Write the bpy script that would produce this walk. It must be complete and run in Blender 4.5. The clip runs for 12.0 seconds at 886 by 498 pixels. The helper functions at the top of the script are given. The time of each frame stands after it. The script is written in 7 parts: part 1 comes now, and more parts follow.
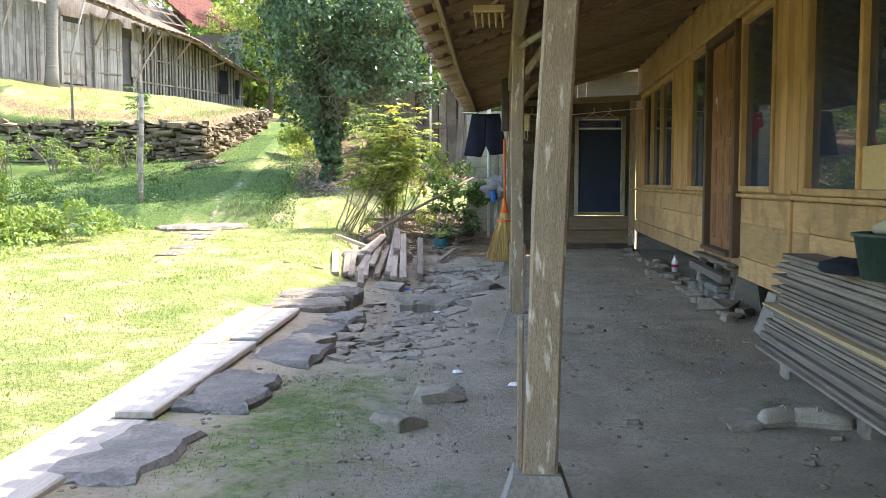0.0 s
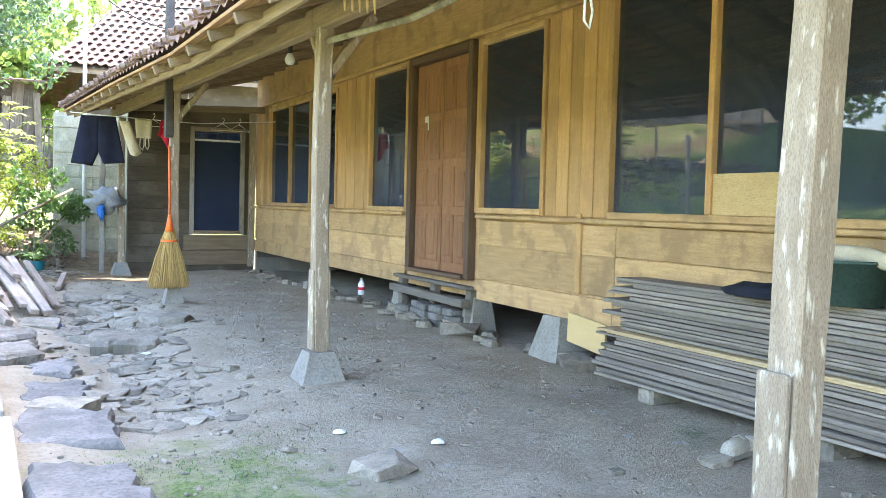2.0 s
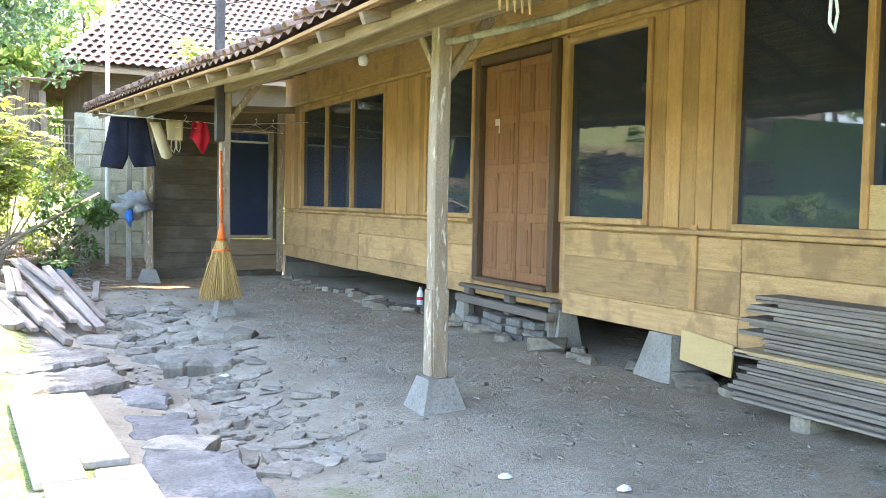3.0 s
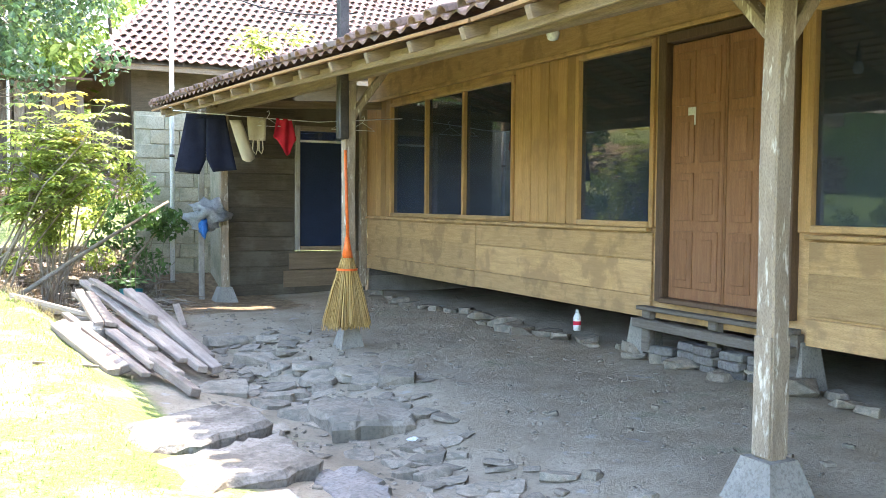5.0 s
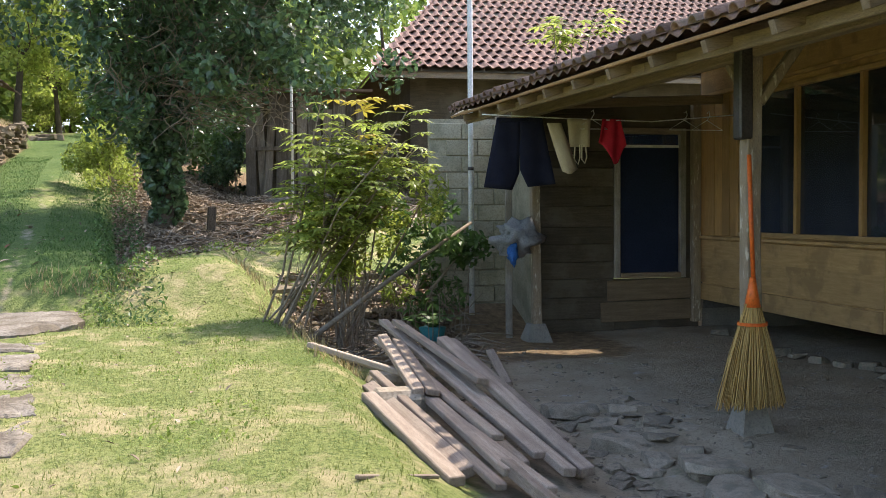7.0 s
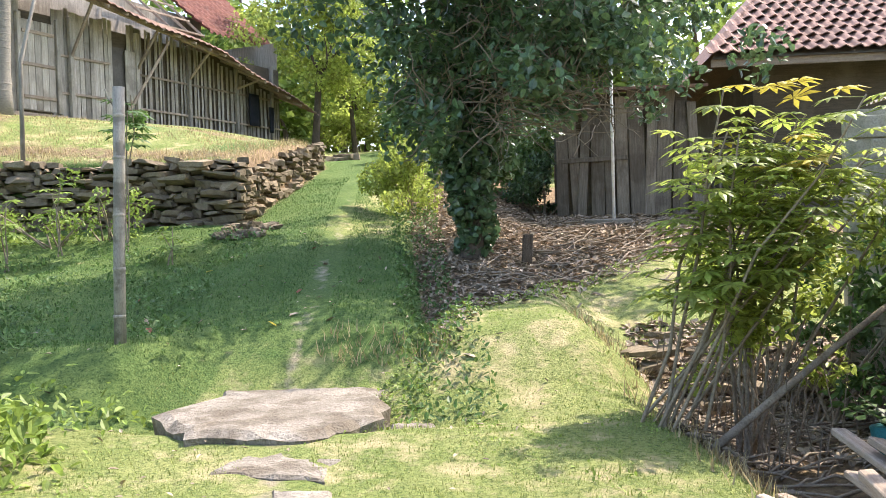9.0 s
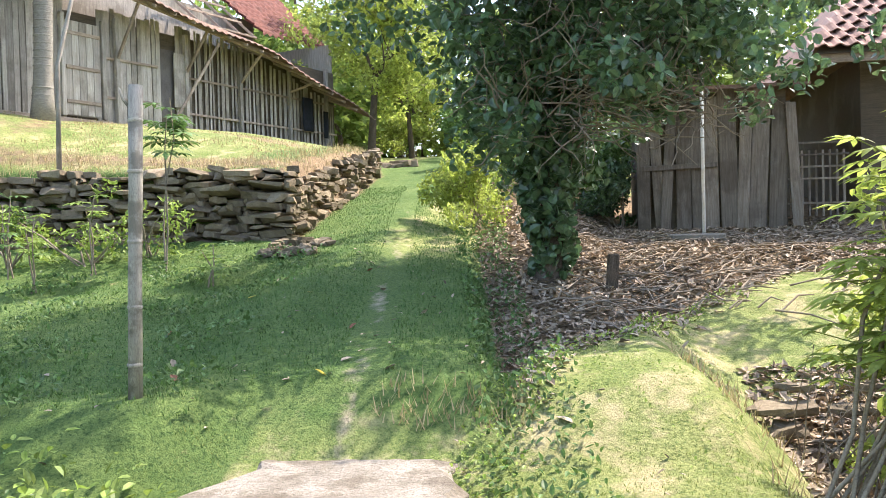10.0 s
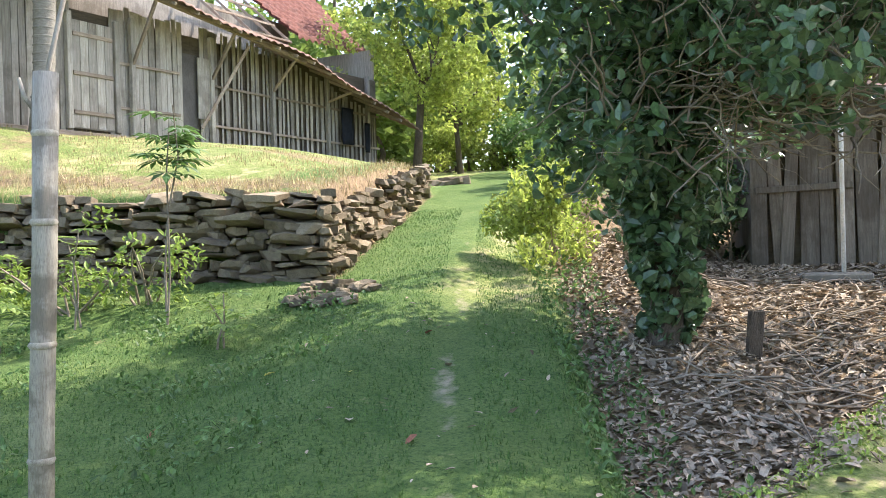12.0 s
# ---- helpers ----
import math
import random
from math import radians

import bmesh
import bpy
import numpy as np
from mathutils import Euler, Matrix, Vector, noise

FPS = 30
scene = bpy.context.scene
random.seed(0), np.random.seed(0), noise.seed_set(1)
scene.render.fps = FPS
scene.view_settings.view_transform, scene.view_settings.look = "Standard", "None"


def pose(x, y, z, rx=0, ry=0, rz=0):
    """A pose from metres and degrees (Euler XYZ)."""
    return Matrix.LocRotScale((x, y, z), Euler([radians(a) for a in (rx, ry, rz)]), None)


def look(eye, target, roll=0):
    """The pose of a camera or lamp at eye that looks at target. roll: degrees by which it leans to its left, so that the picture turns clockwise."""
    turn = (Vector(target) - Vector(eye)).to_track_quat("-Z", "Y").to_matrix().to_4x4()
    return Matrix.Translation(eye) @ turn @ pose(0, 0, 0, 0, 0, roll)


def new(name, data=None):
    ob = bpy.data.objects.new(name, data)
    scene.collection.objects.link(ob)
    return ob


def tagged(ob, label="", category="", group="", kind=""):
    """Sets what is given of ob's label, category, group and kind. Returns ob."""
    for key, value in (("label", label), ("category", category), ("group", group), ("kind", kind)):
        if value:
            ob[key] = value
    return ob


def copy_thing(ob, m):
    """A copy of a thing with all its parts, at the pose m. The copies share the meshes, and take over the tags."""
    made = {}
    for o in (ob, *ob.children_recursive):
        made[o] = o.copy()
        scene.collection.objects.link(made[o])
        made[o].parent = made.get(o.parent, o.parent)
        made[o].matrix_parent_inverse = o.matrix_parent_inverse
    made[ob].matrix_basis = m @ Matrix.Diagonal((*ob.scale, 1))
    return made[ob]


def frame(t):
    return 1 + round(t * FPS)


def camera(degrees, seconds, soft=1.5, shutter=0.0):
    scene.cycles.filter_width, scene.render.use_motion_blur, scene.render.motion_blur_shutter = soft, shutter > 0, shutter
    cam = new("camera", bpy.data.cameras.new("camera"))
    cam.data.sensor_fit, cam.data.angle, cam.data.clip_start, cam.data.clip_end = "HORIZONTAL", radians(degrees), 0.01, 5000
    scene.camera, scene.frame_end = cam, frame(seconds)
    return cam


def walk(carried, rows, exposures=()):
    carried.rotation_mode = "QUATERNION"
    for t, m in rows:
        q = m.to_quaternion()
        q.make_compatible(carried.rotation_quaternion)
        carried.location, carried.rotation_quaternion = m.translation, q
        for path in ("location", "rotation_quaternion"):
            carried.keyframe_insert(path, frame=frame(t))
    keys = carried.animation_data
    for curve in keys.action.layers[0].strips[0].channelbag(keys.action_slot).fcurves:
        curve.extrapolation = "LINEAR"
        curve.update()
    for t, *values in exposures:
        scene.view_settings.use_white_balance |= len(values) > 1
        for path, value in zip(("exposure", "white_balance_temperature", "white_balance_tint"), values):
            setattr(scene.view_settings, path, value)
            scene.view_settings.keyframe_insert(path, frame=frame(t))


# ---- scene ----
# ---- the camera and its walk ----
cam = camera(52.0, 12.0, soft=0.85)
PATH = [
    (0, (1.95, -1.918, 1.153), (1.772, 0.069, 1.008), -0.0),
    (0.5, (1.402, -1.675, 1.151), (1.551, 0.315, 1.02), 0.5),
    (1, (0.862, -1.35, 1.122), (1.327, 0.592, 1.008), 1.1),
    (1.5, (0.42, -0.985, 1.11), (1.155, 0.873, 1.012), 1.3),
    (2, (0.012, -0.626, 1.121), (0.896, 1.166, 1.029), 1.5),
    (2.5, (-0.352, -0.247, 1.17), (0.553, 1.534, 1.074), 1.4),
    (3, (-0.579, 0.16, 1.217), (0.342, 1.933, 1.115), 1.2),
    (3.2, (-0.684, 0.346, 1.208), (0.25, 2.112, 1.103), 1.2),
    (4.8, (-1.145, 1.952, 1.205), (-0.22, 3.723, 1.122), 1.0),
    (5, (-1.135, 2.203, 1.249), (-0.22, 3.979, 1.15), 0.5),
    (5.5, (-1.156, 2.798, 1.297), (-0.264, 4.586, 1.203), 0.4),
    (6, (-1.205, 3.349, 1.321), (-0.427, 5.189, 1.225), -0.0),
    (6.5, (-1.208, 3.977, 1.329), (-0.61, 5.883, 1.24), -0.2),
    (7, (-1.233, 4.518, 1.376), (-0.83, 6.475, 1.293), -0.5),
    (7.5, (-1.3, 5.199, 1.495), (-1.11, 7.188, 1.408), -1.0),
    (7.7, (-1.345, 5.45, 1.471), (-1.228, 7.445, 1.386), -1.1),
    (9.3, (-1.901, 7.795, 1.667), (-2.142, 9.78, 1.617), -1.4),
    (9.5, (-1.959, 8.068, 1.7), (-2.222, 10.05, 1.648), -1.2),
    (10, (-2.144, 8.708, 1.778), (-2.463, 10.682, 1.738), -1.5),
    (10.5, (-2.325, 9.382, 1.853), (-2.677, 11.351, 1.822), -1.5),
    (11, (-2.559, 9.984, 1.928), (-2.932, 11.948, 1.905), -1.4),
    (11.5, (-2.761, 10.537, 1.979), (-3.151, 12.499, 1.961), -1.5),
    (12, (-2.884, 11.125, 2.088), (-3.288, 13.084, 2.076), -1.5),
]
# the clip's camera opens up while it faces the shaded porch against the sun
EXPOSURES = [(0.0, 2.75, 6600, 15), (0.5, 3.28, 6500, 15), (1.0, 3.78, 6350, 15), (1.5, 3.98, 6250, 14), (2.5, 3.98, 6200, 14), (3.2, 3.88, 6250, 14), (4.8, 3.63, 6300, 14), (5.5, 3.51, 6350, 14),
             (6.0, 2.79, 6550, 14), (6.5, 2.15, 6600, 15), (7.0, 1.74, 6700, 15), (7.7, 1.87, 6700, 15), (9.5, 2.22, 6600, 15), (10.5, 2.34, 6550, 15), (12.0, 2.32, 6500, 14)]
walk(cam, [(t, look(eye, target, roll)) for t, eye, target, roll in PATH], EXPOSURES)

# ---- light ----
SUN_DIR = Vector((0.535, 0.47, 1.0)).normalized()
world = bpy.data.worlds.new("sky_world")
scene.world = world
world.use_nodes = True
wn = world.node_tree
sky = wn.nodes.new("ShaderNodeTexSky")
sky.sky_type = "NISHITA"
sky.sun_disc = False
sky.sun_elevation = math.asin(SUN_DIR.z)
sky.sun_rotation = math.atan2(SUN_DIR.x, SUN_DIR.y)
sky.air_density, sky.dust_density = 1.0, 2.0
wn.links.new(sky.outputs[0], wn.nodes["Background"].inputs[0])
wn.nodes["Background"].inputs[1].default_value = 0.15
sun = new("sun", bpy.data.lights.new("sun", "SUN"))
sun.data.energy, sun.data.angle, sun.data.color = 2.3, radians(0.55), (1.0, 0.93, 0.82)
sun.matrix_world = look(SUN_DIR * 60, (0, 0, 0))

# ---- materials ----
MATS = {}


def mat(name, c1, c2, scale=6.0, fine=70.0, rough=0.85, bump=0.4, stretch=(1, 1, 1), rnd=0.15, spec=0.25,
        metal=0.0, stain=None, stain_scale=1.3, stain_amount=0.5, world_space=False, trans=0.0, island=0.0, dist=0.01, stain_mapped=False, stain_lo=0.5):
    """A two-scale procedural surface: c1..c2 by grain, an optional stain colour in patches, bump and random tint."""
    m = bpy.data.materials.new(name)
    m.use_nodes = True
    nt = m.node_tree
    N, L = nt.nodes, nt.links
    b = N["Principled BSDF"]
    b.inputs["Roughness"].default_value = rough
    b.inputs["Specular IOR Level"].default_value = spec
    b.inputs["Metallic"].default_value = metal
    if world_space:
        co = N.new("ShaderNodeNewGeometry").outputs["Position"]
    else:
        co = N.new("ShaderNodeTexCoord").outputs["Object"]
    info = N.new("ShaderNodeObjectInfo")
    off = N.new("ShaderNodeVectorMath")
    off.operation = "MULTIPLY_ADD"
    L.new(info.outputs["Random"], off.inputs[0])
    off.inputs[1].default_value = (17.0, 31.0, 9.0)
    L.new(co, off.inputs[2])
    mp = N.new("ShaderNodeMapping")
    mp.inputs["Scale"].default_value = stretch
    L.new(off.outputs[0], mp.inputs[0])

    def noise_tex(s, detail, src):
        n = N.new("ShaderNodeTexNoise")
        n.inputs["Scale"].default_value = s
        n.inputs["Detail"].default_value = detail
        n.inputs["Roughness"].default_value = 0.62
        L.new(src, n.inputs["Vector"])
        return n.outputs["Fac"]

    def mix(fac, a, bb, blend="MIX"):
        x = N.new("ShaderNodeMix")
        x.data_type, x.blend_type = "RGBA", blend
        for sock, val in ((0, fac), (6, a), (7, bb)):
            if isinstance(val, (tuple, float, int)):
                x.inputs[sock].default_value = (*val, 1) if isinstance(val, tuple) else val
            else:
                L.new(val, x.inputs[sock])
        return x.outputs[2]

    def ramp(src, lo, hi):
        r = N.new("ShaderNodeMapRange")
        r.inputs[1].default_value, r.inputs[2].default_value = lo, hi
        L.new(src, r.inputs[0])
        return r.outputs[0]

    big = noise_tex(scale, 6, mp.outputs[0])
    small = noise_tex(fine, 4, mp.outputs[0])
    col = mix(ramp(big, 0.32, 0.68), c1, c2)
    dark = tuple(v * 0.55 for v in c1)
    col = mix(ramp(small, 0.45, 0.8), col, dark)
    if stain:
        st = noise_tex(stain_scale, 7, mp.outputs[0] if stain_mapped else off.outputs[0])
        s2 = N.new("ShaderNodeMath")
        s2.operation = "MULTIPLY"
        L.new(ramp(st, stain_lo, stain_lo + 0.10), s2.inputs[0])
        s2.inputs[1].default_value = stain_amount
        col = mix(s2.outputs[0], col, stain)
    hsv = N.new("ShaderNodeHueSaturation")
    src = info.outputs["Random"]
    if island:
        src = N.new("ShaderNodeNewGeometry").outputs["Random Per Island"]
    v = N.new("ShaderNodeMapRange")
    amount = island or rnd
    v.inputs[3].default_value, v.inputs[4].default_value = 1 - amount, 1 + amount
    L.new(src, v.inputs[0])
    L.new(v.outputs[0], hsv.inputs["Value"])
    L.new(col, hsv.inputs["Color"])
    L.new(hsv.outputs[0], b.inputs["Base Color"])
    if bump:
        bp = N.new("ShaderNodeBump")
        bp.inputs["Strength"].default_value = bump
        bp.inputs["Distance"].default_value = dist
        h = N.new("ShaderNodeMath")
        L.new(big, h.inputs[0])
        L.new(small, h.inputs[1])
        L.new(h.outputs[0], bp.inputs["Height"])
        L.new(bp.outputs[0], b.inputs["Normal"])
    if trans:
        t = N.new("ShaderNodeBsdfTranslucent")
        L.new(hsv.outputs[0], t.inputs[0])
        x = N.new("ShaderNodeMixShader")
        x.inputs[0].default_value = trans
        L.new(b.outputs[0], x.inputs[1])
        L.new(t.outputs[0], x.inputs[2])
        L.new(x.outputs[0], N["Material Output"].inputs[0])
    MATS[name] = m
    return m


def glass_mat(name, tint):
    m = bpy.data.materials.new(name)
    m.use_nodes = True
    N, L = m.node_tree.nodes, m.node_tree.links
    N.remove(N["Principled BSDF"])
    tr, gl, fr, mx = (N.new("ShaderNodeBsdfTransparent"), N.new("ShaderNodeBsdfGlossy"), N.new("ShaderNodeFresnel"),
                      N.new("ShaderNodeMixShader"))
    tr.inputs[0].default_value = (*tint, 1)
    gl.inputs["Roughness"].default_value = 0.02
    fr.inputs[0].default_value = 1.85
    L.new(fr.outputs[0], mx.inputs[0])
    L.new(tr.outputs[0], mx.inputs[1])
    L.new(gl.outputs[0], mx.inputs[2])
    # pale blue veil mixed into the panes, imitating glare haze over them
    veil, veil_mix, nz = N.new("ShaderNodeBsdfDiffuse"), N.new("ShaderNodeMixShader"), N.new("ShaderNodeTexNoise")
    veil.inputs[0].default_value = (0.33, 0.38, 0.46, 1)
    nz.inputs["Scale"].default_value, nz.inputs["Detail"].default_value = 3.0, 7
    amount = N.new("ShaderNodeMapRange")
    amount.inputs[3].default_value, amount.inputs[4].default_value = 0.03, 0.12
    L.new(nz.outputs["Fac"], amount.inputs[0])
    L.new(amount.outputs[0], veil_mix.inputs[0])
    L.new(mx.outputs[0], veil_mix.inputs[1])
    L.new(veil.outputs[0], veil_mix.inputs[2])
    L.new(veil_mix.outputs[0], N["Material Output"].inputs[0])
    return m


GLASS = glass_mat("tinted_glass", (0.13, 0.18, 0.30))
# wood: the stretch squeezes the grain along one axis
TEAK_Z = mat("teak_plank", (0.44, 0.25, 0.095), (0.57, 0.345, 0.14), 5, 60, 0.6, 0.25, (9, 9, 0.8), 0.16, stain=(0.30, 0.17, 0.07))
TEAK_Y = mat("teak_board", (0.45, 0.275, 0.115), (0.60, 0.39, 0.18), 5, 60, 0.68, 0.3, (9, 0.8, 9), 0.18, stain=(0.30, 0.185, 0.085), stain_scale=3.5, stain_amount=0.7)
TEAK_PLY = mat("plywood", (0.55, 0.38, 0.16), (0.62, 0.44, 0.2), 4, 60, 0.6, 0.1, (6, 0.9, 6))
DOOR_WOOD = mat("door_wood", (0.22, 0.10, 0.045), (0.32, 0.16, 0.075), 5, 70, 0.5, 0.2, (9, 9, 0.8), 0.1)
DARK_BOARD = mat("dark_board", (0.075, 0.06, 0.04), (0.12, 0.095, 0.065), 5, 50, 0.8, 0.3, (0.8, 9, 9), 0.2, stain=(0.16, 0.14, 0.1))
BEAM_Y = mat("roof_timber_y", (0.20, 0.145, 0.09), (0.33, 0.245, 0.15), 4, 50, 0.75, 0.3, (9, 0.7, 9), 0.12)
RAFTER_X = mat("roof_timber_x", (0.19, 0.135, 0.08), (0.29, 0.21, 0.13), 4, 50, 0.75, 0.3, (0.7, 9, 9), 0.15)
BATTEN = mat("batten_wood", (0.36, 0.20, 0.105), (0.50, 0.31, 0.165), 4, 50, 0.75, 0.3, (9, 0.7, 9), 0.22)
POST = mat("peeling_post", (0.25, 0.19, 0.125), (0.36, 0.28, 0.19), 4, 50, 0.8, 0.4, (6, 6, 1.4), 0.1, stain=(0.66, 0.60, 0.47), stain_scale=5.0, stain_amount=0.8, stain_mapped=True, stain_lo=0.57)
GREY_WOOD_Z = mat("weathered_plank", (0.27, 0.24, 0.195), (0.45, 0.41, 0.345), 4, 50, 0.9, 0.4, (9, 9, 0.8), 0.28, stain=(0.13, 0.11, 0.085))
GREY_WOOD_X = mat("weathered_timber", (0.27, 0.205, 0.15), (0.43, 0.35, 0.265), 4, 50, 0.88, 0.4, (0.8, 9, 9), 0.22, stain=(0.17, 0.13, 0.1))
SHED_PLANK = mat("shed_plank", (0.14, 0.115, 0.085), (0.27, 0.235, 0.185), 4, 50, 0.92, 0.45, (9, 9, 0.8), 0.35, stain=(0.07, 0.055, 0.04))
SLAT = mat("weathered_slat", (0.17, 0.14, 0.105), (0.29, 0.245, 0.19), 4, 50, 0.85, 0.35, (9, 0.5, 9), 0.3)
SLAT_PALE = mat("fresh_slat", (0.5, 0.36, 0.18), (0.62, 0.47, 0.26), 4, 50, 0.7, 0.2, (9, 0.5, 9), 0.1)
CONCRETE = mat("concrete", (0.225, 0.20, 0.16), (0.325, 0.295, 0.24), 5, 60, 0.9, 0.3, stain=(0.2, 0.2, 0.17))
BLOCK = mat("pale_block", (0.37, 0.325, 0.22), (0.47, 0.425, 0.31), 5, 50, 0.9, 0.35, stain=(0.16, 0.17, 0.10), stain_scale=2)
STONE = mat("grey_stone", (0.25, 0.205, 0.145), (0.37, 0.315, 0.235), 5, 45, 0.9, 0.6, rnd=0.25, stain=(0.12, 0.12, 0.09), stain_scale=3)
DARK_STONE = mat("dark_stone", (0.14, 0.125, 0.105), (0.24, 0.215, 0.185), 5, 45, 0.9, 0.7, rnd=0.2, stain=(0.09, 0.09, 0.07), stain_scale=4)
WALL_STONE = mat("brown_field_stone", (0.125, 0.10, 0.062), (0.27, 0.215, 0.14), 4, 40, 0.9, 0.6, rnd=0.35, stain=(0.2, 0.15, 0.1), stain_scale=3)
SLATE = mat("pale_flagstone", (0.17, 0.145, 0.11), (0.32, 0.285, 0.23), 4, 40, 0.92, 0.9, rnd=0.12, stain=(0.11, 0.088, 0.06), stain_scale=3.5, stain_amount=0.75, stain_lo=0.48, dist=0.02)
TILE = mat("clay_tile", (0.20, 0.112, 0.085), (0.315, 0.20, 0.158), 6, 50, 0.85, 0.3, rnd=0.25, island=0.3, stain=(0.2, 0.13, 0.11), stain_scale=0.9, stain_amount=0.7)
TILE_RED = mat("red_clay_tile", (0.15, 0.052, 0.04), (0.235, 0.095, 0.07), 6, 50, 0.85, 0.5, rnd=0.2, stain=(0.10, 0.045, 0.035), stain_scale=2.5)
TILE_OLD = mat("mossy_clay_tile", (0.17, 0.10, 0.075), (0.26, 0.17, 0.13), 6, 50, 0.9, 0.4, rnd=0.3, stain=(0.09, 0.085, 0.06), stain_scale=5)
BARK = mat("bark", (0.085, 0.065, 0.045), (0.15, 0.12, 0.085), 7, 50, 0.95, 0.8, (3, 3, 0.8), dist=0.03)
PALM_BARK = mat("palm_bark", (0.20, 0.18, 0.15), (0.31, 0.28, 0.23), 7, 50, 0.95, 0.6, (2, 2, 6))
BAMBOO = mat("dry_bamboo", (0.26, 0.23, 0.175), (0.42, 0.385, 0.31), 5, 60, 0.7, 0.3, (8, 8, 0.6), stain=(0.12, 0.10, 0.07), stain_scale=6, stain_amount=0.7)
TWIG = mat("twig", (0.19, 0.15, 0.105), (0.30, 0.25, 0.185), 8, 60, 0.9, 0.4)
LEAF_DARK = mat("dark_leaf", (0.065, 0.125, 0.050), (0.125, 0.20, 0.085), 3, 30, 0.30, 0, spec=0.6, trans=0.34, island=0.4)
LEAF_MID = mat("mid_leaf", (0.075, 0.145, 0.034), (0.13, 0.22, 0.06), 3, 30, 0.5, 0, spec=0.4, trans=0.35, island=0.35)
LEAF_BRIGHT = mat("bright_leaf", (0.18, 0.27, 0.045), (0.30, 0.39, 0.085), 3, 30, 0.5, 0, spec=0.4, trans=0.4, island=0.35)
# backlit sunshine put into a paler, yellower leaf colour
LEAF_SUNNY = mat("sunny_leaf", (0.25, 0.33, 0.06), (0.42, 0.47, 0.11), 3, 30, 0.45, 0, spec=0.4, trans=0.58, island=0.4)
LEAF_FAR = mat("far_leaf", (0.14, 0.22, 0.045), (0.27, 0.34, 0.09), 3, 30, 0.6, 0, spec=0.2, trans=0.5, island=0.4)
LEAF_YELLOW = mat("yellowing_leaf", (0.42, 0.34, 0.04), (0.5, 0.43, 0.08), 3, 30, 0.5, 0, trans=0.35, island=0.3)
LEAF_DRY = mat("dry_leaf", (0.27, 0.205, 0.14), (0.45, 0.37, 0.27), 5, 40, 0.9, 0, island=0.5)
LEAF_RUST = mat("rusty_leaf", (0.24, 0.10, 0.06), (0.34, 0.16, 0.09), 5, 40, 0.9, 0, island=0.3)
GRASS = mat("grass_blade", (0.21, 0.265, 0.065), (0.34, 0.36, 0.13), 2, 30, 0.6, 0, trans=0.4, island=0.2, world_space=True)
# greener grass, with the deep tone of shaded grass put into its colour
LUSH_SHADE = mat("lush_shade_blade", (0.065, 0.14, 0.032), (0.13, 0.21, 0.055), 2, 30, 0.6, 0, trans=0.35, island=0.25, world_space=True)
CANVAS = mat("worn_canvas", (0.33, 0.29, 0.22), (0.46, 0.41, 0.32), 8, 120, 0.95, 0.4)
STRAW = mat("dry_grass", (0.34, 0.27, 0.13), (0.46, 0.38, 0.20), 2, 30, 0.8, 0, trans=0.25, island=0.35)
BROOM_STRAW = mat("broom_fibre", (0.50, 0.32, 0.10), (0.64, 0.45, 0.18), 5, 60, 0.7, 0, (9, 9, 1), island=0.3)
ORANGE = mat("orange_plastic", (0.70, 0.13, 0.02), (0.78, 0.17, 0.03), 5, 50, 0.4, 0.05)
NAVY = mat("navy_paint", (0.012, 0.022, 0.05), (0.018, 0.03, 0.065), 4, 50, 0.45, 0.1)
NAVY_CLOTH = mat("navy_cloth", (0.012, 0.013, 0.025), (0.02, 0.022, 0.038), 6, 200, 0.95, 0.3)
CREAM_CLOTH = mat("cream_cloth", (0.55, 0.46, 0.30), (0.65, 0.56, 0.39), 6, 200, 0.95, 0.3)
RED_CLOTH = mat("red_cloth", (0.50, 0.02, 0.04), (0.62, 0.03, 0.06), 6, 200, 0.9, 0.3)
WHITE_PAINT = mat("white_metal", (0.66, 0.66, 0.62), (0.74, 0.74, 0.70), 5, 60, 0.5, 0.1, stain=(0.5, 0.46, 0.38), stain_scale=3)
WHITE_PLASTIC = mat("white_plastic", (0.75, 0.75, 0.72), (0.8, 0.8, 0.77), 5, 60, 0.4, 0.02)
GREEN_PLASTIC = mat("dark_green_plastic", (0.04, 0.07, 0.055), (0.06, 0.095, 0.075), 5, 60, 0.5, 0.1)
TEAL_PLASTIC = mat("teal_plastic", (0.02, 0.16, 0.17), (0.03, 0.2, 0.21), 5, 60, 0.5, 0.1)
BLUE_PLASTIC = mat("blue_plastic", (0.04, 0.16, 0.5), (0.06, 0.22, 0.6), 5, 60, 0.4, 0.1)
CLEAR_BAG = mat("grey_plastic_bag", (0.30, 0.31, 0.32), (0.45, 0.46, 0.47), 15, 60, 0.35, 0.5, trans=0.3)
BLACK_CLOTH = mat("black_cloth", (0.010, 0.012, 0.018), (0.02, 0.022, 0.03), 6, 200, 0.9, 0.4)
RUBBER = mat("black_rubber", (0.015, 0.015, 0.015), (0.025, 0.025, 0.025), 6, 80, 0.7, 0.1)
METAL_DARK = mat("dark_metal", (0.06, 0.055, 0.05), (0.10, 0.09, 0.08), 6, 80, 0.5, 0.1, metal=0.6)
CURTAIN = mat("maroon_curtain", (0.28, 0.05, 0.06), (0.40, 0.12, 0.11), 5, 60, 0.95, 0.2, (4, 4, 1))
# indoor shade put into a dark wall colour
INSIDE_SHADE = mat("interior_shade", (0.10, 0.09, 0.08), (0.16, 0.145, 0.125), 3, 40, 0.9, 0.1)


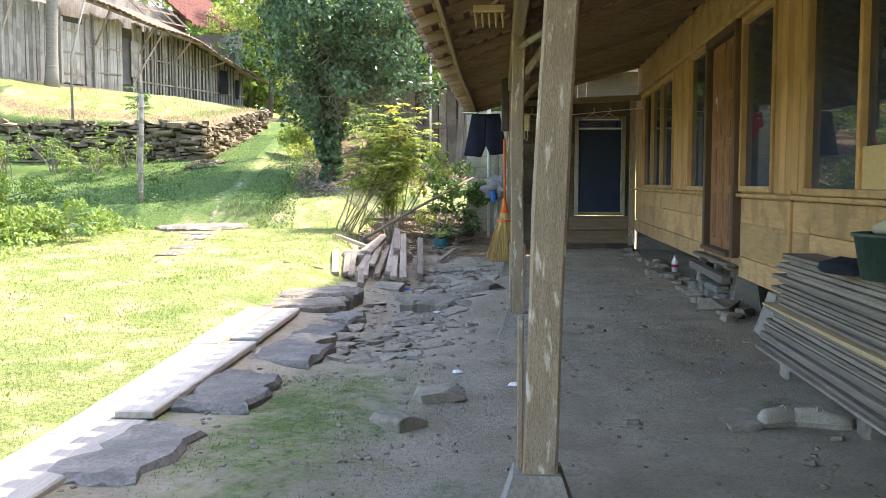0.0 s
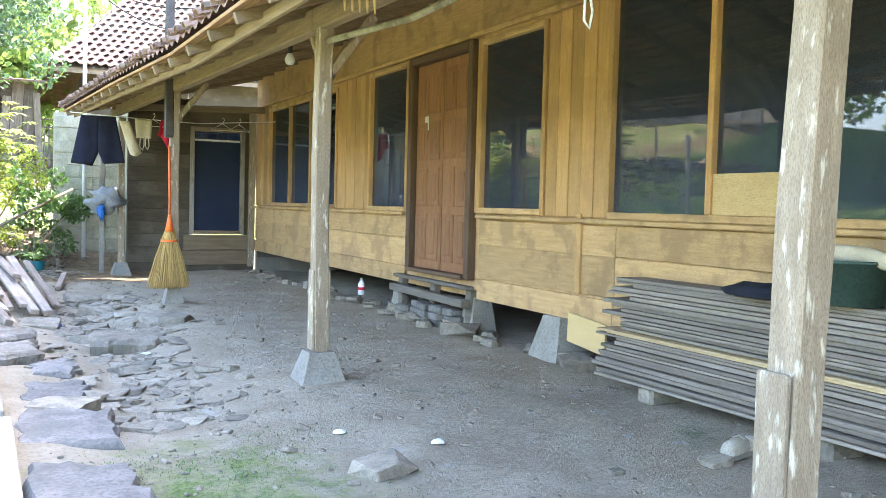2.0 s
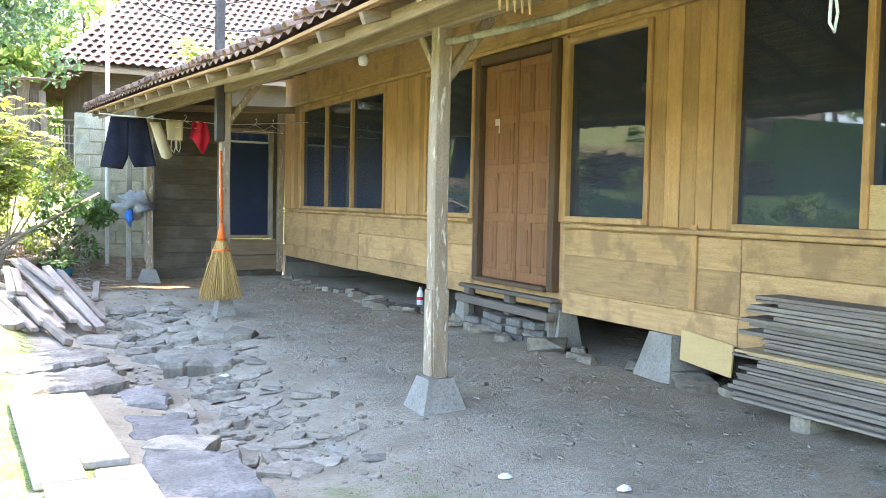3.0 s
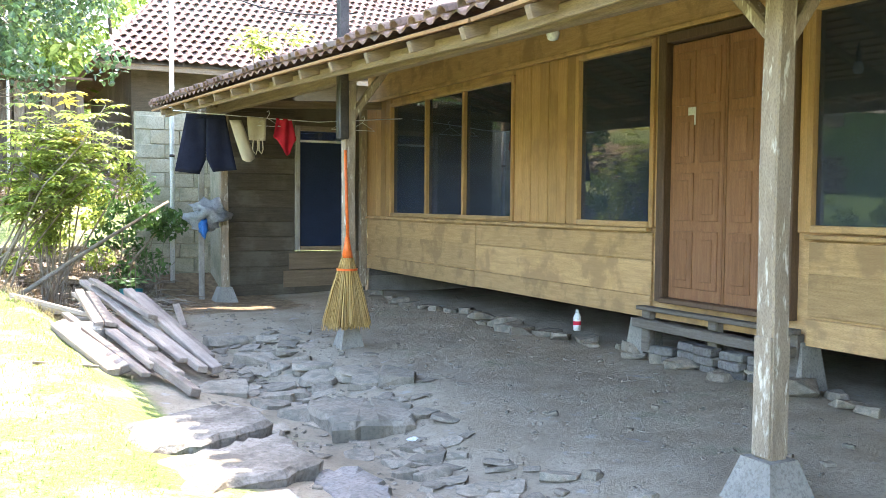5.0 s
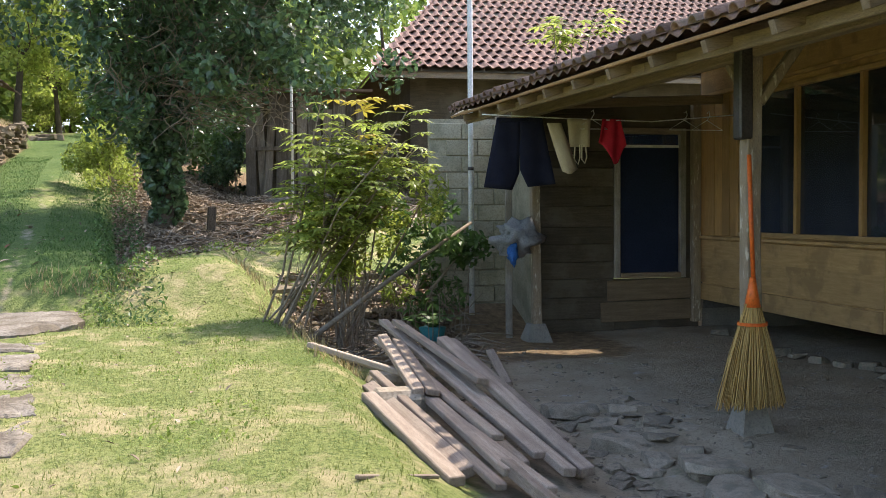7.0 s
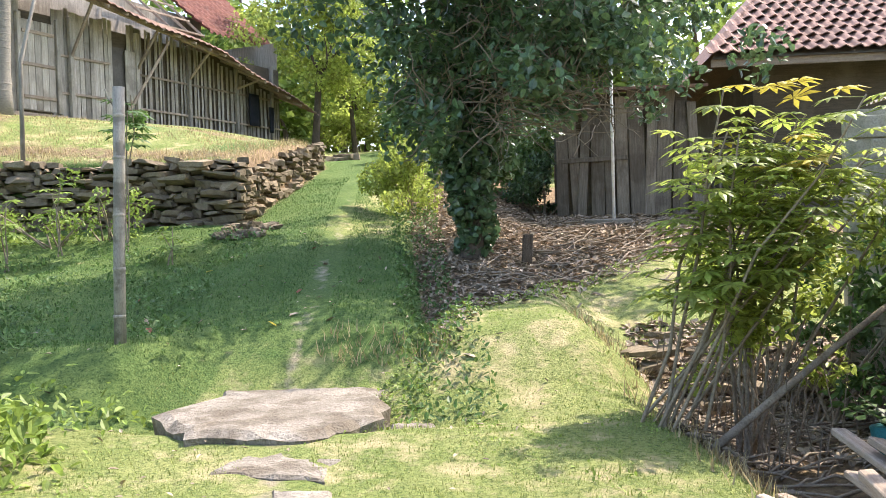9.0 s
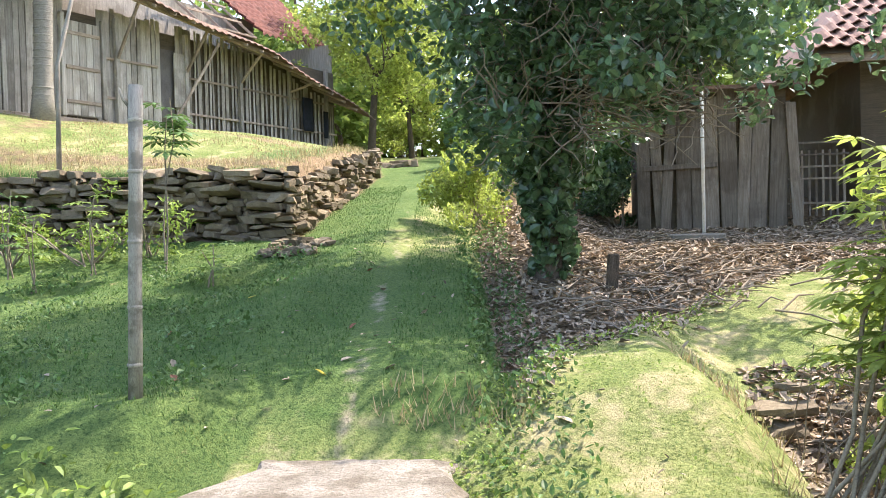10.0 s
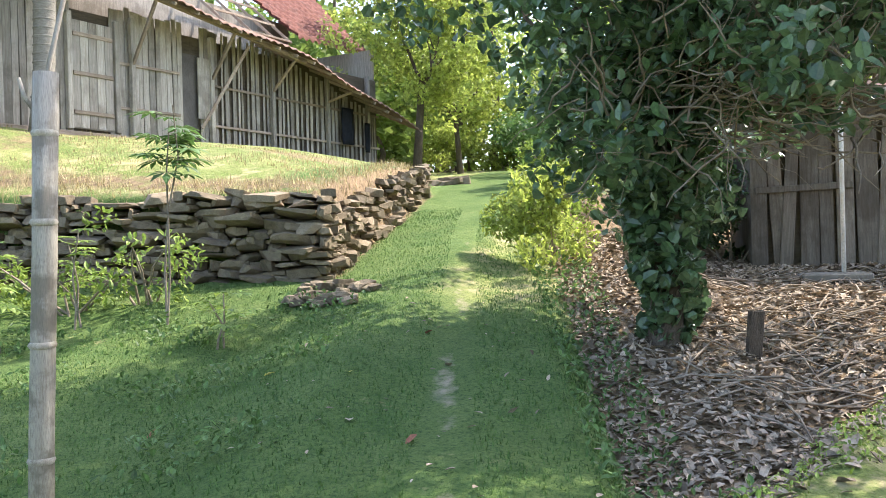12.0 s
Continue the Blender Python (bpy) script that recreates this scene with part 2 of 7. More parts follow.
def ground_mat():
    """One ground: grass, trodden earth, dry litter; the share of each comes from the sheet's own attributes."""
    m = bpy.data.materials.new("earth_and_grass")
    m.use_nodes = True
    N, L = m.node_tree.nodes, m.node_tree.links
    b = N["Principled BSDF"]
    b.inputs["Roughness"].default_value = 0.95
    b.inputs["Specular IOR Level"].default_value = 0.15
    pos = N.new("ShaderNodeNewGeometry").outputs["Position"]

    def nz(s, d=6, r=0.6):
        n = N.new("ShaderNodeTexNoise")
        n.inputs["Scale"].default_value, n.inputs["Detail"].default_value, n.inputs["Roughness"].default_value = s, d, r
        L.new(pos, n.inputs["Vector"])
        return n.outputs["Fac"]

    def rng(src, lo, hi):
        r = N.new("ShaderNodeMapRange")
        r.inputs[1].default_value, r.inputs[2].default_value = lo, hi
        L.new(src, r.inputs[0])
        return r.outputs[0]

    def mix(f, a, bb):
        x = N.new("ShaderNodeMix")
        x.data_type = "RGBA"
        for sock, val in ((0, f), (6, a), (7, bb)):
            if isinstance(val, (tuple, float)):
                x.inputs[sock].default_value = (*val, 1) if isinstance(val, tuple) else val
            else:
                L.new(val, x.inputs[sock])
        return x.outputs[2]

    def math_(op, a, bb):
        x = N.new("ShaderNodeMath")
        x.operation = op
        for i, val in enumerate((a, bb)):
            if isinstance(val, float):
                x.inputs[i].default_value = val
            else:
                L.new(val, x.inputs[i])
        return x.outputs[0]

    grass = mix(rng(nz(1.3), 0.35, 0.65), (0.18, 0.235, 0.06), (0.31, 0.325, 0.118))
    grass = mix(rng(nz(34, 6, 0.8), 0.46, 0.62), grass, (0.085, 0.125, 0.032))
    grass = mix(rng(nz(2.3, 9, 0.72), 0.50, 0.62), grass, (0.42, 0.36, 0.19))
    grass = mix(rng(nz(90, 4, 0.8), 0.58, 0.70), grass, (0.42, 0.40, 0.20))
    # greener grass whose darker colour also carries the shade on the lane
    lush_shade = N.new("ShaderNodeAttribute")
    lush_shade.attribute_name = "lush_shade"
    green = mix(rng(nz(1.7, 8, 0.7), 0.35, 0.68), (0.085, 0.145, 0.036), (0.16, 0.215, 0.065))
    green = mix(rng(nz(34, 6, 0.8), 0.46, 0.64), green, (0.035, 0.075, 0.020))
    green = mix(rng(nz(2.9, 9, 0.75), 0.62, 0.72), green, (0.30, 0.27, 0.13))
    grass = mix(rng(math_("ADD", lush_shade.outputs["Fac"], math_("MULTIPLY", math_("SUBTRACT", nz(3.0, 7, 0.7), 0.5), 0.8)), 0.3, 0.7), grass, green)
    soil = mix(rng(nz(2.2), 0.35, 0.65), (0.335, 0.272, 0.185), (0.465, 0.39, 0.28))
    soil = mix(rng(nz(45, 5, 0.7), 0.5, 0.75), soil, (0.215, 0.18, 0.135))
    soil = mix(rng(nz(1.1, 9, 0.75), 0.55, 0.68), soil, (0.19, 0.20, 0.12))
    soil = mix(rng(nz(6, 6), 0.62, 0.70), soil, (0.42, 0.38, 0.32))
    litter = mix(rng(nz(9, 7, 0.75), 0.35, 0.65), (0.13, 0.09, 0.055), (0.33, 0.24, 0.14))
    a1 = N.new("ShaderNodeAttribute")
    a1.attribute_name = "soil"
    a2 = N.new("ShaderNodeAttribute")
    a2.attribute_name = "litter"
    edge = nz(5, 7, 0.7)

    def share(attr):
        return rng(math_("ADD", attr.outputs["Fac"], math_("MULTIPLY", math_("SUBTRACT", edge, 0.5), 0.9)), 0.38, 0.62)

    col = mix(share(a1), grass, soil)
    col = mix(share(a2), col, litter)
    L.new(col, b.inputs["Base Color"])
    bp = N.new("ShaderNodeBump")
    bp.inputs["Strength"].default_value, bp.inputs["Distance"].default_value = 0.9, 0.045
    L.new(math_("ADD", nz(9, 8, 0.7), math_("MULTIPLY", nz(60, 5, 0.75), 0.6)), bp.inputs["Height"])
    L.new(bp.outputs[0], b.inputs["Normal"])
    return m


GROUND = ground_mat()

# ---- geometry helpers ----
rnd = random.Random(7)
Z = Vector((0, 0, 1))


class Geo:
    """Vertices and faces of one mesh."""

    def __init__(self):
        self.v, self.f, self.smooth = [], [], []

    def add(self, verts, faces, smooth=False):
        n = len(self.v)
        self.v += [tuple(p) for p in verts]
        self.f += [tuple(i + n for i in face) for face in faces]
        self.smooth += [smooth] * len(faces)
        return self

    def box(self, c, s, m=None, ch=0.0):
        """A box of size s round c, with chamfered edges."""
        hx, hy, hz = s[0] / 2, s[1] / 2, s[2] / 2
        ch = min(ch, hx * 0.45, hy * 0.45, hz * 0.45)
        verts, faces = [], []
        if ch <= 0:
            verts = [(x * hx, y * hy, z * hz) for x in (-1, 1) for y in (-1, 1) for z in (-1, 1)]
            faces = [(0, 1, 3, 2), (4, 6, 7, 5), (0, 4, 5, 1), (2, 3, 7, 6), (0, 2, 6, 4), (1, 5, 7, 3)]
        else:
            idx = {}
            for x in (-1, 1):
                for y in (-1, 1):
                    for z in (-1, 1):
                        for k in range(3):
                            h = [hx - ch, hy - ch, hz - ch]
                            h[k] += ch
                            idx[x, y, z, k] = len(verts)
                            verts.append((x * h[0], y * h[1], z * h[2]))
            for k in range(3):
                a, b = (k + 1) % 3, (k + 2) % 3
                for s1 in (-1, 1):
                    ring = []
                    for sa, sb in ((-1, -1), (1, -1), (1, 1), (-1, 1)):
                        p = [0, 0, 0]
                        p[k], p[a], p[b] = s1, sa, sb
                        ring.append(idx[(*p, k)])
                    faces.append(ring if s1 > 0 else ring[::-1])
                for sa in (-1, 1):
                    for sb in (-1, 1):
                        p, q = [0, 0, 0], [0, 0, 0]
                        p[k], q[k] = -1, 1
                        p[a] = q[a] = sa
                        p[b] = q[b] = sb
                        ring = [idx[(*p, a)], idx[(*q, a)], idx[(*q, b)], idx[(*p, b)]]
                        faces.append(ring if sa * sb < 0 else ring[::-1])
            for x in (-1, 1):
                for y in (-1, 1):
                    for z in (-1, 1):
                        ring = [idx[x, y, z, k] for k in range(3)]
                        faces.append(ring if x * y * z > 0 else ring[::-1])
        c = Vector(c)
        pts = [(m @ Vector(p) if m else Vector(p)) + c for p in verts]
        return self.add(pts, faces)

    def beam(self, a, b, w, h, up=Z, ch=0.006):
        """A timber from a to b, w wide and h deep along up."""
        a, b = Vector(a), Vector(b)
        d = b - a
        x = d.normalized()
        y = Vector(up).cross(x).normalized()
        z = x.cross(y)
        return self.box((a + b) / 2, (d.length, w, h), Matrix((x, y, z)).transposed(), ch)

    def tube(self, pts, radii, n=8, cap=True):
        pts = [Vector(p) for p in pts]
        rows = []
        base = len(self.v)
        verts, faces = [], []
        side = None
        for i, p in enumerate(pts):
            d = (pts[min(i + 1, len(pts) - 1)] - pts[max(i - 1, 0)]).normalized()
            if side is None:
                side = d.orthogonal().normalized()
            side = (side - d * side.dot(d)).normalized()
            up = d.cross(side)
            r = radii[i] if isinstance(radii, (list, tuple)) else radii
            rows.append(len(verts))
            for k in range(n):
                t = 2 * math.pi * k / n
                verts.append(p + (side * math.cos(t) + up * math.sin(t)) * r)
        for i in range(len(pts) - 1):
            for k in range(n):
                faces.append((rows[i] + k, rows[i] + (k + 1) % n, rows[i + 1] + (k + 1) % n, rows[i + 1] + k))
        if cap:
            faces.append(tuple(range(n))[::-1])
            faces.append(tuple(rows[-1] + k for k in range(n)))
        return self.add(verts, faces, True)

    def frustum(self, c, w0, w1, h, d0=None, d1=None):
        d0, d1 = d0 or w0, d1 or w1
        x, y, z = c
        v = [(x + sx * w / 2, y + sy * d / 2, zz) for w, d, zz in ((w0, d0, z), (w1, d1, z + h)) for sx, sy in ((-1, -1), (1, -1), (1, 1), (-1, 1))]
        return self.add(v, [(3, 2, 1, 0), (4, 5, 6, 7), (0, 1, 5, 4), (1, 2, 6, 5), (2, 3, 7, 6), (3, 0, 4, 7)])

    def mesh(self, name, *materials):
        me = bpy.data.meshes.new(name)
        me.from_pydata(self.v, [], self.f)
        me.polygons.foreach_set("use_smooth", self.smooth)
        for m in materials:
            me.materials.append(m)
        me.update()
        return me


def thing(name, loc=(0, 0, 0), label="", category="", group="", kind="", rz=0.0):
    ob = new(name)
    ob.empty_display_size = 0.1
    ob.matrix_basis = pose(*loc, 0, 0, rz)
    return tagged(ob, label, category, group, kind)


def part(name, geo, material, parent=None, label=""):
    ob = new(name, geo.mesh(name, material) if isinstance(geo, Geo) else geo)
    ob.parent = parent
    if label:
        ob["label"] = label
    return ob


def solid(name, geo, material, label, category="", group="", kind=""):
    """A thing or piece of the setting that is one mesh."""
    return tagged(new(name, geo.mesh(name, material)), label, category, group, kind)


def piece(name, mesh, m, parent):
    ob = new(name, mesh)
    ob.parent = parent
    ob.matrix_basis = m
    return ob


def rock_mesh(name, material, seed, flat=0.5, cuts=5):
    """An angular stone of unit width, cut by planes."""
    r = random.Random(seed)
    bm = bmesh.new()
    bmesh.ops.create_cube(bm, size=1.0)
    for _ in range(cuts):
        n = Vector((r.uniform(-1, 1), r.uniform(-1, 1), r.uniform(-0.7, 0.7))).normalized()
        out = bmesh.ops.bisect_plane(bm, geom=bm.verts[:] + bm.edges[:] + bm.faces[:], plane_co=n * r.uniform(0.4, 0.55), plane_no=n, clear_outer=True)
        bmesh.ops.holes_fill(bm, edges=[e for e in out["geom_cut"] if isinstance(e, bmesh.types.BMEdge)])
    bmesh.ops.bevel(bm, geom=bm.edges[:], offset=0.03, segments=1, affect="EDGES")
    for v in bm.verts:
        v.co.z *= flat
        v.co += Vector((r.uniform(-1, 1), r.uniform(-1, 1), r.uniform(-1, 1))) * 0.012
    bmesh.ops.recalc_face_normals(bm, faces=bm.faces[:])
    me = bpy.data.meshes.new(name)
    bm.to_mesh(me)
    bm.free()
    me.materials.append(material)
    return me


def leaf_geo(centres, sizes, rng, up_bias=0.3, aspect=0.6, droop=0.0, flat=1.0):
    """Many small folded leaves with a rounded blade, each an island of its own."""
    c = np.asarray(centres, float)
    n = len(c)
    s = np.asarray(sizes, float).reshape(-1, 1) * np.ones((n, 1))
    d = rng.normal(size=(n, 3))
    d[:, 2] = d[:, 2] * flat - droop
    d /= np.linalg.norm(d, axis=1, keepdims=True)
    up = rng.normal(size=(n, 3)) * flat + np.array([0, 0, up_bias * 3])
    side = np.cross(d, up)
    side /= np.linalg.norm(side, axis=1, keepdims=True) + 1e-9
    nor = np.cross(side, d)
    a = c - d * s * 0.5
    t = c + d * s * 0.5 - nor * s * 0.06
    m1, m2 = c - d * s * 0.28, c + d * s * 0.12
    w1, w2 = side * s * aspect * 0.44, side * s * aspect * 0.42
    v = np.stack([a, m1 - w1 + nor * s * 0.09, m2 - w2 + nor * s * 0.07, t, m2 + w2 + nor * s * 0.07, m1 + w1 + nor * s * 0.09], 1).reshape(-1, 3)
    g = Geo()
    g.v = [tuple(p) for p in v.tolist()]
    g.f = [f for i in range(0, 6 * n, 6) for f in ((i, i + 1, i + 2, i + 3), (i, i + 3, i + 4, i + 5))]
    g.smooth = [False] * len(g.f)
    return g


def clump_points(rng, clumps, count):
    """Points near the surface of uneven clumps (x, y, z, radius)."""
    cl = np.asarray(clumps, float)
    w = cl[:, 3] ** 2
    k = rng.choice(len(cl), count, p=w / w.sum())
    d = rng.normal(size=(count, 3))
    d /= np.linalg.norm(d, axis=1, keepdims=True)
    r = cl[k, 3] * (0.55 + 0.5 * rng.random(count))
    d[:, 2] *= 0.85
    return cl[k, :3] + d * r[:, None]


def sub_clumps(rng, centre, spread, count, r0, r1):
    c = np.asarray(centre) + rng.normal(size=(count, 3)) * np.asarray(spread) * 0.5
    return np.hstack([c, rng.uniform(r0, r1, (count, 1))])


# ---- the ground ----
def smooth(a, b, x):
    t = np.clip((x - a) / (b - a), 0, 1)
    return t * t * (3 - 2 * t)


LAWN_Y = [-60, 0, 3, 6, 9, 12, 13.9, 14.6, 16.3, 19, 22, 26, 30, 34, 40, 60, 120, 800]
LAWN_Z = [-0.6, -0.12, -0.06, 0.08, 0.24, 0.36, 0.46, 0.80, 0.97, 1.35, 1.8, 2.5, 3.2, 3.7, 4.3, 6.0, 8.0, 9.0]


def path_x(y):
    return np.interp(y, [8, 14, 17.5, 23, 30, 36, 46], [-2.4, -3.6, -4.15, -5.05, -5.9, -6.75, -8.4])


def spur_x(y):
    """Where the litter beside the lane gives way to the grassy spur of the yard."""
    return np.interp(y, [13.5, 15.4, 16.1, 17, 17.7, 18.2, 19.4, 20.3], [-2.8, -2.45, -1.9, -1.6, -1.2, -0.8, 0.1, 3.0])


def bank_x(y):
    """Foot of the terrace bank along the lane."""
    return -6.2 - (y - 20.9) * 0.065 - 1.6 * smooth(28.0, 31.5, y)


def ground_z(x, y):
    x, y = np.asarray(x, float), np.asarray(y, float)
    lawn = np.interp(y + 0.75 * smooth(4.2, 5.0, -x) * smooth(11, 12.5, y), LAWN_Y, LAWN_Z)
    # the yard of the porch, a little hollow along the drip line
    porch = -0.02 - 0.14 * np.exp(-((x - 0.85) / 0.5) ** 2) * smooth(3, 6, y) * (1 - smooth(9.5, 11.5, y))
    yard = np.interp(y, [14.5, 16.2, 18, 22, 30, 60], [-0.05, 0.45, 1.05, 1.55, 2.6, 5.5])
    low = np.where(y > 14.5, np.maximum(porch, yard), porch)
    edge = np.interp(y, [0, 5.5, 7, 9, 11, 13, 16, 20], [-0.1, -0.18, -0.38, -0.45, -0.5, -0.75, -1.3, -2.2])
    w = smooth(-1.0, 1.0, (x - edge) / (0.32 + 0.22 * smooth(11.5, 14, y)))
    z = lawn * (1 - w) + low * w
    # ditch beside the path, beyond the stone slab
    off = x - path_x(y)
    z = z - 0.40 * smooth(0.78, 1.10, off) * (1 - smooth(-0.40, 0.08, x - spur_x(y))) * smooth(13.2, 14.2, y) * (1 - smooth(16.5, 21, y))
    z = z + 0.06 * np.exp(-(off / 0.8) ** 2) * smooth(13.8, 15.5, y) * (1 - smooth(24, 30, y))
    z = z - 0.30 * np.exp(-((x + 3.7) / 1.6) ** 2) * np.exp(-((y - 13.3) / 0.4) ** 2)
    # ground to the left of the path, lower and rough
    z = z - 0.20 * smooth(0.7, 2.1, path_x(y) - x) * smooth(13.5, 15, y) * (1 - smooth(18.5, 20.5, y))
    # house terrace behind the dry stone wall
    ret = bank_x(y)
    front = 20.85 + 0.04 * (x + 6.6)
    inside = smooth(0.0, 0.22, ret - x) * smooth(0.0, 0.25, y - front)
    front_d = (x + 12.1) * 0.942 - (y - 25) * 0.335
    d = np.maximum(np.minimum(y - front, (ret - x) * 1.5), 0.0)
    rim = np.maximum(np.interp(y, [20.9, 22, 24, 27, 30], [2.62, 2.82, 3.12, 3.42, 3.55]), lawn + 0.3)
    terrace = rim + (4.16 - rim) * d / (d + np.maximum(front_d, 0.0) + 0.01)
    terrace = np.where(y > 33, np.maximum(terrace, lawn), terrace)
    z = z * (1 - inside) + np.maximum(z, terrace) * inside
    return z


def bumps(x, y):
    r = np.zeros_like(x)
    for k, (a, b, c, s) in enumerate(((1.9, 0.7, 0.3, 0.018), (-0.8, 2.3, 1.1, 0.016), (4.1, -3.3, 2.0, 0.009), (6.7, 7.9, 0.5, 0.006), (-11, 9, 1.7, 0.004))):
        r = r + s * np.sin(a * x + b * y + c) * np.cos(b * 0.7 * x - a * 0.9 * y + k)
    return r


def gz(x, y):
    return float(ground_z(x, y) + bumps(np.asarray(x, float), np.asarray(y, float)))


def make_ground():
    def steps(core0, core1, d, far0, far1):
        a = list(np.arange(core0, core1 + 1e-6, d))
        s, p = d, core1
        while p < far1:
            s *= 1.35
            p += s
            a.append(p)
        s, p = d, core0
        while p > far0:
            s *= 1.35
            p -= s
            a.insert(0, p)
        return np.array(a)

    xs, ys = steps(-8.0, 4.6, 0.09, -700, 700), steps(-2.5, 24, 0.10, -500, 900)
    X, Y = np.meshgrid(xs, ys)
    Zz = ground_z(X, Y) + bumps(X, Y)
    far = np.hypot(X, Y - 10)
    Zz = Zz + 26 * smooth(90, 500, far) * (0.6 + 0.4 * np.sin(X * 0.008 + 1) * np.cos(Y * 0.006))
    nx, ny = len(xs), len(ys)
    me = bpy.data.meshes.new("ground")
    idx = np.arange(nx * ny).reshape(ny, nx)
    faces = np.stack([idx[:-1, :-1], idx[:-1, 1:], idx[1:, 1:], idx[1:, :-1]], -1).reshape(-1, 4)
    me.from_pydata(np.stack([X, Y, Zz], -1).reshape(-1, 3).tolist(), [], faces.tolist())
    me.polygons.foreach_set("use_smooth", [True] * len(me.polygons))
    # bare earth under the porch and on the worn path; dry litter below the tree and in the ditch
    soil = smooth(-0.25, 0.35, X - np.interp(Y, [0, 5, 8, 10, 13], [0.0, -0.1, -0.2, -0.2, -0.2])) * (1 - smooth(15.2, 16.5, Y))
    soil -= 0.60 * np.exp(-((X - 0.85) / 0.85) ** 2) * np.exp(-((Y - 2.4) / 2.3) ** 2)
    soil -= 0.35 * np.exp(-((X - 1.3) / 0.35) ** 2) * np.exp(-((Y - 12.2) / 1.0) ** 2)
    trod = np.exp(-((X - path_x(Y) + 0.05 * np.sin(Y * 1.9)) / 0.13) ** 2) * smooth(5, 9, Y) * (1 - 0.35 * smooth(18, 22, Y)) * (0.42 + 0.12 * np.sin(Y * 2.3))
    soil = np.maximum(soil, trod)
    litter = smooth(0.85, 1.25, X - path_x(Y)) * (1 - smooth(-0.2, 0.15, X - spur_x(Y))) * smooth(13.6, 14.6, Y) * (1 - smooth(27, 30, Y))
    litter = np.maximum(litter, smooth(-1.05, -0.5, X) * (1 - smooth(2.0, 3, X)) * smooth(12.0, 13.2, Y) * (1 - smooth(15.6, 16.6, Y)))
    ret = bank_x(Y)
    litter = np.maximum(litter, 0.75 * np.exp(-((X - ret + 0.1) / 0.3) ** 2) * smooth(20, 21, Y) * (1 - smooth(30, 31, Y)))
    litter = np.maximum(litter, 0.62 * np.exp(-((Y - 21.5) / 0.45) ** 2) * (X < -6.2))
    # lusher grass and the tree's shade in one mask, thinned where the lane is sunlit
    lush_shade = smooth(13.2, 15.0, Y + 0.8 * (X < -4.3)) * (1 - 0.7 * smooth(18.6, 20, Y)) + 0.75 * smooth(4.4, 5.4, -X) * smooth(6, 8, Y)
    lush_shade = np.clip(lush_shade, 0, 1) * (1 - smooth(0.95, 1.25, X - path_x(Y)) * (Y > 12)) * (1 - 0.8 * smooth(-6.6, -7.4, X) * smooth(20.8, 21.3, Y))
    lush_shade = np.maximum(lush_shade, 0.42 * smooth(22.0, 22.8, Y) * (X < bank_x(Y) - 0.4))
    lush_shade = np.maximum(lush_shade, 0.55 * np.exp(-((X - 0.9) / 0.8) ** 2) * np.exp(-((Y - 2.6) / 2.2) ** 2))
    litter = np.maximum(litter, 0.55 * smooth(0.5, 1.5, np.sin(X * 1.3 + Y) + np.sin(Y * 1.9 - X * 0.7)) * smooth(21.2, 21.8, Y) * (X < bank_x(Y) - 0.2) * (Y < 34))
    for key, val in (("soil", soil), ("litter", litter), ("lush_shade", lush_shade)):
        at = me.attributes.new(key, "FLOAT", "POINT")
        at.data.foreach_set("value", val.reshape(-1).astype(np.float32))
    me.materials.append(GROUND)
    tagged(new("ground", me), "sloping village ground of mown grass, trodden earth and dry leaf litter", "ground", kind="structure")


make_ground()

# ---- the wooden house with the porch ----
XF, WALL_TOP, WALL_LOW, SILL = 3.90, 3.16, 0.31, 1.063
Y0, Y1 = -4.0, 14.41
# openings in the front: y from, y to, z from, z to
OPEN = [(10.37, 13.57, 1.075, 2.60), (8.15, 9.27, 1.065, 2.64), (6.66, 8.07, 0.46, 2.64), (5.48, 6.58, 1.075, 2.62), (1.35, 4.67, 1.065, 2.66)]


def eave(y):
    return Vector((1.36 - 0.032 * y, y, float(np.interp(y, [-4, 3.5, 6.4, 8, 10, 14.7], [2.10, 2.20, 2.165, 2.215, 2.28, 2.39]))))


def roof_z(x, y, lift=0.0):
    e = eave(y)
    return e.z + (x - e.x) * (3.16 - e.z) / (XF - e.x) + lift


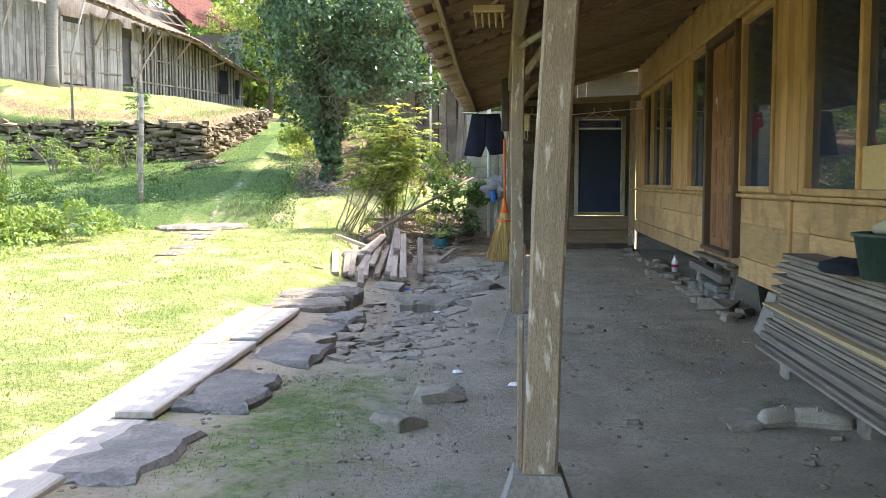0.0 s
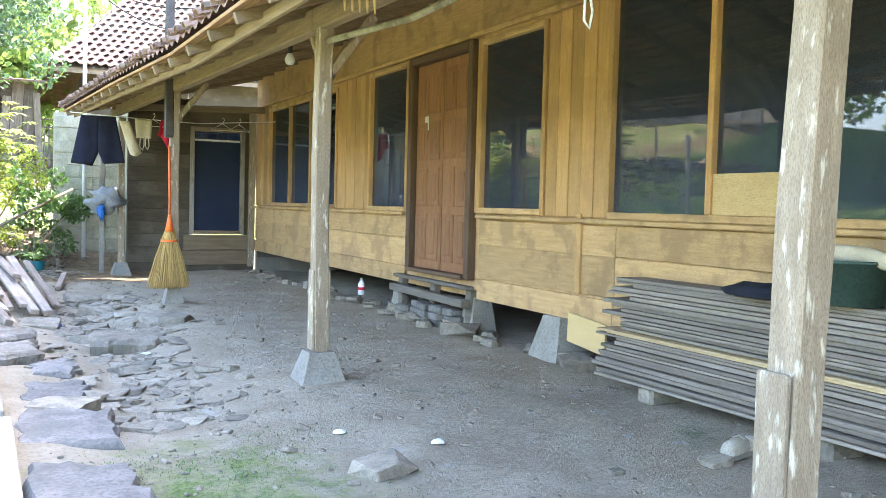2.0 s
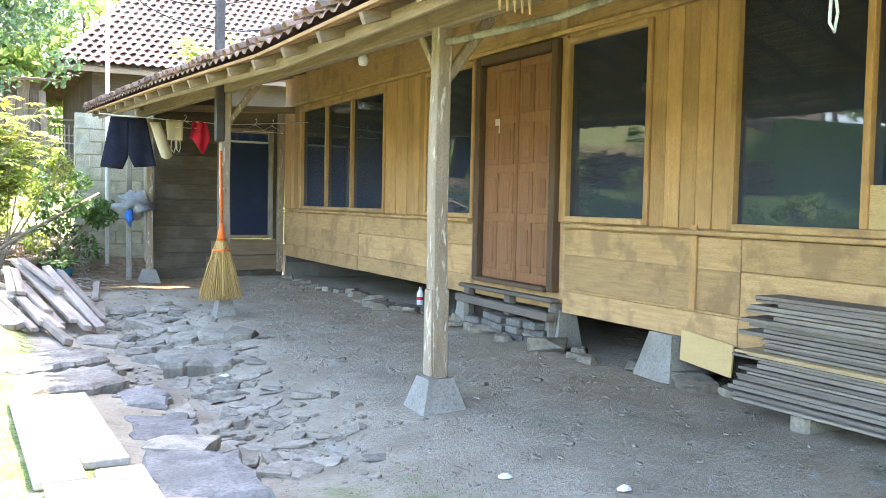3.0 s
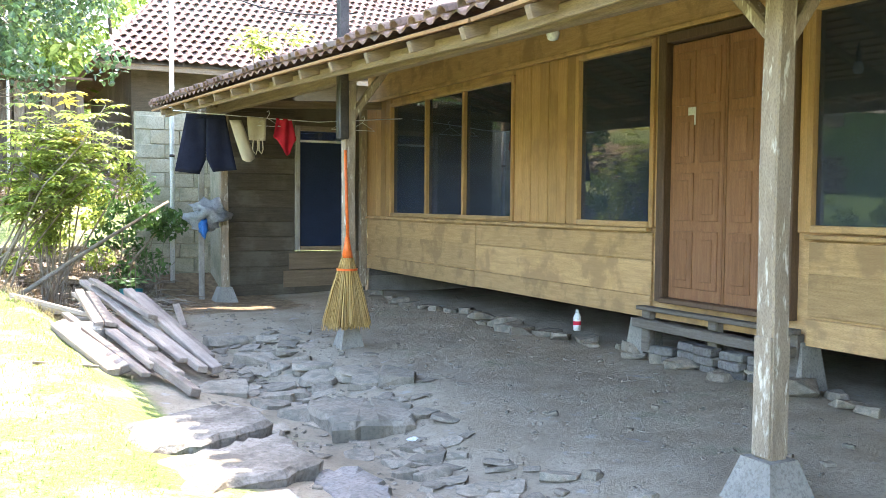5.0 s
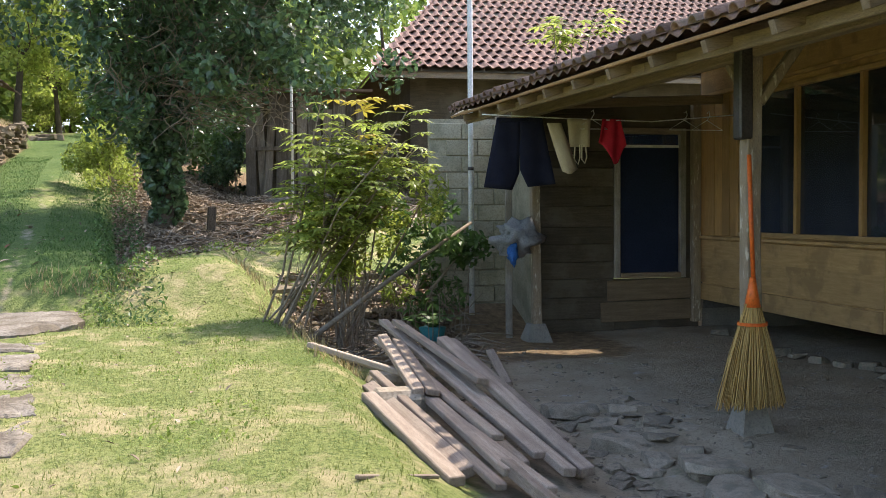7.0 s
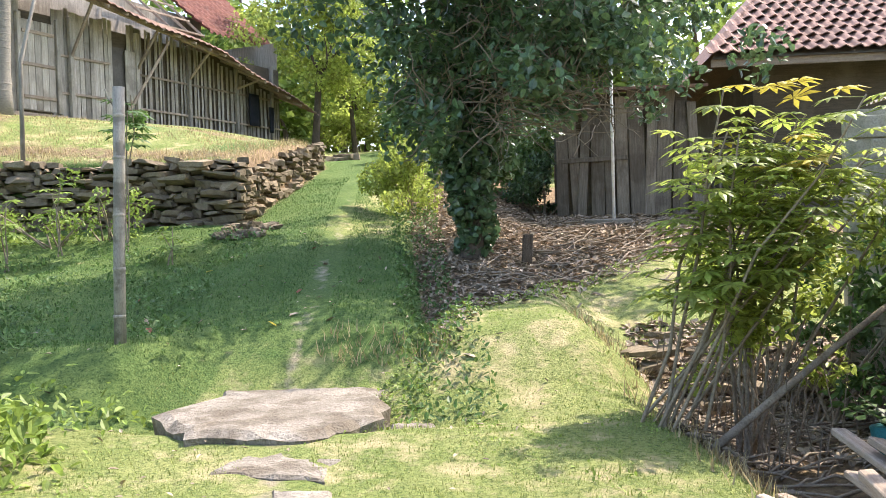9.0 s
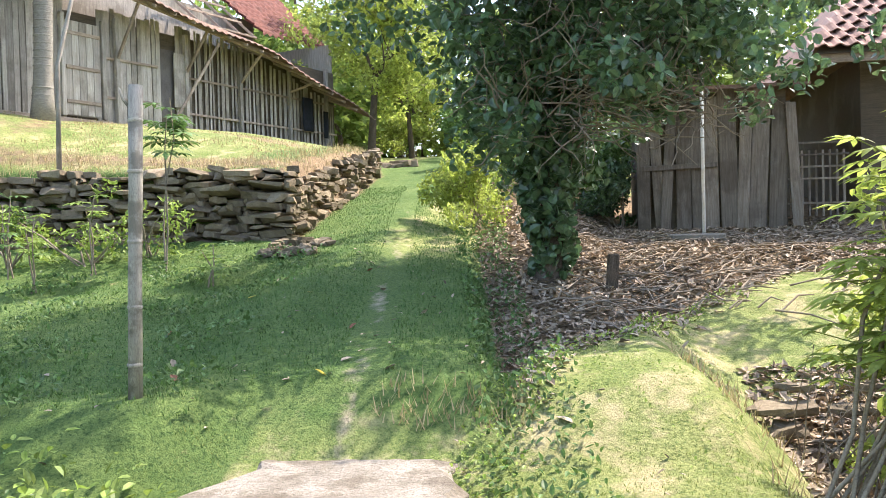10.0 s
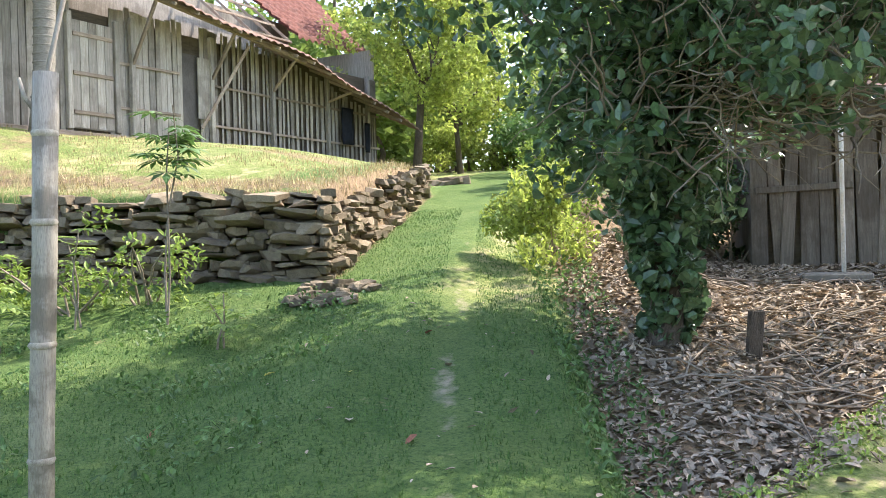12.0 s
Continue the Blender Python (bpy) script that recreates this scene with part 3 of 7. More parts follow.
def front_wall():
    wall = Geo()
    cuts = sorted(OPEN)
    y = Y0
    for a, b, z0, z1 in cuts:
        wall.box((XF + 0.065, (y + a) / 2, (WALL_LOW + WALL_TOP) / 2), (0.06, a - y, WALL_TOP - WALL_LOW))
        wall.box((XF + 0.065, (a + b) / 2, (WALL_LOW + z0) / 2), (0.06, b - a, z0 - WALL_LOW))
        wall.box((XF + 0.065, (a + b) / 2, (WALL_TOP + z1) / 2), (0.06, b - a, WALL_TOP - z1))
        y = b
    wall.box((XF + 0.065, (y + Y1) / 2, (WALL_LOW + WALL_TOP) / 2), (0.06, Y1 - y, WALL_TOP - WALL_LOW))
    w = tagged(new("wall_front", wall.mesh("wall_front", TEAK_Y)), "house front of honey-brown teak boards on stone pads", "wall", kind="structure")
    # upright planks between the openings, level boards below the sills and a plain band above
    y = Y0
    spans = []
    for a, b, z0, z1 in cuts:
        spans.append((y, a))
        y = b
    spans.append((y, Y1))
    for a, b in spans:
        n = max(1, round((b - a) / 0.155))
        step = (b - a) / n
        for i in range(n):
            g = Geo().box((0, 0, 0), (0.026 + 0.008 * (i % 2), step - 0.006, 2.66 - SILL - 0.02), None, 0.004)
            ob = part("plank", g, TEAK_Z, w)
            ob.matrix_basis = pose(XF + 0.021, a + (i + 0.5) * step, (2.66 + SILL) / 2)
    rows = ((WALL_LOW, 0.50, 0.032), (0.505, 0.80, 0.022), (0.805, SILL - 0.035, 0.022))
    for ya, yb in ((Y0, 1.2), (1.2, 4.55), (4.55, 6.56), (8.17, 11.2), (11.2, Y1)):
        for z0, z1, th in rows:
            dz = rnd.uniform(-0.012, 0.012)
            g = Geo().box((0, 0, 0), (th, yb - ya - 0.006, z1 - z0 - 0.004), None, 0.004)
            part("board", g, TEAK_Y, w).matrix_basis = pose(XF + 0.034 - th / 2, (ya + yb) / 2, (z0 + z1) / 2 + dz, 0.15 if ya > 8 else 0)
    for ya, yb in ((Y0, 2.0), (2.0, 6.6), (6.6, 10.3), (10.3, Y1)):
        part("board", Geo().box((0, 0, 0), (0.02, yb - ya - 0.005, WALL_TOP - 2.70), None, 0.004), TEAK_Y, w).matrix_basis = pose(XF + 0.024, (ya + yb) / 2, (WALL_TOP + 2.70) / 2)
    part("sill_rail", Geo().box((XF - 0.004, (Y0 + 6.56) / 2, SILL - 0.017), (0.07, 6.56 - Y0, 0.033), None, 0.006), TEAK_Y, w)
    part("sill_rail", Geo().box((XF - 0.004, (8.19 + Y1) / 2, SILL - 0.017), (0.07, Y1 - 8.19, 0.033), None, 0.006), TEAK_Y, w)
    part("head_rail", Geo().box((XF + 0.004, (Y0 + Y1) / 2, 2.682), (0.05, Y1 - Y0, 0.04), None, 0.006), TEAK_Y, w)
    part("stud", Geo().box((XF + 0.004, 4.98, 0.80), (0.03, 0.06, 0.6), None, 0.006), TEAK_Z, w)
    return w


front_wall()


def window(name, a, b, z0, z1, mullions, label):
    w = thing(name, (XF + 0.03, (a + b) / 2, z0), label, "window", kind="structure")
    ym = (a + b) / 2
    h = z1 - z0
    fw = 0.05
    for s, yy in ((1, a + fw / 2), (-1, b - fw / 2)):
        part("frame", Geo().box((0, yy - ym, h / 2), (0.09, fw, h), None, 0.006), TEAK_Z, w)
    part("frame", Geo().box((0, 0, fw / 2 + 0.001), (0.10, b - a - 2 * fw, fw), None, 0.006), TEAK_Y, w)
    part("frame", Geo().box((0, 0, h - fw / 2 - 0.001), (0.10, b - a - 2 * fw, fw), None, 0.006), TEAK_Y, w)
    edges = [a + fw] + list(mullions) + [b - fw]
    for m in mullions:
        part("mullion", Geo().box((0, m - ym, h / 2), (0.08, 0.05, h - 2 * fw), None, 0.006), TEAK_Z, w)
    for p, q in zip(edges[:-1], edges[1:]):
        lo = p + (0.025 if p in mullions else 0)
        hi = q - (0.025 if q in mullions else 0)
        pane = part("pane", Geo().box((0.01, (lo + hi) / 2 - ym, h / 2), (0.005, hi - lo, h - 2 * fw)), GLASS, w)
        pane.visible_shadow = False
    return w


window("window_1", *OPEN[0], (11.49, 12.47), "wide dark-glazed window in a teak frame, curtain behind")
window("window_2", *OPEN[1], (), "tall dark-glazed window beside the double door")
window("window_3", *OPEN[3], (), "tall dark-glazed window in a teak frame")
w4 = window("window_4", *OPEN[4], (2.87, 3.63), "wide dark-glazed window with a plywood patch at the bottom")
part("plywood_patch", Geo().box((-0.012, 3.25 - (1.35 + 4.62) / 2, 0.05 + 0.125), (0.012, 0.70, 0.25), None, 0.003), TEAK_PLY, w4, "pale plywood board")


def double_door():
    a, b, z0, z1 = OPEN[2]
    d = thing("door_1", (XF + 0.02, (a + b) / 2, z0), "closed red-brown wooden double door with raised panels", "door", kind="structure")
    w, h = b - a, z1 - z0
    for s in (-1, 1):
        part("jamb", Geo().box((-0.01, s * (w / 2 - 0.045), h / 2), (0.11, 0.09, h), None, 0.008), DARK_JAMB, d)
    part("lintel", Geo().box((-0.01, 0, h - 0.04), (0.11, w - 0.182, 0.08), None, 0.008), DARK_JAMB, d)
    part("threshold", Geo().box((-0.03, 0, 0.02), (0.14, w - 0.182, 0.04), None, 0.008), DARK_JAMB, d)
    lw = (w - 0.19) / 2
    for s in (-1, 1):
        yc = s * lw / 2
        leaf = part("leaf", Geo().box((0.02, yc, 0.04 + (h - 0.13) / 2), (0.035, lw - 0.006, h - 0.13), None, 0.004), DOOR_WOOD, d)
        for r, (p, q) in enumerate(((0.10, 0.56), (0.64, 1.02), (1.10, 1.48), (1.56, 1.98))):
            for c in (-1, 1):
                yy = yc + c * lw * 0.225
                pw = lw * 0.36
                part("panel", Geo().box((0.001, yy, (p + q) / 2 + 0.03), (0.022, pw, q - p), None, 0.010), DOOR_WOOD, leaf)
                part("panel_field", Geo().box((-0.008, yy, (p + q) / 2 + 0.03), (0.02, pw * 0.55, (q - p) * 0.72), None, 0.008), DOOR_WOOD, leaf)
        part("bead", Geo().box((0.0, s * 0.012, 0.04 + (h - 0.13) / 2), (0.02, 0.018, h - 0.15), None, 0.004), DOOR_WOOD, leaf)
    part("notice", Geo().box((-0.006, 0.36, 1.50), (0.003, 0.085, 0.14)), WHITE_PAINT, d, "torn pale paper stuck on the door")


DARK_JAMB = mat("dark_jamb", (0.10, 0.06, 0.035), (0.16, 0.10, 0.06), 4, 50, 0.65, 0.2, (9, 9, 0.8))
double_door()

# behind the glass an added room, indoor shade in its dark colour, and the house closed above and behind
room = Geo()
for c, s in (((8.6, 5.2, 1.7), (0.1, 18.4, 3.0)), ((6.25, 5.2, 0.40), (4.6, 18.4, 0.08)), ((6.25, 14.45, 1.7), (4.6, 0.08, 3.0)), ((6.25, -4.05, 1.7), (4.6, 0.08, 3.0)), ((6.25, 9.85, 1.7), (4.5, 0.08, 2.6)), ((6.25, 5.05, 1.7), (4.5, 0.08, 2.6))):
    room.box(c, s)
solid("wall_rooms", room, INSIDE_SHADE, "added inner walls and floor, darkened in colour to stand for indoor shade", "wall", kind="structure")
# unseen skirt, added to stop sunlight coming in under the house
back = Geo()
back.box((8.6, 5.2, 0.1), (0.12, 18.4, 0.7)).box((6.3, 14.5, 0.1), (4.7, 0.12, 0.5)).box((6.3, -4.1, 0.1), (4.7, 0.12, 0.5))
solid("wall_foundation", back, CONCRETE, "unseen low skirt added at the back to stop sun under the house", "wall", kind="structure")
# unseen main roof, added so no sun leaks in above the front wall
upper = Geo()
upper.add([(3.86, -4.3, 3.20), (6.4, -4.3, 5.4), (9.2, -4.3, 3.0), (3.86, 14.75, 3.20), (6.4, 14.75, 5.4), (9.2, 14.75, 3.0)], [(0, 3, 4, 1), (1, 4, 5, 2), (0, 1, 2), (3, 5, 4)])
solid("roof_main", upper, TILE_OLD, "unseen main roof added to keep sun from leaking onto the porch", "roof", kind="structure")
solid("ceiling", Geo().box((6.3, 5.2, 3.2), (4.7, 18.6, 0.06)), DARK_BOARD, "dark board ceiling of the house", "ceiling", kind="structure")


def curtain():
    g = Geo()
    n = 22
    top = [(4.16 + 0.025 * math.sin(i * 1.9), 11.95 + 0.44 * i / n) for i in range(n + 1)]
    v = [(x, y, z) for z in (1.0, 1.8, 2.62) for x, y in top]
    f = [(r * (n + 1) + i, r * (n + 1) + i + 1, (r + 1) * (n + 1) + i + 1, (r + 1) * (n + 1) + i) for r in range(2) for i in range(n)]
    g.add(v, f, True)
    o = solid("curtain", g, CURTAIN, "maroon patterned curtain hanging behind the window", "curtain")
    md = o.modifiers.new("thick", "SOLIDIFY")
    md.thickness = 0.006


curtain()


def end_wall():
    y = Y1
    g = Geo()
    dx0, dx1, dz0, dz1 = 2.83, 3.72, 0.58, 2.32
    for c, s in (((2.35, y + 0.05, 1.30), (dx0 - 1.87, 0.05, 2.91)), (((dx1 + 3.9) / 2, y + 0.05, 1.22), (3.9 - dx1, 0.05, 2.75)), (((dx0 + dx1) / 2, y + 0.05, 2.46), (dx1 - dx0, 0.05, 0.28)), (((dx0 + dx1) / 2, y + 0.05, 0.21), (dx1 - dx0, 0.05, 0.72))):
        g.box(c, s)
    w = tagged(new("wall_end", g.mesh("wall_end", DARK_BOARD)), "dark weathered board wall closing the porch", "wall", kind="structure")
    z = -0.08
    while z < 2.56:
        h = rnd.uniform(0.19, 0.25)
        part("board", Geo().box((0, 0, 0), (dx0 - 1.87 - 0.01, 0.022, h - 0.006), None, 0.004), DARK_BOARD, w).matrix_basis = pose((1.87 + dx0) / 2, y + 0.012, z + h / 2, 0, rnd.uniform(-0.3, 0.3))
        z += h
    for a, b, h0, h1 in ((2.66, 3.9, 0.08, 0.31), (2.74, 3.9, 0.325, 0.56)):
        part("board", Geo().box((0, 0, 0), (b - a, 0.03, h1 - h0), None, 0.005), RAFTER_X, w).matrix_basis = pose((a + b) / 2, y + 0.005, (h0 + h1) / 2, 0, -0.8)
    part("corner_post", Geo().box((3.84, y - 0.01, 1.35), (0.10, 0.10, 2.6), None, 0.008), POST, w)
    d = thing("door_2", ((dx0 + dx1) / 2, y + 0.03, dz0), "closed navy blue door in a pale wooden frame", "door", kind="structure")
    ww, h = dx1 - dx0, dz1 - dz0
    for s in (-1, 1):
        part("jamb", Geo().box((s * (ww / 2 - 0.035), 0, h / 2), (0.07, 0.10, h), None, 0.006), GREY_WOOD_Z, d)
    part("lintel", Geo().box((0, 0, h - 0.035), (ww - 0.142, 0.10, 0.07), None, 0.006), GREY_WOOD_X, d)
    part("sill", Geo().box((0, -0.01, 0.03), (ww - 0.142, 0.12, 0.06), None, 0.006), RAFTER_X, d)
    leaf = part("leaf", Geo().box((0, 0.02, 0.06 + (h - 0.13) / 2 - 0.07), (ww - 0.15, 0.04, h - 0.27), None, 0.005), NAVY, d, "navy painted door leaf")
    # added pane: dims the sun that fell through the open fanlight
    part("fanlight", Geo().box((0, 0.02, h - 0.13), (ww - 0.15, 0.006, 0.12)), GLASS, d, "narrow dark pane added in the fanlight gap to hold back sun")
    part("rail", Geo().box((0, 0.01, h - 0.21), (ww - 0.15, 0.05, 0.03), None, 0.004), WHITE_PAINT, d, "pale strip under the fanlight")


end_wall()


def block_wall():
    """The pale block wall at the corner, course by course."""
    base = tagged(new("wall_side", Geo().box((1.85, 15.46, 1.15), (2.0, 0.10, 2.7)).mesh("wall_side", BLOCK)), "pale concrete block wall with moss stains", "wall", kind="structure")
    me = Geo().box((0, 0, 0), (0.39, 0.03, 0.19), None, 0.008).mesh("block", BLOCK)
    for r in range(13):
        for i in range(5):
            x = 1.05 + 0.40 * i + (0.2 if r % 2 else 0)
            if x < 2.7:
                piece("block", me, pose(x, 15.40, -0.05 + 0.2 * r, rnd.uniform(-0.6, 0.6), 0, 0), base)


block_wall()
# added wall: shuts the gap where sun slipped past the end wall
solid("wall_return", Geo().box((1.92, 14.94, 1.25), (0.08, 0.92, 2.9)), BLOCK, "short pale block wall added to keep sun off the porch floor", "wall", kind="structure")


# ---- porch roof ----
def porch_roof():
    up = Vector((-0.33, 0, 1)).normalized()
    roof = thing("porch_roof", (0, 0, 0), "sloping porch roof of old clay tiles on wooden battens", "roof", kind="structure")
    # tile sheet with a rolling profile, laid in courses
    ys = np.arange(-4.2, 14.5, 0.045)
    g = Geo()
    for k in range(11):
        u0, u1 = k / 11.0, (k + 1.25) / 11.0
        rows = []
        for u, lift in ((u0, 0.105), (min(u1, 1.0), 0.075)):
            row = []
            for y in ys:
                e = eave(y)
                x = e.x + u * (XF - e.x)
                row.append((x, y, roof_z(x, y, lift + 0.018 * math.sin(y * 2 * math.pi / 0.185))))
            rows.append(row)
        lip = [(x, y, z - 0.02) for x, y, z in rows[0]]
        n = len(ys)
        v = lip + rows[0] + rows[1]
        f = [(r * n + i, r * n + i + 1, (r + 1) * n + i + 1, (r + 1) * n + i) for r in range(2) for i in range(n - 1)]
        g.add(v, f, True)
    part("tile_courses", g, TILE_OLD, roof, "mossy brown clay tiles")["kind"] = "stuff"
    # rounded tile ends along the eave
    t = Geo()
    seg = 7
    v, f = [], []
    for dx, r in ((0, 0.058), (0.26, 0.05)):
        for j in range(seg):
            a = math.pi * j / (seg - 1)
            v.append((dx, -math.cos(a) * r, math.sin(a) * r * 0.8))
        for j in range(seg):
            a = math.pi * j / (seg - 1)
            v.append((dx, -math.cos(a) * (r - 0.014), math.sin(a) * (r - 0.014) * 0.8))
    for j in range(seg - 1):
        f += [(j, j + 1, 2 * seg + j + 1, 2 * seg + j), (seg + j + 1, seg + j, 3 * seg + j, 3 * seg + j + 1), (j + 1, j, seg + j, seg + j + 1)]
    t.add(v, f, True)
    tm = t.mesh("eave_tile", TILE_OLD)
    y = -1.5
    while y < 14.45:
        e = eave(y)
        piece("eave_tile", tm, pose(e.x - 0.06 + rnd.uniform(-0.015, 0.015), y, e.z + 0.095 + rnd.uniform(-0.008, 0.012), 0, -17 + rnd.uniform(-3, 3), rnd.uniform(-5, 5)), roof)
        y += 0.185 + rnd.uniform(-0.02, 0.02)
    # battens along the roof
    for k in range(24):
        u = (k + 0.4) / 24
        for ya, yb in ((-4.1, 3.4), (3.42, 6.4), (6.42, 9.6), (9.62, 14.45)):
            j = rnd.uniform(-0.012, 0.012)
            a, b = eave(ya), eave(yb)
            xa, xb = a.x + u * (XF - a.x) + j, b.x + u * (XF - b.x) - j
            part("batten", Geo().beam((xa, ya, roof_z(xa, ya, 0.035)), (xb, yb, roof_z(xb, yb, 0.035)), 0.072, 0.022, up, 0.003), BATTEN, roof)
    # rafters whose ends show below the tiles
    y = -3.8
    while y < 14.45:
        e = eave(y)
        part("rafter", Geo().beam((e.x + 0.03, y, e.z - 0.015), (XF - 0.02, y + rnd.uniform(-0.03, 0.03), roof_z(XF - 0.02, y, -0.015)), 0.05, 0.07, Z, 0.004), RAFTER_X, roof)
        y += 0.62 if y > 3 else 1.2
    # eave board
    for ya, yb in ((-4.0, 3.5), (3.5, 6.4), (6.4, 10.0), (10.0, 14.45)):
        a, b = eave(ya), eave(yb)
        part("eave_board", Geo().beam(a + Vector((0.20, 0, 0.0)), b + Vector((0.20, 0, 0.0)), 0.03, 0.075, Z, 0.004), BEAM_Y, roof)
    # main beam over the posts and its far piece
    for ya, yb in ((-4.0, 5.1), (5.1, 9.7), (9.7, 14.45)):
        xa, xb = 2.02 - 0.025 * ya, 2.02 - 0.025 * yb
        part("beam", Geo().beam((xa, ya, roof_z(xa, ya) - 0.12), (xb, yb, roof_z(xb, yb) - 0.12), 0.09, 0.15, Z, 0.01), BEAM_Y, roof)
    for y in (13.9,):
        xb = 2.02 - 0.025 * y
        part("tie_beam", Geo().beam((xb - 0.1, y, roof_z(xb, y) - 0.07), (XF, y, 2.60), 0.07, 0.10, Z, 0.008), RAFTER_X, roof)
    return roof


porch_roof()


def porch_post(x, y, top, lean, label, splice=True, brace=True, width=0.098, pad=True, foot=0.30):
    z0 = gz(x, y) - 0.02
    p = thing("porch_post", (x, y, z0), label, "post", "porch posts")
    h = top - z0
    if pad:
        part("footing", Geo().frustum((0, 0, 0), foot, foot * 0.55, 0.21), CONCRETE, p, "tapered concrete footing")
    s = Geo()
    zb = 0.205 if pad else 0.0
    # shaft, a little out of true
    n = 7
    v, f = [], []
    for k in range(n + 1):
        t = k / n
        cx = lean * t + 0.008 * math.sin(t * 5 + x)
        w = width * (0.5 + 0.02 * math.sin(k * 2.1 + y))
        c = w * 0.16
        for ax, ay in ((w - c, w), (-w + c, w), (-w, w - c), (-w, -w + c), (-w + c, -w), (w - c, -w), (w, -w + c), (w, w - c)):
            v.append((cx + ax, ay, zb + (h - zb) * t))
    for k in range(n):
        f += [(8 * k + i, 8 * k + (i + 1) % 8, 8 * k + 8 + (i + 1) % 8, 8 * k + 8 + i) for i in range(8)]
    f += [tuple(range(8))[::-1], tuple(8 * n + i for i in range(8))]
    s.add(v, f)
    part("shaft", s, POST, p)
    if splice:
        for sx in (-1, 1):
            part("splice_board", Geo().box((sx * (width / 2 + 0.001), 0, 0.22 + 0.26), (0.022, width * 0.95, 0.52), None, 0.006), POST, p, "patched boards with peeling pale paint")
    if brace:
        part("brace", Geo().beam((0.04 + lean, 0.02, h - 0.36), (0.06 + lean, 0.40, h + 0.02), 0.06, 0.09, Vector((1, 0, 0)), 0.01), POST, p)
        part("brace", Geo().beam((0.04 + lean, 0, h - 0.34), (0.34 + lean, 0, h + 0.06), 0.06, 0.07, Vector((0, 1, 0)), 0.01), POST, p)
    return p


porch_post(2.0, 1.2, 2.33, 0.10, "porch post with flaking pale paint on a concrete footing", width=0.118)
porch_post(1.90, 5.0, 2.30, 0.0, "porch post with braces and flaking paint on a concrete footing")
porch_post(1.77, 9.64, 2.36, 0.0, "porch post with a straw broom hung on it", splice=False, foot=0.22)
porch_post(1.72, 13.9, 2.36, 0.0, "weathered post on a footing beside the block wall", splice=False, brace=False, width=0.095)

# ---- the grey wooden house on the terrace ----
def grey_house():
    o = Vector((-12.1, 25.0, 0))
    d = Vector((0.335, 0.942, 0)).normalized()
    nrm = Vector((d.y, -d.x, 0))
    rz = math.degrees(math.atan2(d.y, d.x))
    h = thing("wooden_house", (o.x, o.y, 4.22), "weathered grey plank house with sagging tiled lean-to roof on the terrace", "house", rz=rz)
    # local axes: x along the front, y into the house, z up
    def eave_z(u):
        return 2.45 - 0.12 * u if u < 5.3 else 1.81 - 0.27 * (u - 5.3)

    L0, L1, H = -4.6, 9.0, 2.05
    # dark backing sheet, its colour standing for shade between the planks
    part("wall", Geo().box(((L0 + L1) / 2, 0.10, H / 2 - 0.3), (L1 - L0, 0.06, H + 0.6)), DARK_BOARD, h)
    part("side_wall", Geo().box((L1 - 0.03, 2.1, H / 2 + 0.2), (0.06, 4.0, H + 1.2)), GREY_WOOD_Z, h)
    part("floor_beam", Geo().box(((L0 + L1) / 2, 0.03, -0.12), (L1 - L0, 0.12, 0.14), None, 0.01), GREY_WOOD_X, h)
    u = L0
    r = random.Random(3)
    while u < L1 - 0.05:
        if 0.0 < u + 0.08 < 0.86 or 2.42 < u + 0.05 < 2.95:
            u += 0.05
            continue
        w = r.uniform(0.09, 0.19) if u < 3.2 else r.uniform(0.045, 0.12)
        ztop = min(2.3, eave_z(u) + 0.35) - r.uniform(0, 0.1)
        zb = r.uniform(-0.32, -0.2)
        part("plank", Geo().box((0, 0, 0), (w, 0.02, ztop - zb), None, 0.004), GREY_WOOD_Z, h).matrix_basis = pose(u + w / 2, 0.05 - r.uniform(0, 0.025), (ztop + zb) / 2, 0, r.uniform(-0.8, 0.8), 0)
        u += w + (r.uniform(0.004, 0.015) if u < 3.2 else r.uniform(0.03, 0.12))
    for z in (0.35, 1.15):
        part("rail", Geo().beam((3.3, 0.0, z), (L1, 0.0, z - 0.03), 0.03, 0.05, Z, 0.004), GREY_WOOD_X, h)
        part("rail", Geo().beam((0.9, 0.0, z + 0.1), (2.4, 0.0, z + 0.12), 0.03, 0.05, Z, 0.004), GREY_WOOD_X, h)
    # ledged plank door
    door = part("door", Geo().box((0.43, 0.035, 0.93), (0.84, 0.035, 1.86), None, 0.005), GREY_WOOD_Z, h, "closed grey ledged plank door")
    for i in range(5):
        part("door_board", Geo().box((0.09 + i * 0.17, 0.012, 0.94), (0.162, 0.02, 1.84), None, 0.004), GREY_WOOD_Z, door)
    for z in (0.28, 0.95, 1.62):
        part("ledge", Geo().box((0.43, -0.012, z), (0.82, 0.03, 0.07), None, 0.006), GREY_WOOD_X, door)
    for x in (-0.06, 0.92):
        part("jamb", Geo().box((x, 0.0, 0.98), (0.10, 0.10, 2.0), None, 0.01), GREY_WOOD_Z, h)
    # no real hole: a dark sheet carries the shade of the gap
    part("opening", Geo().box((2.68, 0.06, 0.95), (0.44, 0.012, 1.5)), INSIDE_SHADE, h, "dark sheet standing for the shaded gap in the planks")
    part("shutter", Geo().box((3.02, -0.02, 1.05), (0.36, 0.03, 1.2), None, 0.005), GREY_WOOD_Z, h, "plank shutter beside the gap")
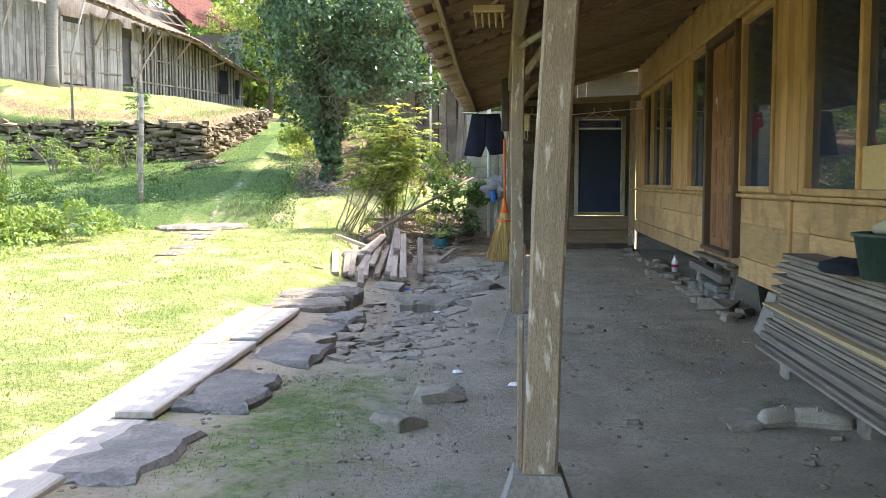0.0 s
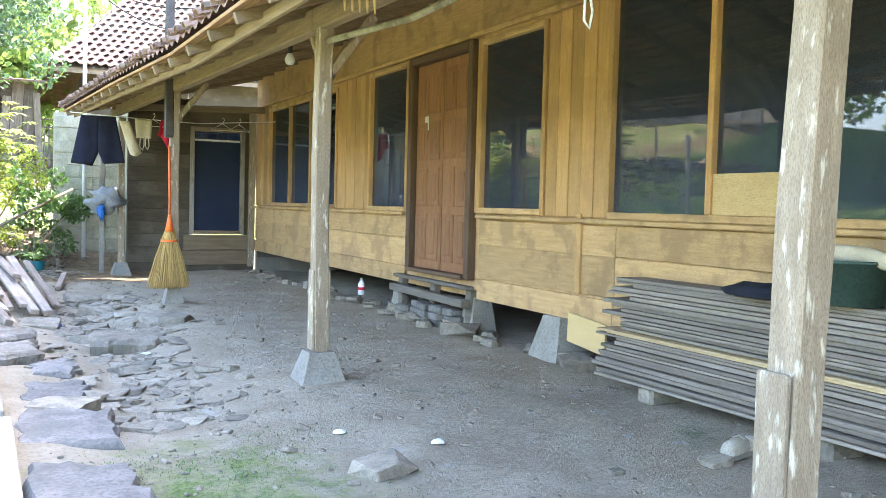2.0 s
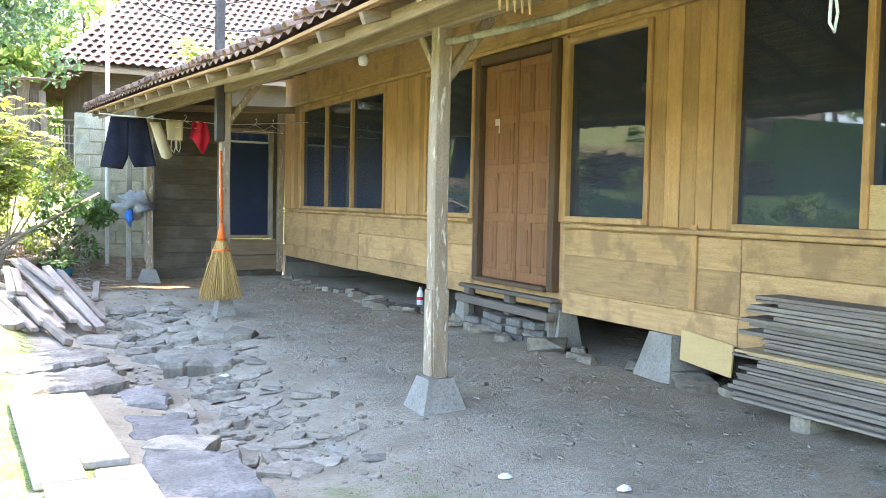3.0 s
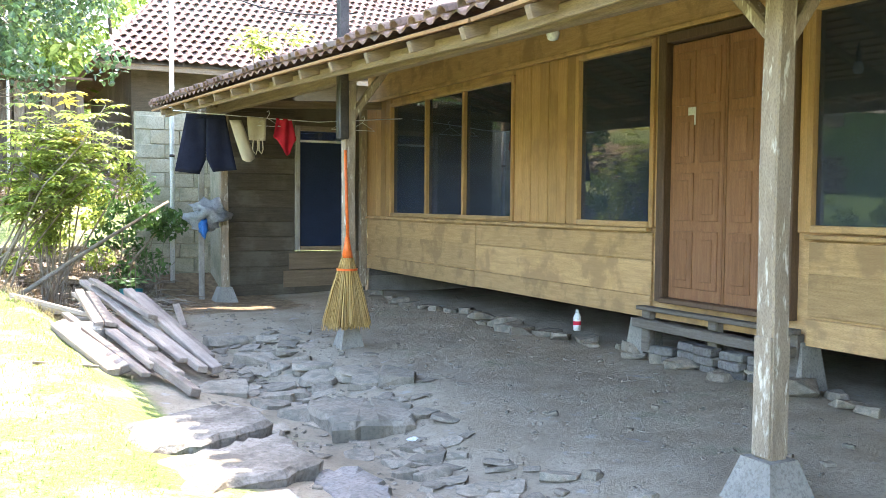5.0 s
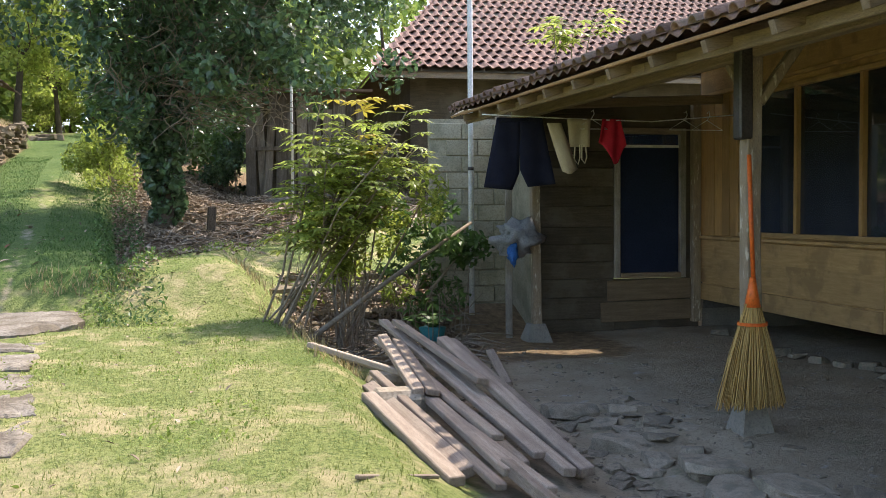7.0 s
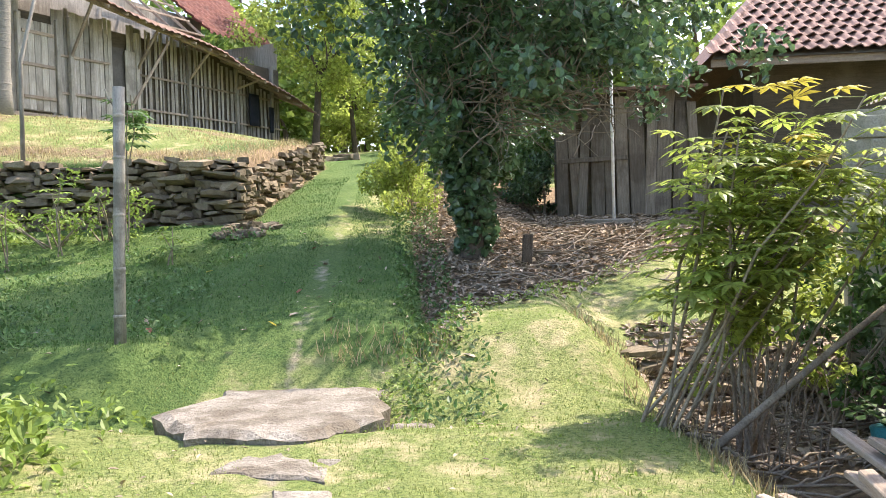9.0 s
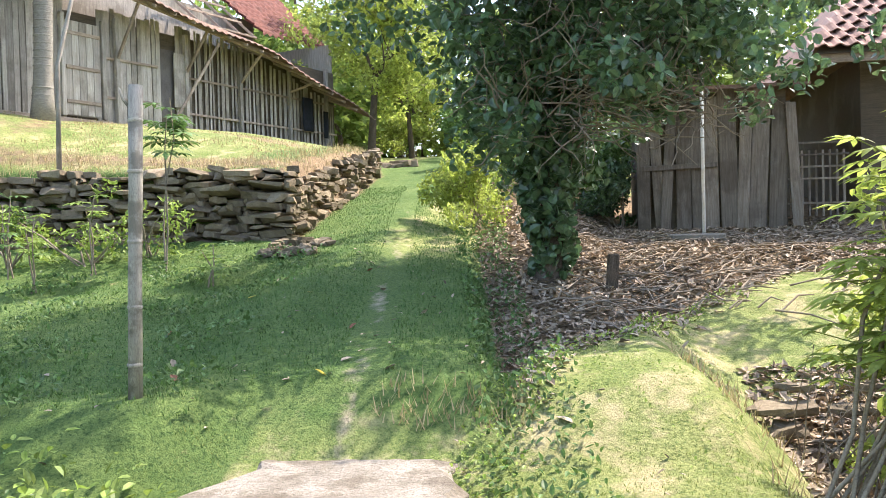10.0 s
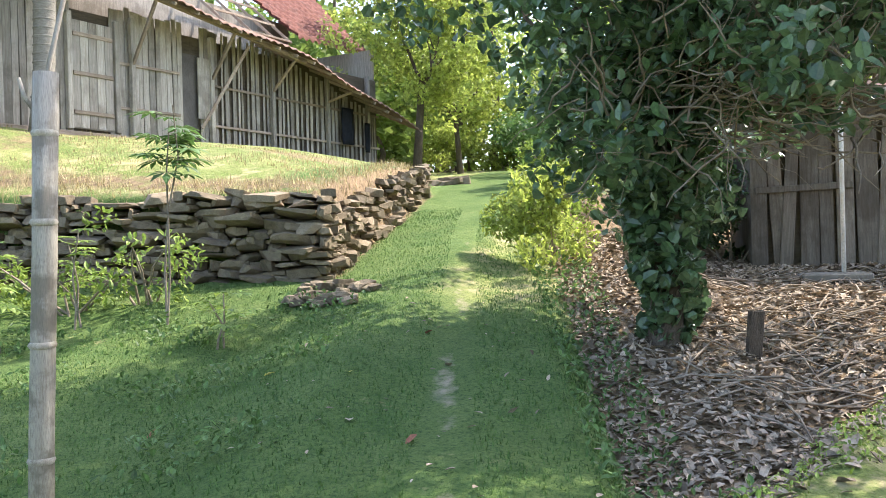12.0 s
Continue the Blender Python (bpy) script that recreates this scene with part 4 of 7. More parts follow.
    # posts and struts carrying the eave
    for x in (-2.2, 1.25, 3.2, 5.0, 6.9, 8.5):
        part("post", Geo().box((x, -0.03, 0.95), (0.10, 0.10, 2.3), None, 0.01), GREY_WOOD_Z, h)
        part("strut", Geo().beam((x, -0.05, 1.25), (x + r.uniform(-0.1, 0.1), -0.75, eave_z(x) + 0.04), 0.05, 0.06, Vector((1, 0, 0)), 0.006), GREY_WOOD_X, h)
    part("strut", Geo().beam((2.85, -0.1, 0.25), (3.75, -0.55, 1.95), 0.05, 0.06, Z, 0.006), GREY_WOOD_X, h)
    part("eave_beam", Geo().beam((L0, -0.75, eave_z(L0) + 0.04), (5.3, -0.75, eave_z(5.3) + 0.04), 0.06, 0.08, Z, 0.008), GREY_WOOD_X, h)
    # sagging tiled lean-to roof
    us = np.arange(L0 - 0.2, L1 + 0.5, 0.06)
    g = Geo()
    for k in range(8):
        a0, a1 = k / 8, (k + 1.3) / 8
        n = len(us)
        rows = []
        for a, lift in ((a0, 0.03), (min(a1, 1.02), 0.0)):
            rows.append([(x, -1.0 + 2.3 * a, eave_z(x) + 0.03 + 1.0 * a + lift + 0.04 * math.sin(x * 1.7) + 0.02 * math.sin(x * 2 * math.pi / 0.22)) for x in us])
        v = [(x, y, z - 0.025) for x, y, z in rows[0]] + rows[0] + rows[1]
        g.add(v, [(q * n + i, q * n + i + 1, (q + 1) * n + i + 1, (q + 1) * n + i) for q in range(2) for i in range(n - 1)], True)
    lean = part("lean_to_roof", g, TILE_OLD, h, "old brown tiles of the sagging lean-to")
    lean["kind"] = "stuff"
    for x in np.arange(L0, L1, 0.55):
        part("rafter", Geo().beam((x, -0.98, eave_z(x) - 0.02), (x, 1.2, eave_z(x) + 0.93), 0.045, 0.06, Z, 0.004), GREY_WOOD_X, lean)
    # upper wall and steep red roof behind
    part("upper_wall", Geo().box((4.5, 1.9, 2.7), (6.6, 0.06, 1.6)), GREY_WOOD_Z, h)
    g = Geo()
    us = np.arange(5.4, 9.9, 0.05)
    n = len(us)
    for k in range(16):
        a0, a1 = k / 16, (k + 1.25) / 16
        rows = []
        for a, lift in ((a0, 0.07), (min(a1, 1.0), 0.0)):
            rows.append([(max(x, 6.85 - 1.3 * a), 0.75 + 3.3 * a, 2.62 + 3.5 * a + 0.25 * (1 - a) ** 2 + lift + 0.036 * math.sin(x * 2 * math.pi / 0.24)) for x in us])
        v = [(x, y, z - 0.07) for x, y, z in rows[0]] + rows[0] + rows[1]
        g.add(v, [(q * n + i, q * n + i + 1, (q + 1) * n + i + 1, (q + 1) * n + i) for q in range(2) for i in range(n - 1)], True)
    part("main_roof", g, TILE_RED, h, "steep roof of bright red clay tiles")["kind"] = "stuff"
    # bare lattice where tiles are missing
    lat = part("roof_lattice", Geo().beam((4.7, 0.85, 2.75), (6.7, 0.85, 2.75), 0.04, 0.05), GREY_WOOD_X, h, "bare roof battens without tiles")
    for k in range(8):
        a = (k + 1) / 8
        part("batten", Geo().beam((4.7 - 1.0 * a, 0.85 + 3.2 * a, 2.75 + 3.4 * a), (6.75 - 1.25 * a, 0.85 + 3.2 * a, 2.75 + 3.4 * a), 0.035, 0.05, Z, 0.003), GREY_WOOD_X, lat)
    for x in (4.7, 5.4, 6.1, 6.7):
        part("rafter", Geo().beam((x, 0.85, 2.72), (x - 1.6, 4.0, 6.1), 0.05, 0.06, Z, 0.004), GREY_WOOD_X, lat)
    part("back_wall", Geo().box((2, 4.2, 1.6), (13, 0.08, 4.4)), GREY_WOOD_Z, h)
    return h


grey_house()


# ---- the tiled house behind and its plank shed ----
def tiled_house():
    h = thing("tiled_house", (1.1, 22.6, 1.6), "village house with a broad weathered clay tile roof", "house")
    # roof: hip end at the left, a long slope facing the yard, tile by tile
    pitch, run, rows_n, tw = 0.72, 5.0, 19, 0.22
    tile = Geo()
    sl = run * math.hypot(1, pitch) / rows_n
    prof = [(-0.5, 0.0), (-0.3, -0.018), (-0.1, -0.012), (0.1, 0.02), (0.3, 0.034), (0.5, 0.004)]
    v = [(u * tw * 1.04, -0.02, w - 0.018) for u, w in prof] + [(u * tw * 1.04, -0.02, w) for u, w in prof] + [(u * tw * 1.04, sl * 1.12, w - 0.030) for u, w in prof]
    tile.add(v, [(q * 6 + i, q * 6 + i + 1, q * 6 + i + 7, q * 6 + i + 6) for q in range(2) for i in range(5)])
    tm = tile.mesh("tile", TILE)
    rest = Geo()
    base = part("roof", Geo().add([(0.05, 0.05, 2.60), (15.9, 0.05, 2.60), (15.9, run, 2.40 + run * pitch), (3.0, run, 2.40 + run * pitch)], [(0, 1, 2, 3)]), DARK_BOARD, h, "weathered pinkish clay tile roof")
    r = random.Random(17)
    made = 0

    def slope_z(a):
        return 2.45 + run * pitch * a + 0.22 * (1 - a) ** 3

    for k in range(rows_n):
        a0, a1 = k / rows_n, (k + 1) / rows_n
        ang = math.degrees(math.atan2(slope_z(a1) - slope_z(a0), run / rows_n))
        x = a0 * 3.0 + 0.1
        while x < 15.9:
            m = pose(x, run * a0 + r.uniform(-0.012, 0.012), slope_z(a0) + 0.045, ang - 2.0 + r.uniform(-1, 1), r.uniform(-1.5, 1.5), r.uniform(-1.5, 1.5))
            if x < 7.4 and 3 <= k < 13 and made < 300:
                piece("tile", tm, m, base)
                made += 1
            else:
                rest.add([m @ Vector(p) for p in tile.v], tile.f)
            x += tw
    part("tile_field", rest, TILE, h, "weathered pinkish clay tiles")["kind"] = "stuff"
    g = Geo()
    g.add([(0, 0, 2.62), (3.0, run, 2.45 + run * pitch), (3.0, run + 0.1, 2.45 + run * pitch), (0, 2 * run, 2.6)], [(0, 3, 2, 1)])
    g.add([(3.0, run, 6.04), (16, run, 6.04), (16, 2 * run, 2.5), (0, 2 * run, 2.5)], [(0, 1, 2, 3)])
    part("roof_back", g, TILE, h)
    part("ridge", Geo().tube([(3.0, run, 6.09), (8, run, 6.06), (16, run, 6.09)], 0.10, 8), TILE, h)
    part("eave_board", Geo().box((8, 0.12, 2.54), (15.9, 0.03, 0.13), None, 0.005), GREY_WOOD_X, h)
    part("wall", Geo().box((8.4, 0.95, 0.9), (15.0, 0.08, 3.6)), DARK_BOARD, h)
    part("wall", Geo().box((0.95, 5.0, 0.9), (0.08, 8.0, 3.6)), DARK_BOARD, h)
    # slatted pen front under the eave
    for i in range(9):
        part("pen_slat", Geo().box((-0.25 + 0.10 * i, 0.55, 0.75), (0.035, 0.02, 1.0), None, 0.003), SHED_PLANK, h)
    for z in (0.25, 0.62, 0.80, 0.98, 1.16):
        part("pen_rail", Geo().box((0.15, 0.53, z + 0.2), (0.95, 0.025, 0.03), None, 0.003), SHED_PLANK, h)
    return h


tiled_house()


def shed():
    s = thing("plank_shed", (-0.5, 23.0, 1.62), "leaning shed of dark weathered planks by the yard", "shed")
    r = random.Random(11)
    # dark sheet behind the planks puts shade into their gaps
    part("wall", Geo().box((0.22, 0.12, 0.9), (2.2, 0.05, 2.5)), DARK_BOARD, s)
    part("side_wall", Geo().box((-0.86, 1.25, 0.9), (0.05, 2.2, 2.5)), SHED_PLANK, s)
    x = -0.9
    while x < 1.35:
        w = r.uniform(0.14, 0.26)
        hgt = r.uniform(1.9, 2.35)
        part("plank", Geo().box((0, 0, 0), (w, 0.025, hgt), None, 0.005), SHED_PLANK, s).matrix_basis = pose(x + w / 2, 0.06 - r.uniform(0, 0.05), hgt / 2 - 0.1, r.uniform(-1, 2), r.uniform(-4, 4), 0)
        x += w + r.uniform(0.005, 0.04)
    part("rail", Geo().beam((-0.85, 0.0, 1.02), (0.3, 0.0, 1.06), 0.04, 0.08, Z, 0.006), SHED_PLANK, s)
    part("roof", Geo().box((0.1, 1.1, 2.35), (3.0, 2.8, 0.05), Euler((0.12, 0, 0)).to_matrix()), TILE_OLD, s)
    return s


shed()


# ---- trees and shrubs ----
def branchy(g, r, p, d, length, rad, depth, tips, bend=0.35, n=6):
    pts, radii = [Vector(p)], [rad]
    q, dd = Vector(p), Vector(d).normalized()
    k = 4
    for i in range(k):
        dd = (dd + Vector((r.uniform(-1, 1), r.uniform(-1, 1), r.uniform(-0.5, 0.8))) * bend * 0.5).normalized()
        q = q + dd * length / k
        pts.append(q.copy())
        radii.append(rad * (1 - 0.55 * (i + 1) / k))
    g.tube(pts, radii, n, False)
    if depth == 0:
        tips.append(q)
        return
    for i in range(r.choice((2, 3))):
        nd = (dd + Vector((r.uniform(-1, 1), r.uniform(-1, 1), r.uniform(-0.3, 0.7)))).normalized()
        branchy(g, r, pts[-1 - (i % 2)], nd, length * r.uniform(0.6, 0.85), radii[-1 - (i % 2)] * 0.75, depth - 1, tips, bend, max(4, n - 1))


def tree(name, loc, label, seed, height, lean, rad, depth, crown, count, leaf, material, category="tree", extra=None, bark=None, fork=0.45):
    r, rng = random.Random(seed), np.random.default_rng(seed)
    t = thing(name, loc, label, category)
    g, tips = Geo(), []
    trunk = [(0, 0, -0.1), (lean[0] * 0.3, lean[1] * 0.3, height * fork * 0.5), (lean[0] * 0.6, lean[1] * 0.6, height * fork)]
    g.tube(trunk, [rad * 1.35, rad, rad * 0.85], 10, False)
    for i in range(4):
        a = i * 1.7 + seed
        branchy(g, r, trunk[2] if i % 2 else (Vector(trunk[1]) + Vector(trunk[2])) / 2, (math.cos(a) * 0.8 + lean[0] * 0.3, math.sin(a) * 0.8, 1.0), height * 0.26, rad * 0.6, depth, tips)
    part("trunk", g, bark or BARK, t)
    clumps = np.array(crown, float)
    tip = np.array([[*q, 0.32] for q in tips])
    clumps = np.vstack([clumps, tip]) if len(tip) else clumps
    pts = clump_points(rng, clumps, count)
    part("crown", leaf_geo(pts, leaf * rng.uniform(0.6, 1.25, count), rng, 0.5, 0.72, 0.3), material, t)
    if extra:
        extra(t, rng)
    return t


def ivy(t, rng):
    n = 3000
    z = rng.random(n) ** 0.85 * 3.0
    a = rng.random(n) * 6.28
    rr = 0.13 + (0.12 + 0.08 * z) * rng.random(n) + 0.07 * np.sin(z * 5 + a)
    pts = np.stack([rr * np.cos(a) + 0.12 * z / 2.6, rr * np.sin(a), z + 0.02], 1)
    part("creeper", leaf_geo(pts, 0.11 * rng.uniform(0.6, 1.3, n), rng, 0.2, 0.85, 0.6), LEAF_DARK, t, "dark creeper leaves on the trunk")
    g = Geo()
    r = random.Random(5)
    for i in range(330):
        low = i % 3 == 0
        a = r.uniform(0, 6.28)
        p = Vector((0.6 + math.cos(a) * r.uniform(0.1, 1.5), -0.55 + math.sin(a) * r.uniform(0.1, 0.9), r.uniform(1.5, 2.1) if low else r.uniform(1.7, 3.2)))
        pts = [p]
        dd = Vector((r.uniform(-0.5, 1.2), r.uniform(-1, 0.3), r.uniform(-0.4, 0.3) if low else r.uniform(-0.1, 1.0))).normalized()
        for k in range(5):
            dd = (dd + Vector((r.uniform(-1, 1), r.uniform(-1, 1), r.uniform(-0.9, 0.9))) * 0.55).normalized()
            pts.append(pts[-1] + dd * r.uniform(0.10, 0.22))
        w = r.choice((0.006, 0.008, 0.012))
        g.tube(pts, [w, w * 0.95, w * 0.85, w * 0.7, w * 0.55, w * 0.35], 4, False)
    part("bare_vines", g, TWIG, t, "tangled bare grey vines")


rng0 = np.random.default_rng(42)
main_crown = np.vstack([sub_clumps(rng0, (0.95, -0.3, 2.55), (2.4, 1.9, 0.8), 40, 0.30, 0.50), sub_clumps(rng0, (0.8, 0, 3.6), (2.7, 2.3, 1.2), 46, 0.36, 0.6),
                        sub_clumps(rng0, (-0.9, -0.3, 1.9), (0.8, 0.8, 0.9), 12, 0.22, 0.38), sub_clumps(rng0, (0.7, 0, 5.0), (2.7, 2.4, 1.6), 40, 0.45, 0.75),
                        # high clumps above the view, added to throw the crown's shadow across the lane
                        sub_clumps(np.random.default_rng(9), (0.2, 0, 6.6), (2.8, 2.5, 1.3), 32, 0.45, 0.8), sub_clumps(np.random.default_rng(10), (-0.2, -1.2, 7.1), (2.6, 1.7, 1.0), 28, 0.5, 0.8),
                        sub_clumps(rng0, (0.0, -0.1, 1.2), (0.4, 0.4, 1.1), 8, 0.16, 0.28), sub_clumps(rng0, (1.9, -0.5, 2.2), (1.2, 1.0, 0.5), 12, 0.26, 0.40), sub_clumps(rng0, (-0.35, 0.7, 1.6), (0.4, 0.6, 0.9), 9, 0.16, 0.26),
                        sub_clumps(rng0, (0.45, 0.5, 1.6), (0.4, 0.5, 0.7), 6, 0.14, 0.24)])
tree("broadleaf_tree", (-2.62, 19.1, gz(-2.62, 19.1)), "dense dark broadleaf tree overgrown with creeper", 3, 5.2, (0.3, 0.0), 0.12, 2, main_crown, 43000, 0.118, LEAF_DARK, extra=ivy)

c2 = np.vstack([sub_clumps(rng0, (0.5, 0, 2.9), (2.1, 1.8, 1.1), 26, 0.35, 0.65), sub_clumps(rng0, (0.5, 0, 4.6), (1.9, 1.6, 1.6), 18, 0.5, 0.8)])
tree("slender_tree", (-8.25, 34.0, gz(-8.25, 34.0)), "slim tree with fine fresh green leaves beside the grey house", 8, 5.6, (0.3, 0.2), 0.10, 2, c2, 14000, 0.115, LEAF_SUNNY)
tree("slender_tree", (-8.1, 39.5, gz(-8.1, 39.5)), "pale green slim tree at the end of the lane", 9, 5.0, (-0.3, 0.2), 0.08, 2, c2 * np.array([0.9, 0.9, 0.85, 0.9]), 7000, 0.13, LEAF_SUNNY)


def bush(name, loc, label, seed, clumps, count, leaf, material, category="bush", stems=6, h=0.6):
    r, rng = random.Random(seed), np.random.default_rng(seed)
    b = thing(name, loc, label, category)
    g = Geo()
    for i in range(stems):
        c = clumps[r.randrange(len(clumps))]
        e = Vector((c[0], c[1], c[2]))
        m = e * 0.5 + Vector((r.uniform(-0.1, 0.1), r.uniform(-0.1, 0.1), 0.05))
        g.tube([(r.uniform(-0.1, 0.1), r.uniform(-0.1, 0.1), -0.05), m, e], [0.016, 0.012, 0.006], 5, False)
    part("branchwork", g, TWIG, b)
    part("foliage", leaf_geo(clump_points(rng, np.array(clumps, float), count), leaf * rng.uniform(0.6, 1.3, count), rng, 0.6, 0.5, 0.1), material, b)
    return b


def at(x, y):
    return (x, y, gz(x, y))


bush("lane_bush", at(-3.75, 22.0), "bright yellow-green bush beside the lane", 21, sub_clumps(rng0, (0, 0, 0.65), (0.6, 0.9, 0.55), 14, 0.2, 0.36).tolist(), 3000, 0.085, LEAF_SUNNY)
bush("lane_bush", at(-3.95, 25.0), "fresh green bush beside the lane", 22, sub_clumps(rng0, (0.1, 0, 0.8), (0.8, 1.0, 0.7), 12, 0.22, 0.38).tolist(), 2200, 0.10, LEAF_BRIGHT)
bush("roadside_bush", at(-4.35, 29.0), "green bush further up the lane", 23, sub_clumps(rng0, (0, 0, 0.9), (0.9, 1.4, 0.9), 12, 0.3, 0.5).tolist(), 2200, 0.13, LEAF_MID)
bush("roadside_bush", at(-4.4, 34.0), "leafy bush at the end of the lane", 24, sub_clumps(rng0, (0, 0, 1.2), (1.4, 1.6, 1.3), 14, 0.4, 0.6).tolist(), 2400, 0.15, LEAF_MID)
bush("thicket_bush", at(-1.95, 24.6), "leafy green bush between the tree and the shed", 27, sub_clumps(np.random.default_rng(27), (0, 0, 0.8), (0.6, 0.5, 0.9), 12, 0.25, 0.42).tolist(), 2400, 0.11, LEAF_MID)
bush("thicket_bush", at(-1.62, 23.5), "low dark bush at the corner of the shed", 28, sub_clumps(np.random.default_rng(28), (0, 0, 0.5), (0.45, 0.4, 0.6), 10, 0.18, 0.3).tolist(), 1500, 0.10, LEAF_DARK)
bush("thicket_bush", at(-2.6, 26.8), "dark leafy bush beside the plank shed", 26, sub_clumps(np.random.default_rng(26), (0, 0, 0.9), (0.95, 0.6, 0.9), 14, 0.3, 0.5).tolist(), 2600, 0.12, LEAF_DARK)
for i, (x, y, h) in enumerate(((-7.2, 43.0, 1.6), (-8.9, 42.0, 1.3), (-5.6, 41.5, 1.8), (-10.6, 43.5, 1.6), (-9.6, 48.0, 2.4), (-7.6, 49.0, 2.4), (-11.6, 47.5, 2.4))):
    bush("roadside_bush", at(x, y), "sunlit yellow-green bush where the lane ends", 130 + i, sub_clumps(rng0, (0, 0, h * 0.55), (1.3, 1.0, h * 0.6), 14, 0.35, 0.6).tolist(), 2600, 0.14, LEAF_SUNNY)
# tall weeds on the slope left of the lawn
for i, (x, y, hgt) in enumerate(((-5.6, 9.6, 0.8), (-6.6, 11.2, 0.9), (-5.2, 7.8, 0.75), (-7.6, 13.0, 0.9), (-6.4, 8.6, 0.9), (-8.6, 15.2, 0.8), (-4.9, 11.2, 0.45), (-7.9, 10.4, 1.0))):
    bush("weed_clump", at(x, y), "tall light green weeds on the grassy slope", 30 + i, sub_clumps(rng0, (0, 0, hgt * 0.5), (0.9, 0.9, hgt * 0.55), 10, 0.2, 0.34).tolist(), 1500, 0.10, LEAF_BRIGHT, "weeds")
# growth at the foot of the dry stone wall
for i, (x, y) in enumerate(((-8.6, 19.6), (-9.6, 19.4), (-10.8, 19.4), (-7.9, 19.9))):
    bush("wall_shrub", at(x, y), "straggling green shrub at the foot of the stone wall", 50 + i, sub_clumps(rng0, (0, 0, 0.45), (0.7, 0.5, 0.5), 8, 0.16, 0.28).tolist(), 420, 0.085, LEAF_BRIGHT)
# far woods round the place, one mass
def woods():
    rng = np.random.default_rng(77)
    cl = []
    for x, y, s in ((-14, 44, 1), (-9, 47, 1.1), (-4, 45, 1.0), (1, 43, 1.1), (6, 41, 1.2), (12, 40, 1.2), (-20, 42, 1.2), (-26, 38, 1.2), (-24, 28, 1.1), (-22, 18, 1.0), (-20, 8, 1.0), (-19, -2, 1.0), (-16, -12, 1.1), (-6, -18, 1.2), (4, -18, 1.2), (14, -14, 1.2), (-1.5, 33, 0.7), (2, 34.5, 0.8), (-12.5, 40, 0.8), (-7, 52, 1.3), (-12.5, 52, 1.3), (-17, 50, 1.3), (20, 30, 1.3), (-10.5, 46, 0.8), (-4.5, 44, 0.7), (-12, 39, 0.6), (-2.5, 38, 0.8)):
        z = gz(x, y)
        cl.append(sub_clumps(rng, (x, y, z + 3.0 * s), (2.8, 2.8, 3.4), 12, 0.9, 1.6))
    cl = np.vstack(cl)
    n = 46000
    pts = clump_points(rng, cl, n)
    pts = pts[pts[:, 2] > ground_z(pts[:, 0], pts[:, 1])]
    o = solid("far_woods", leaf_geo(pts, 0.34 * rng.uniform(0.6, 1.4, len(pts)), rng, 0.5, 0.7), LEAF_FAR, "green belt of village trees round the clearing", "woods", kind="stuff")
    g = Geo()
    for c in cl[::4]:
        z = gz(c[0], c[1])
        g.tube([(c[0], c[1], z - 0.2), (c[0] + 0.2, c[1], (z + c[2]) / 2), (c[0], c[1], c[2])], [0.13, 0.10, 0.05], 6, False)
    part("trunks", g, BARK, o)


woods()

# ---- things on and round the porch ----
def cassava_leaf(g, c, d, size, r, fingers=7):
    """A palmate leaf: narrow fingers round one point."""
    c, d = Vector(c), Vector(d).normalized()
    side = d.cross(Z)
    side = side.normalized() if side.length > 1e-3 else Vector((1, 0, 0))
    up = side.cross(d)
    for k in range(fingers):
        a = math.radians(-115 + 230 * k / (fingers - 1))
        f = d * math.cos(a) + side * math.sin(a)
        ln = size * (1.0 - 0.35 * abs(a) / 2.0)
        s = up.cross(f).normalized() * ln * 0.15
        tip = c + f * ln - Z * ln * 0.22
        mid = c + f * ln * 0.58 - Z * ln * 0.05
        g.add([c, mid - s, tip, mid + s, mid + up * ln * 0.03], [(0, 1, 4), (1, 2, 4), (2, 3, 4), (3, 0, 4)])


def stem_plant(name, loc, label, seed, stems, leaf, material, category="plant", tops=9, stem_mat=None, low=0.55):
    """Canes with palmate leaves round their upper half. stems: (dx, dy, height)."""
    r = random.Random(seed)
    p = thing(name, loc, label, category)
    for sx, sy, ex, ey, h in stems:
        g, lv = Geo(), Geo()
        a, b = Vector((sx, sy, -0.05)), Vector((ex, ey, h))
        m = (a + b) / 2 + Vector((r.uniform(-0.06, 0.06), r.uniform(-0.06, 0.06), 0.04 * h))
        w1, w2 = (Vector((r.uniform(-0.07, 0.07), r.uniform(-0.07, 0.07), 0.0)) * min(1.0, h / 2) for _ in range(2))
        g.tube([a, a.lerp(m, 0.5) + w1, m, m.lerp(b, 0.5) + w2, b], [0.012, 0.011, 0.010, 0.008, 0.006], 6, False)
        for k in range(tops):
            t = low + (1 - low) * r.random()
            q = a.lerp(m, t * 2) if t < 0.5 else m.lerp(b, t * 2 - 1)
            q += (w1 if t < 0.5 else w2) * (1 - abs((t * 4) % 2 - 1))
            ang = r.uniform(0, 6.28)
            d = Vector((math.cos(ang), math.sin(ang), r.uniform(-0.1, 0.5)))
            e = q + d * r.uniform(0.12, 0.26)
            lv.tube([q, e], 0.0035, 4, False)
            cassava_leaf(lv, e, d + Vector((0, 0, -0.25)), leaf * r.uniform(0.7, 1.2), r)
        part("foliage", lv, material, part("stem", g, stem_mat or TWIG, p))
    return p


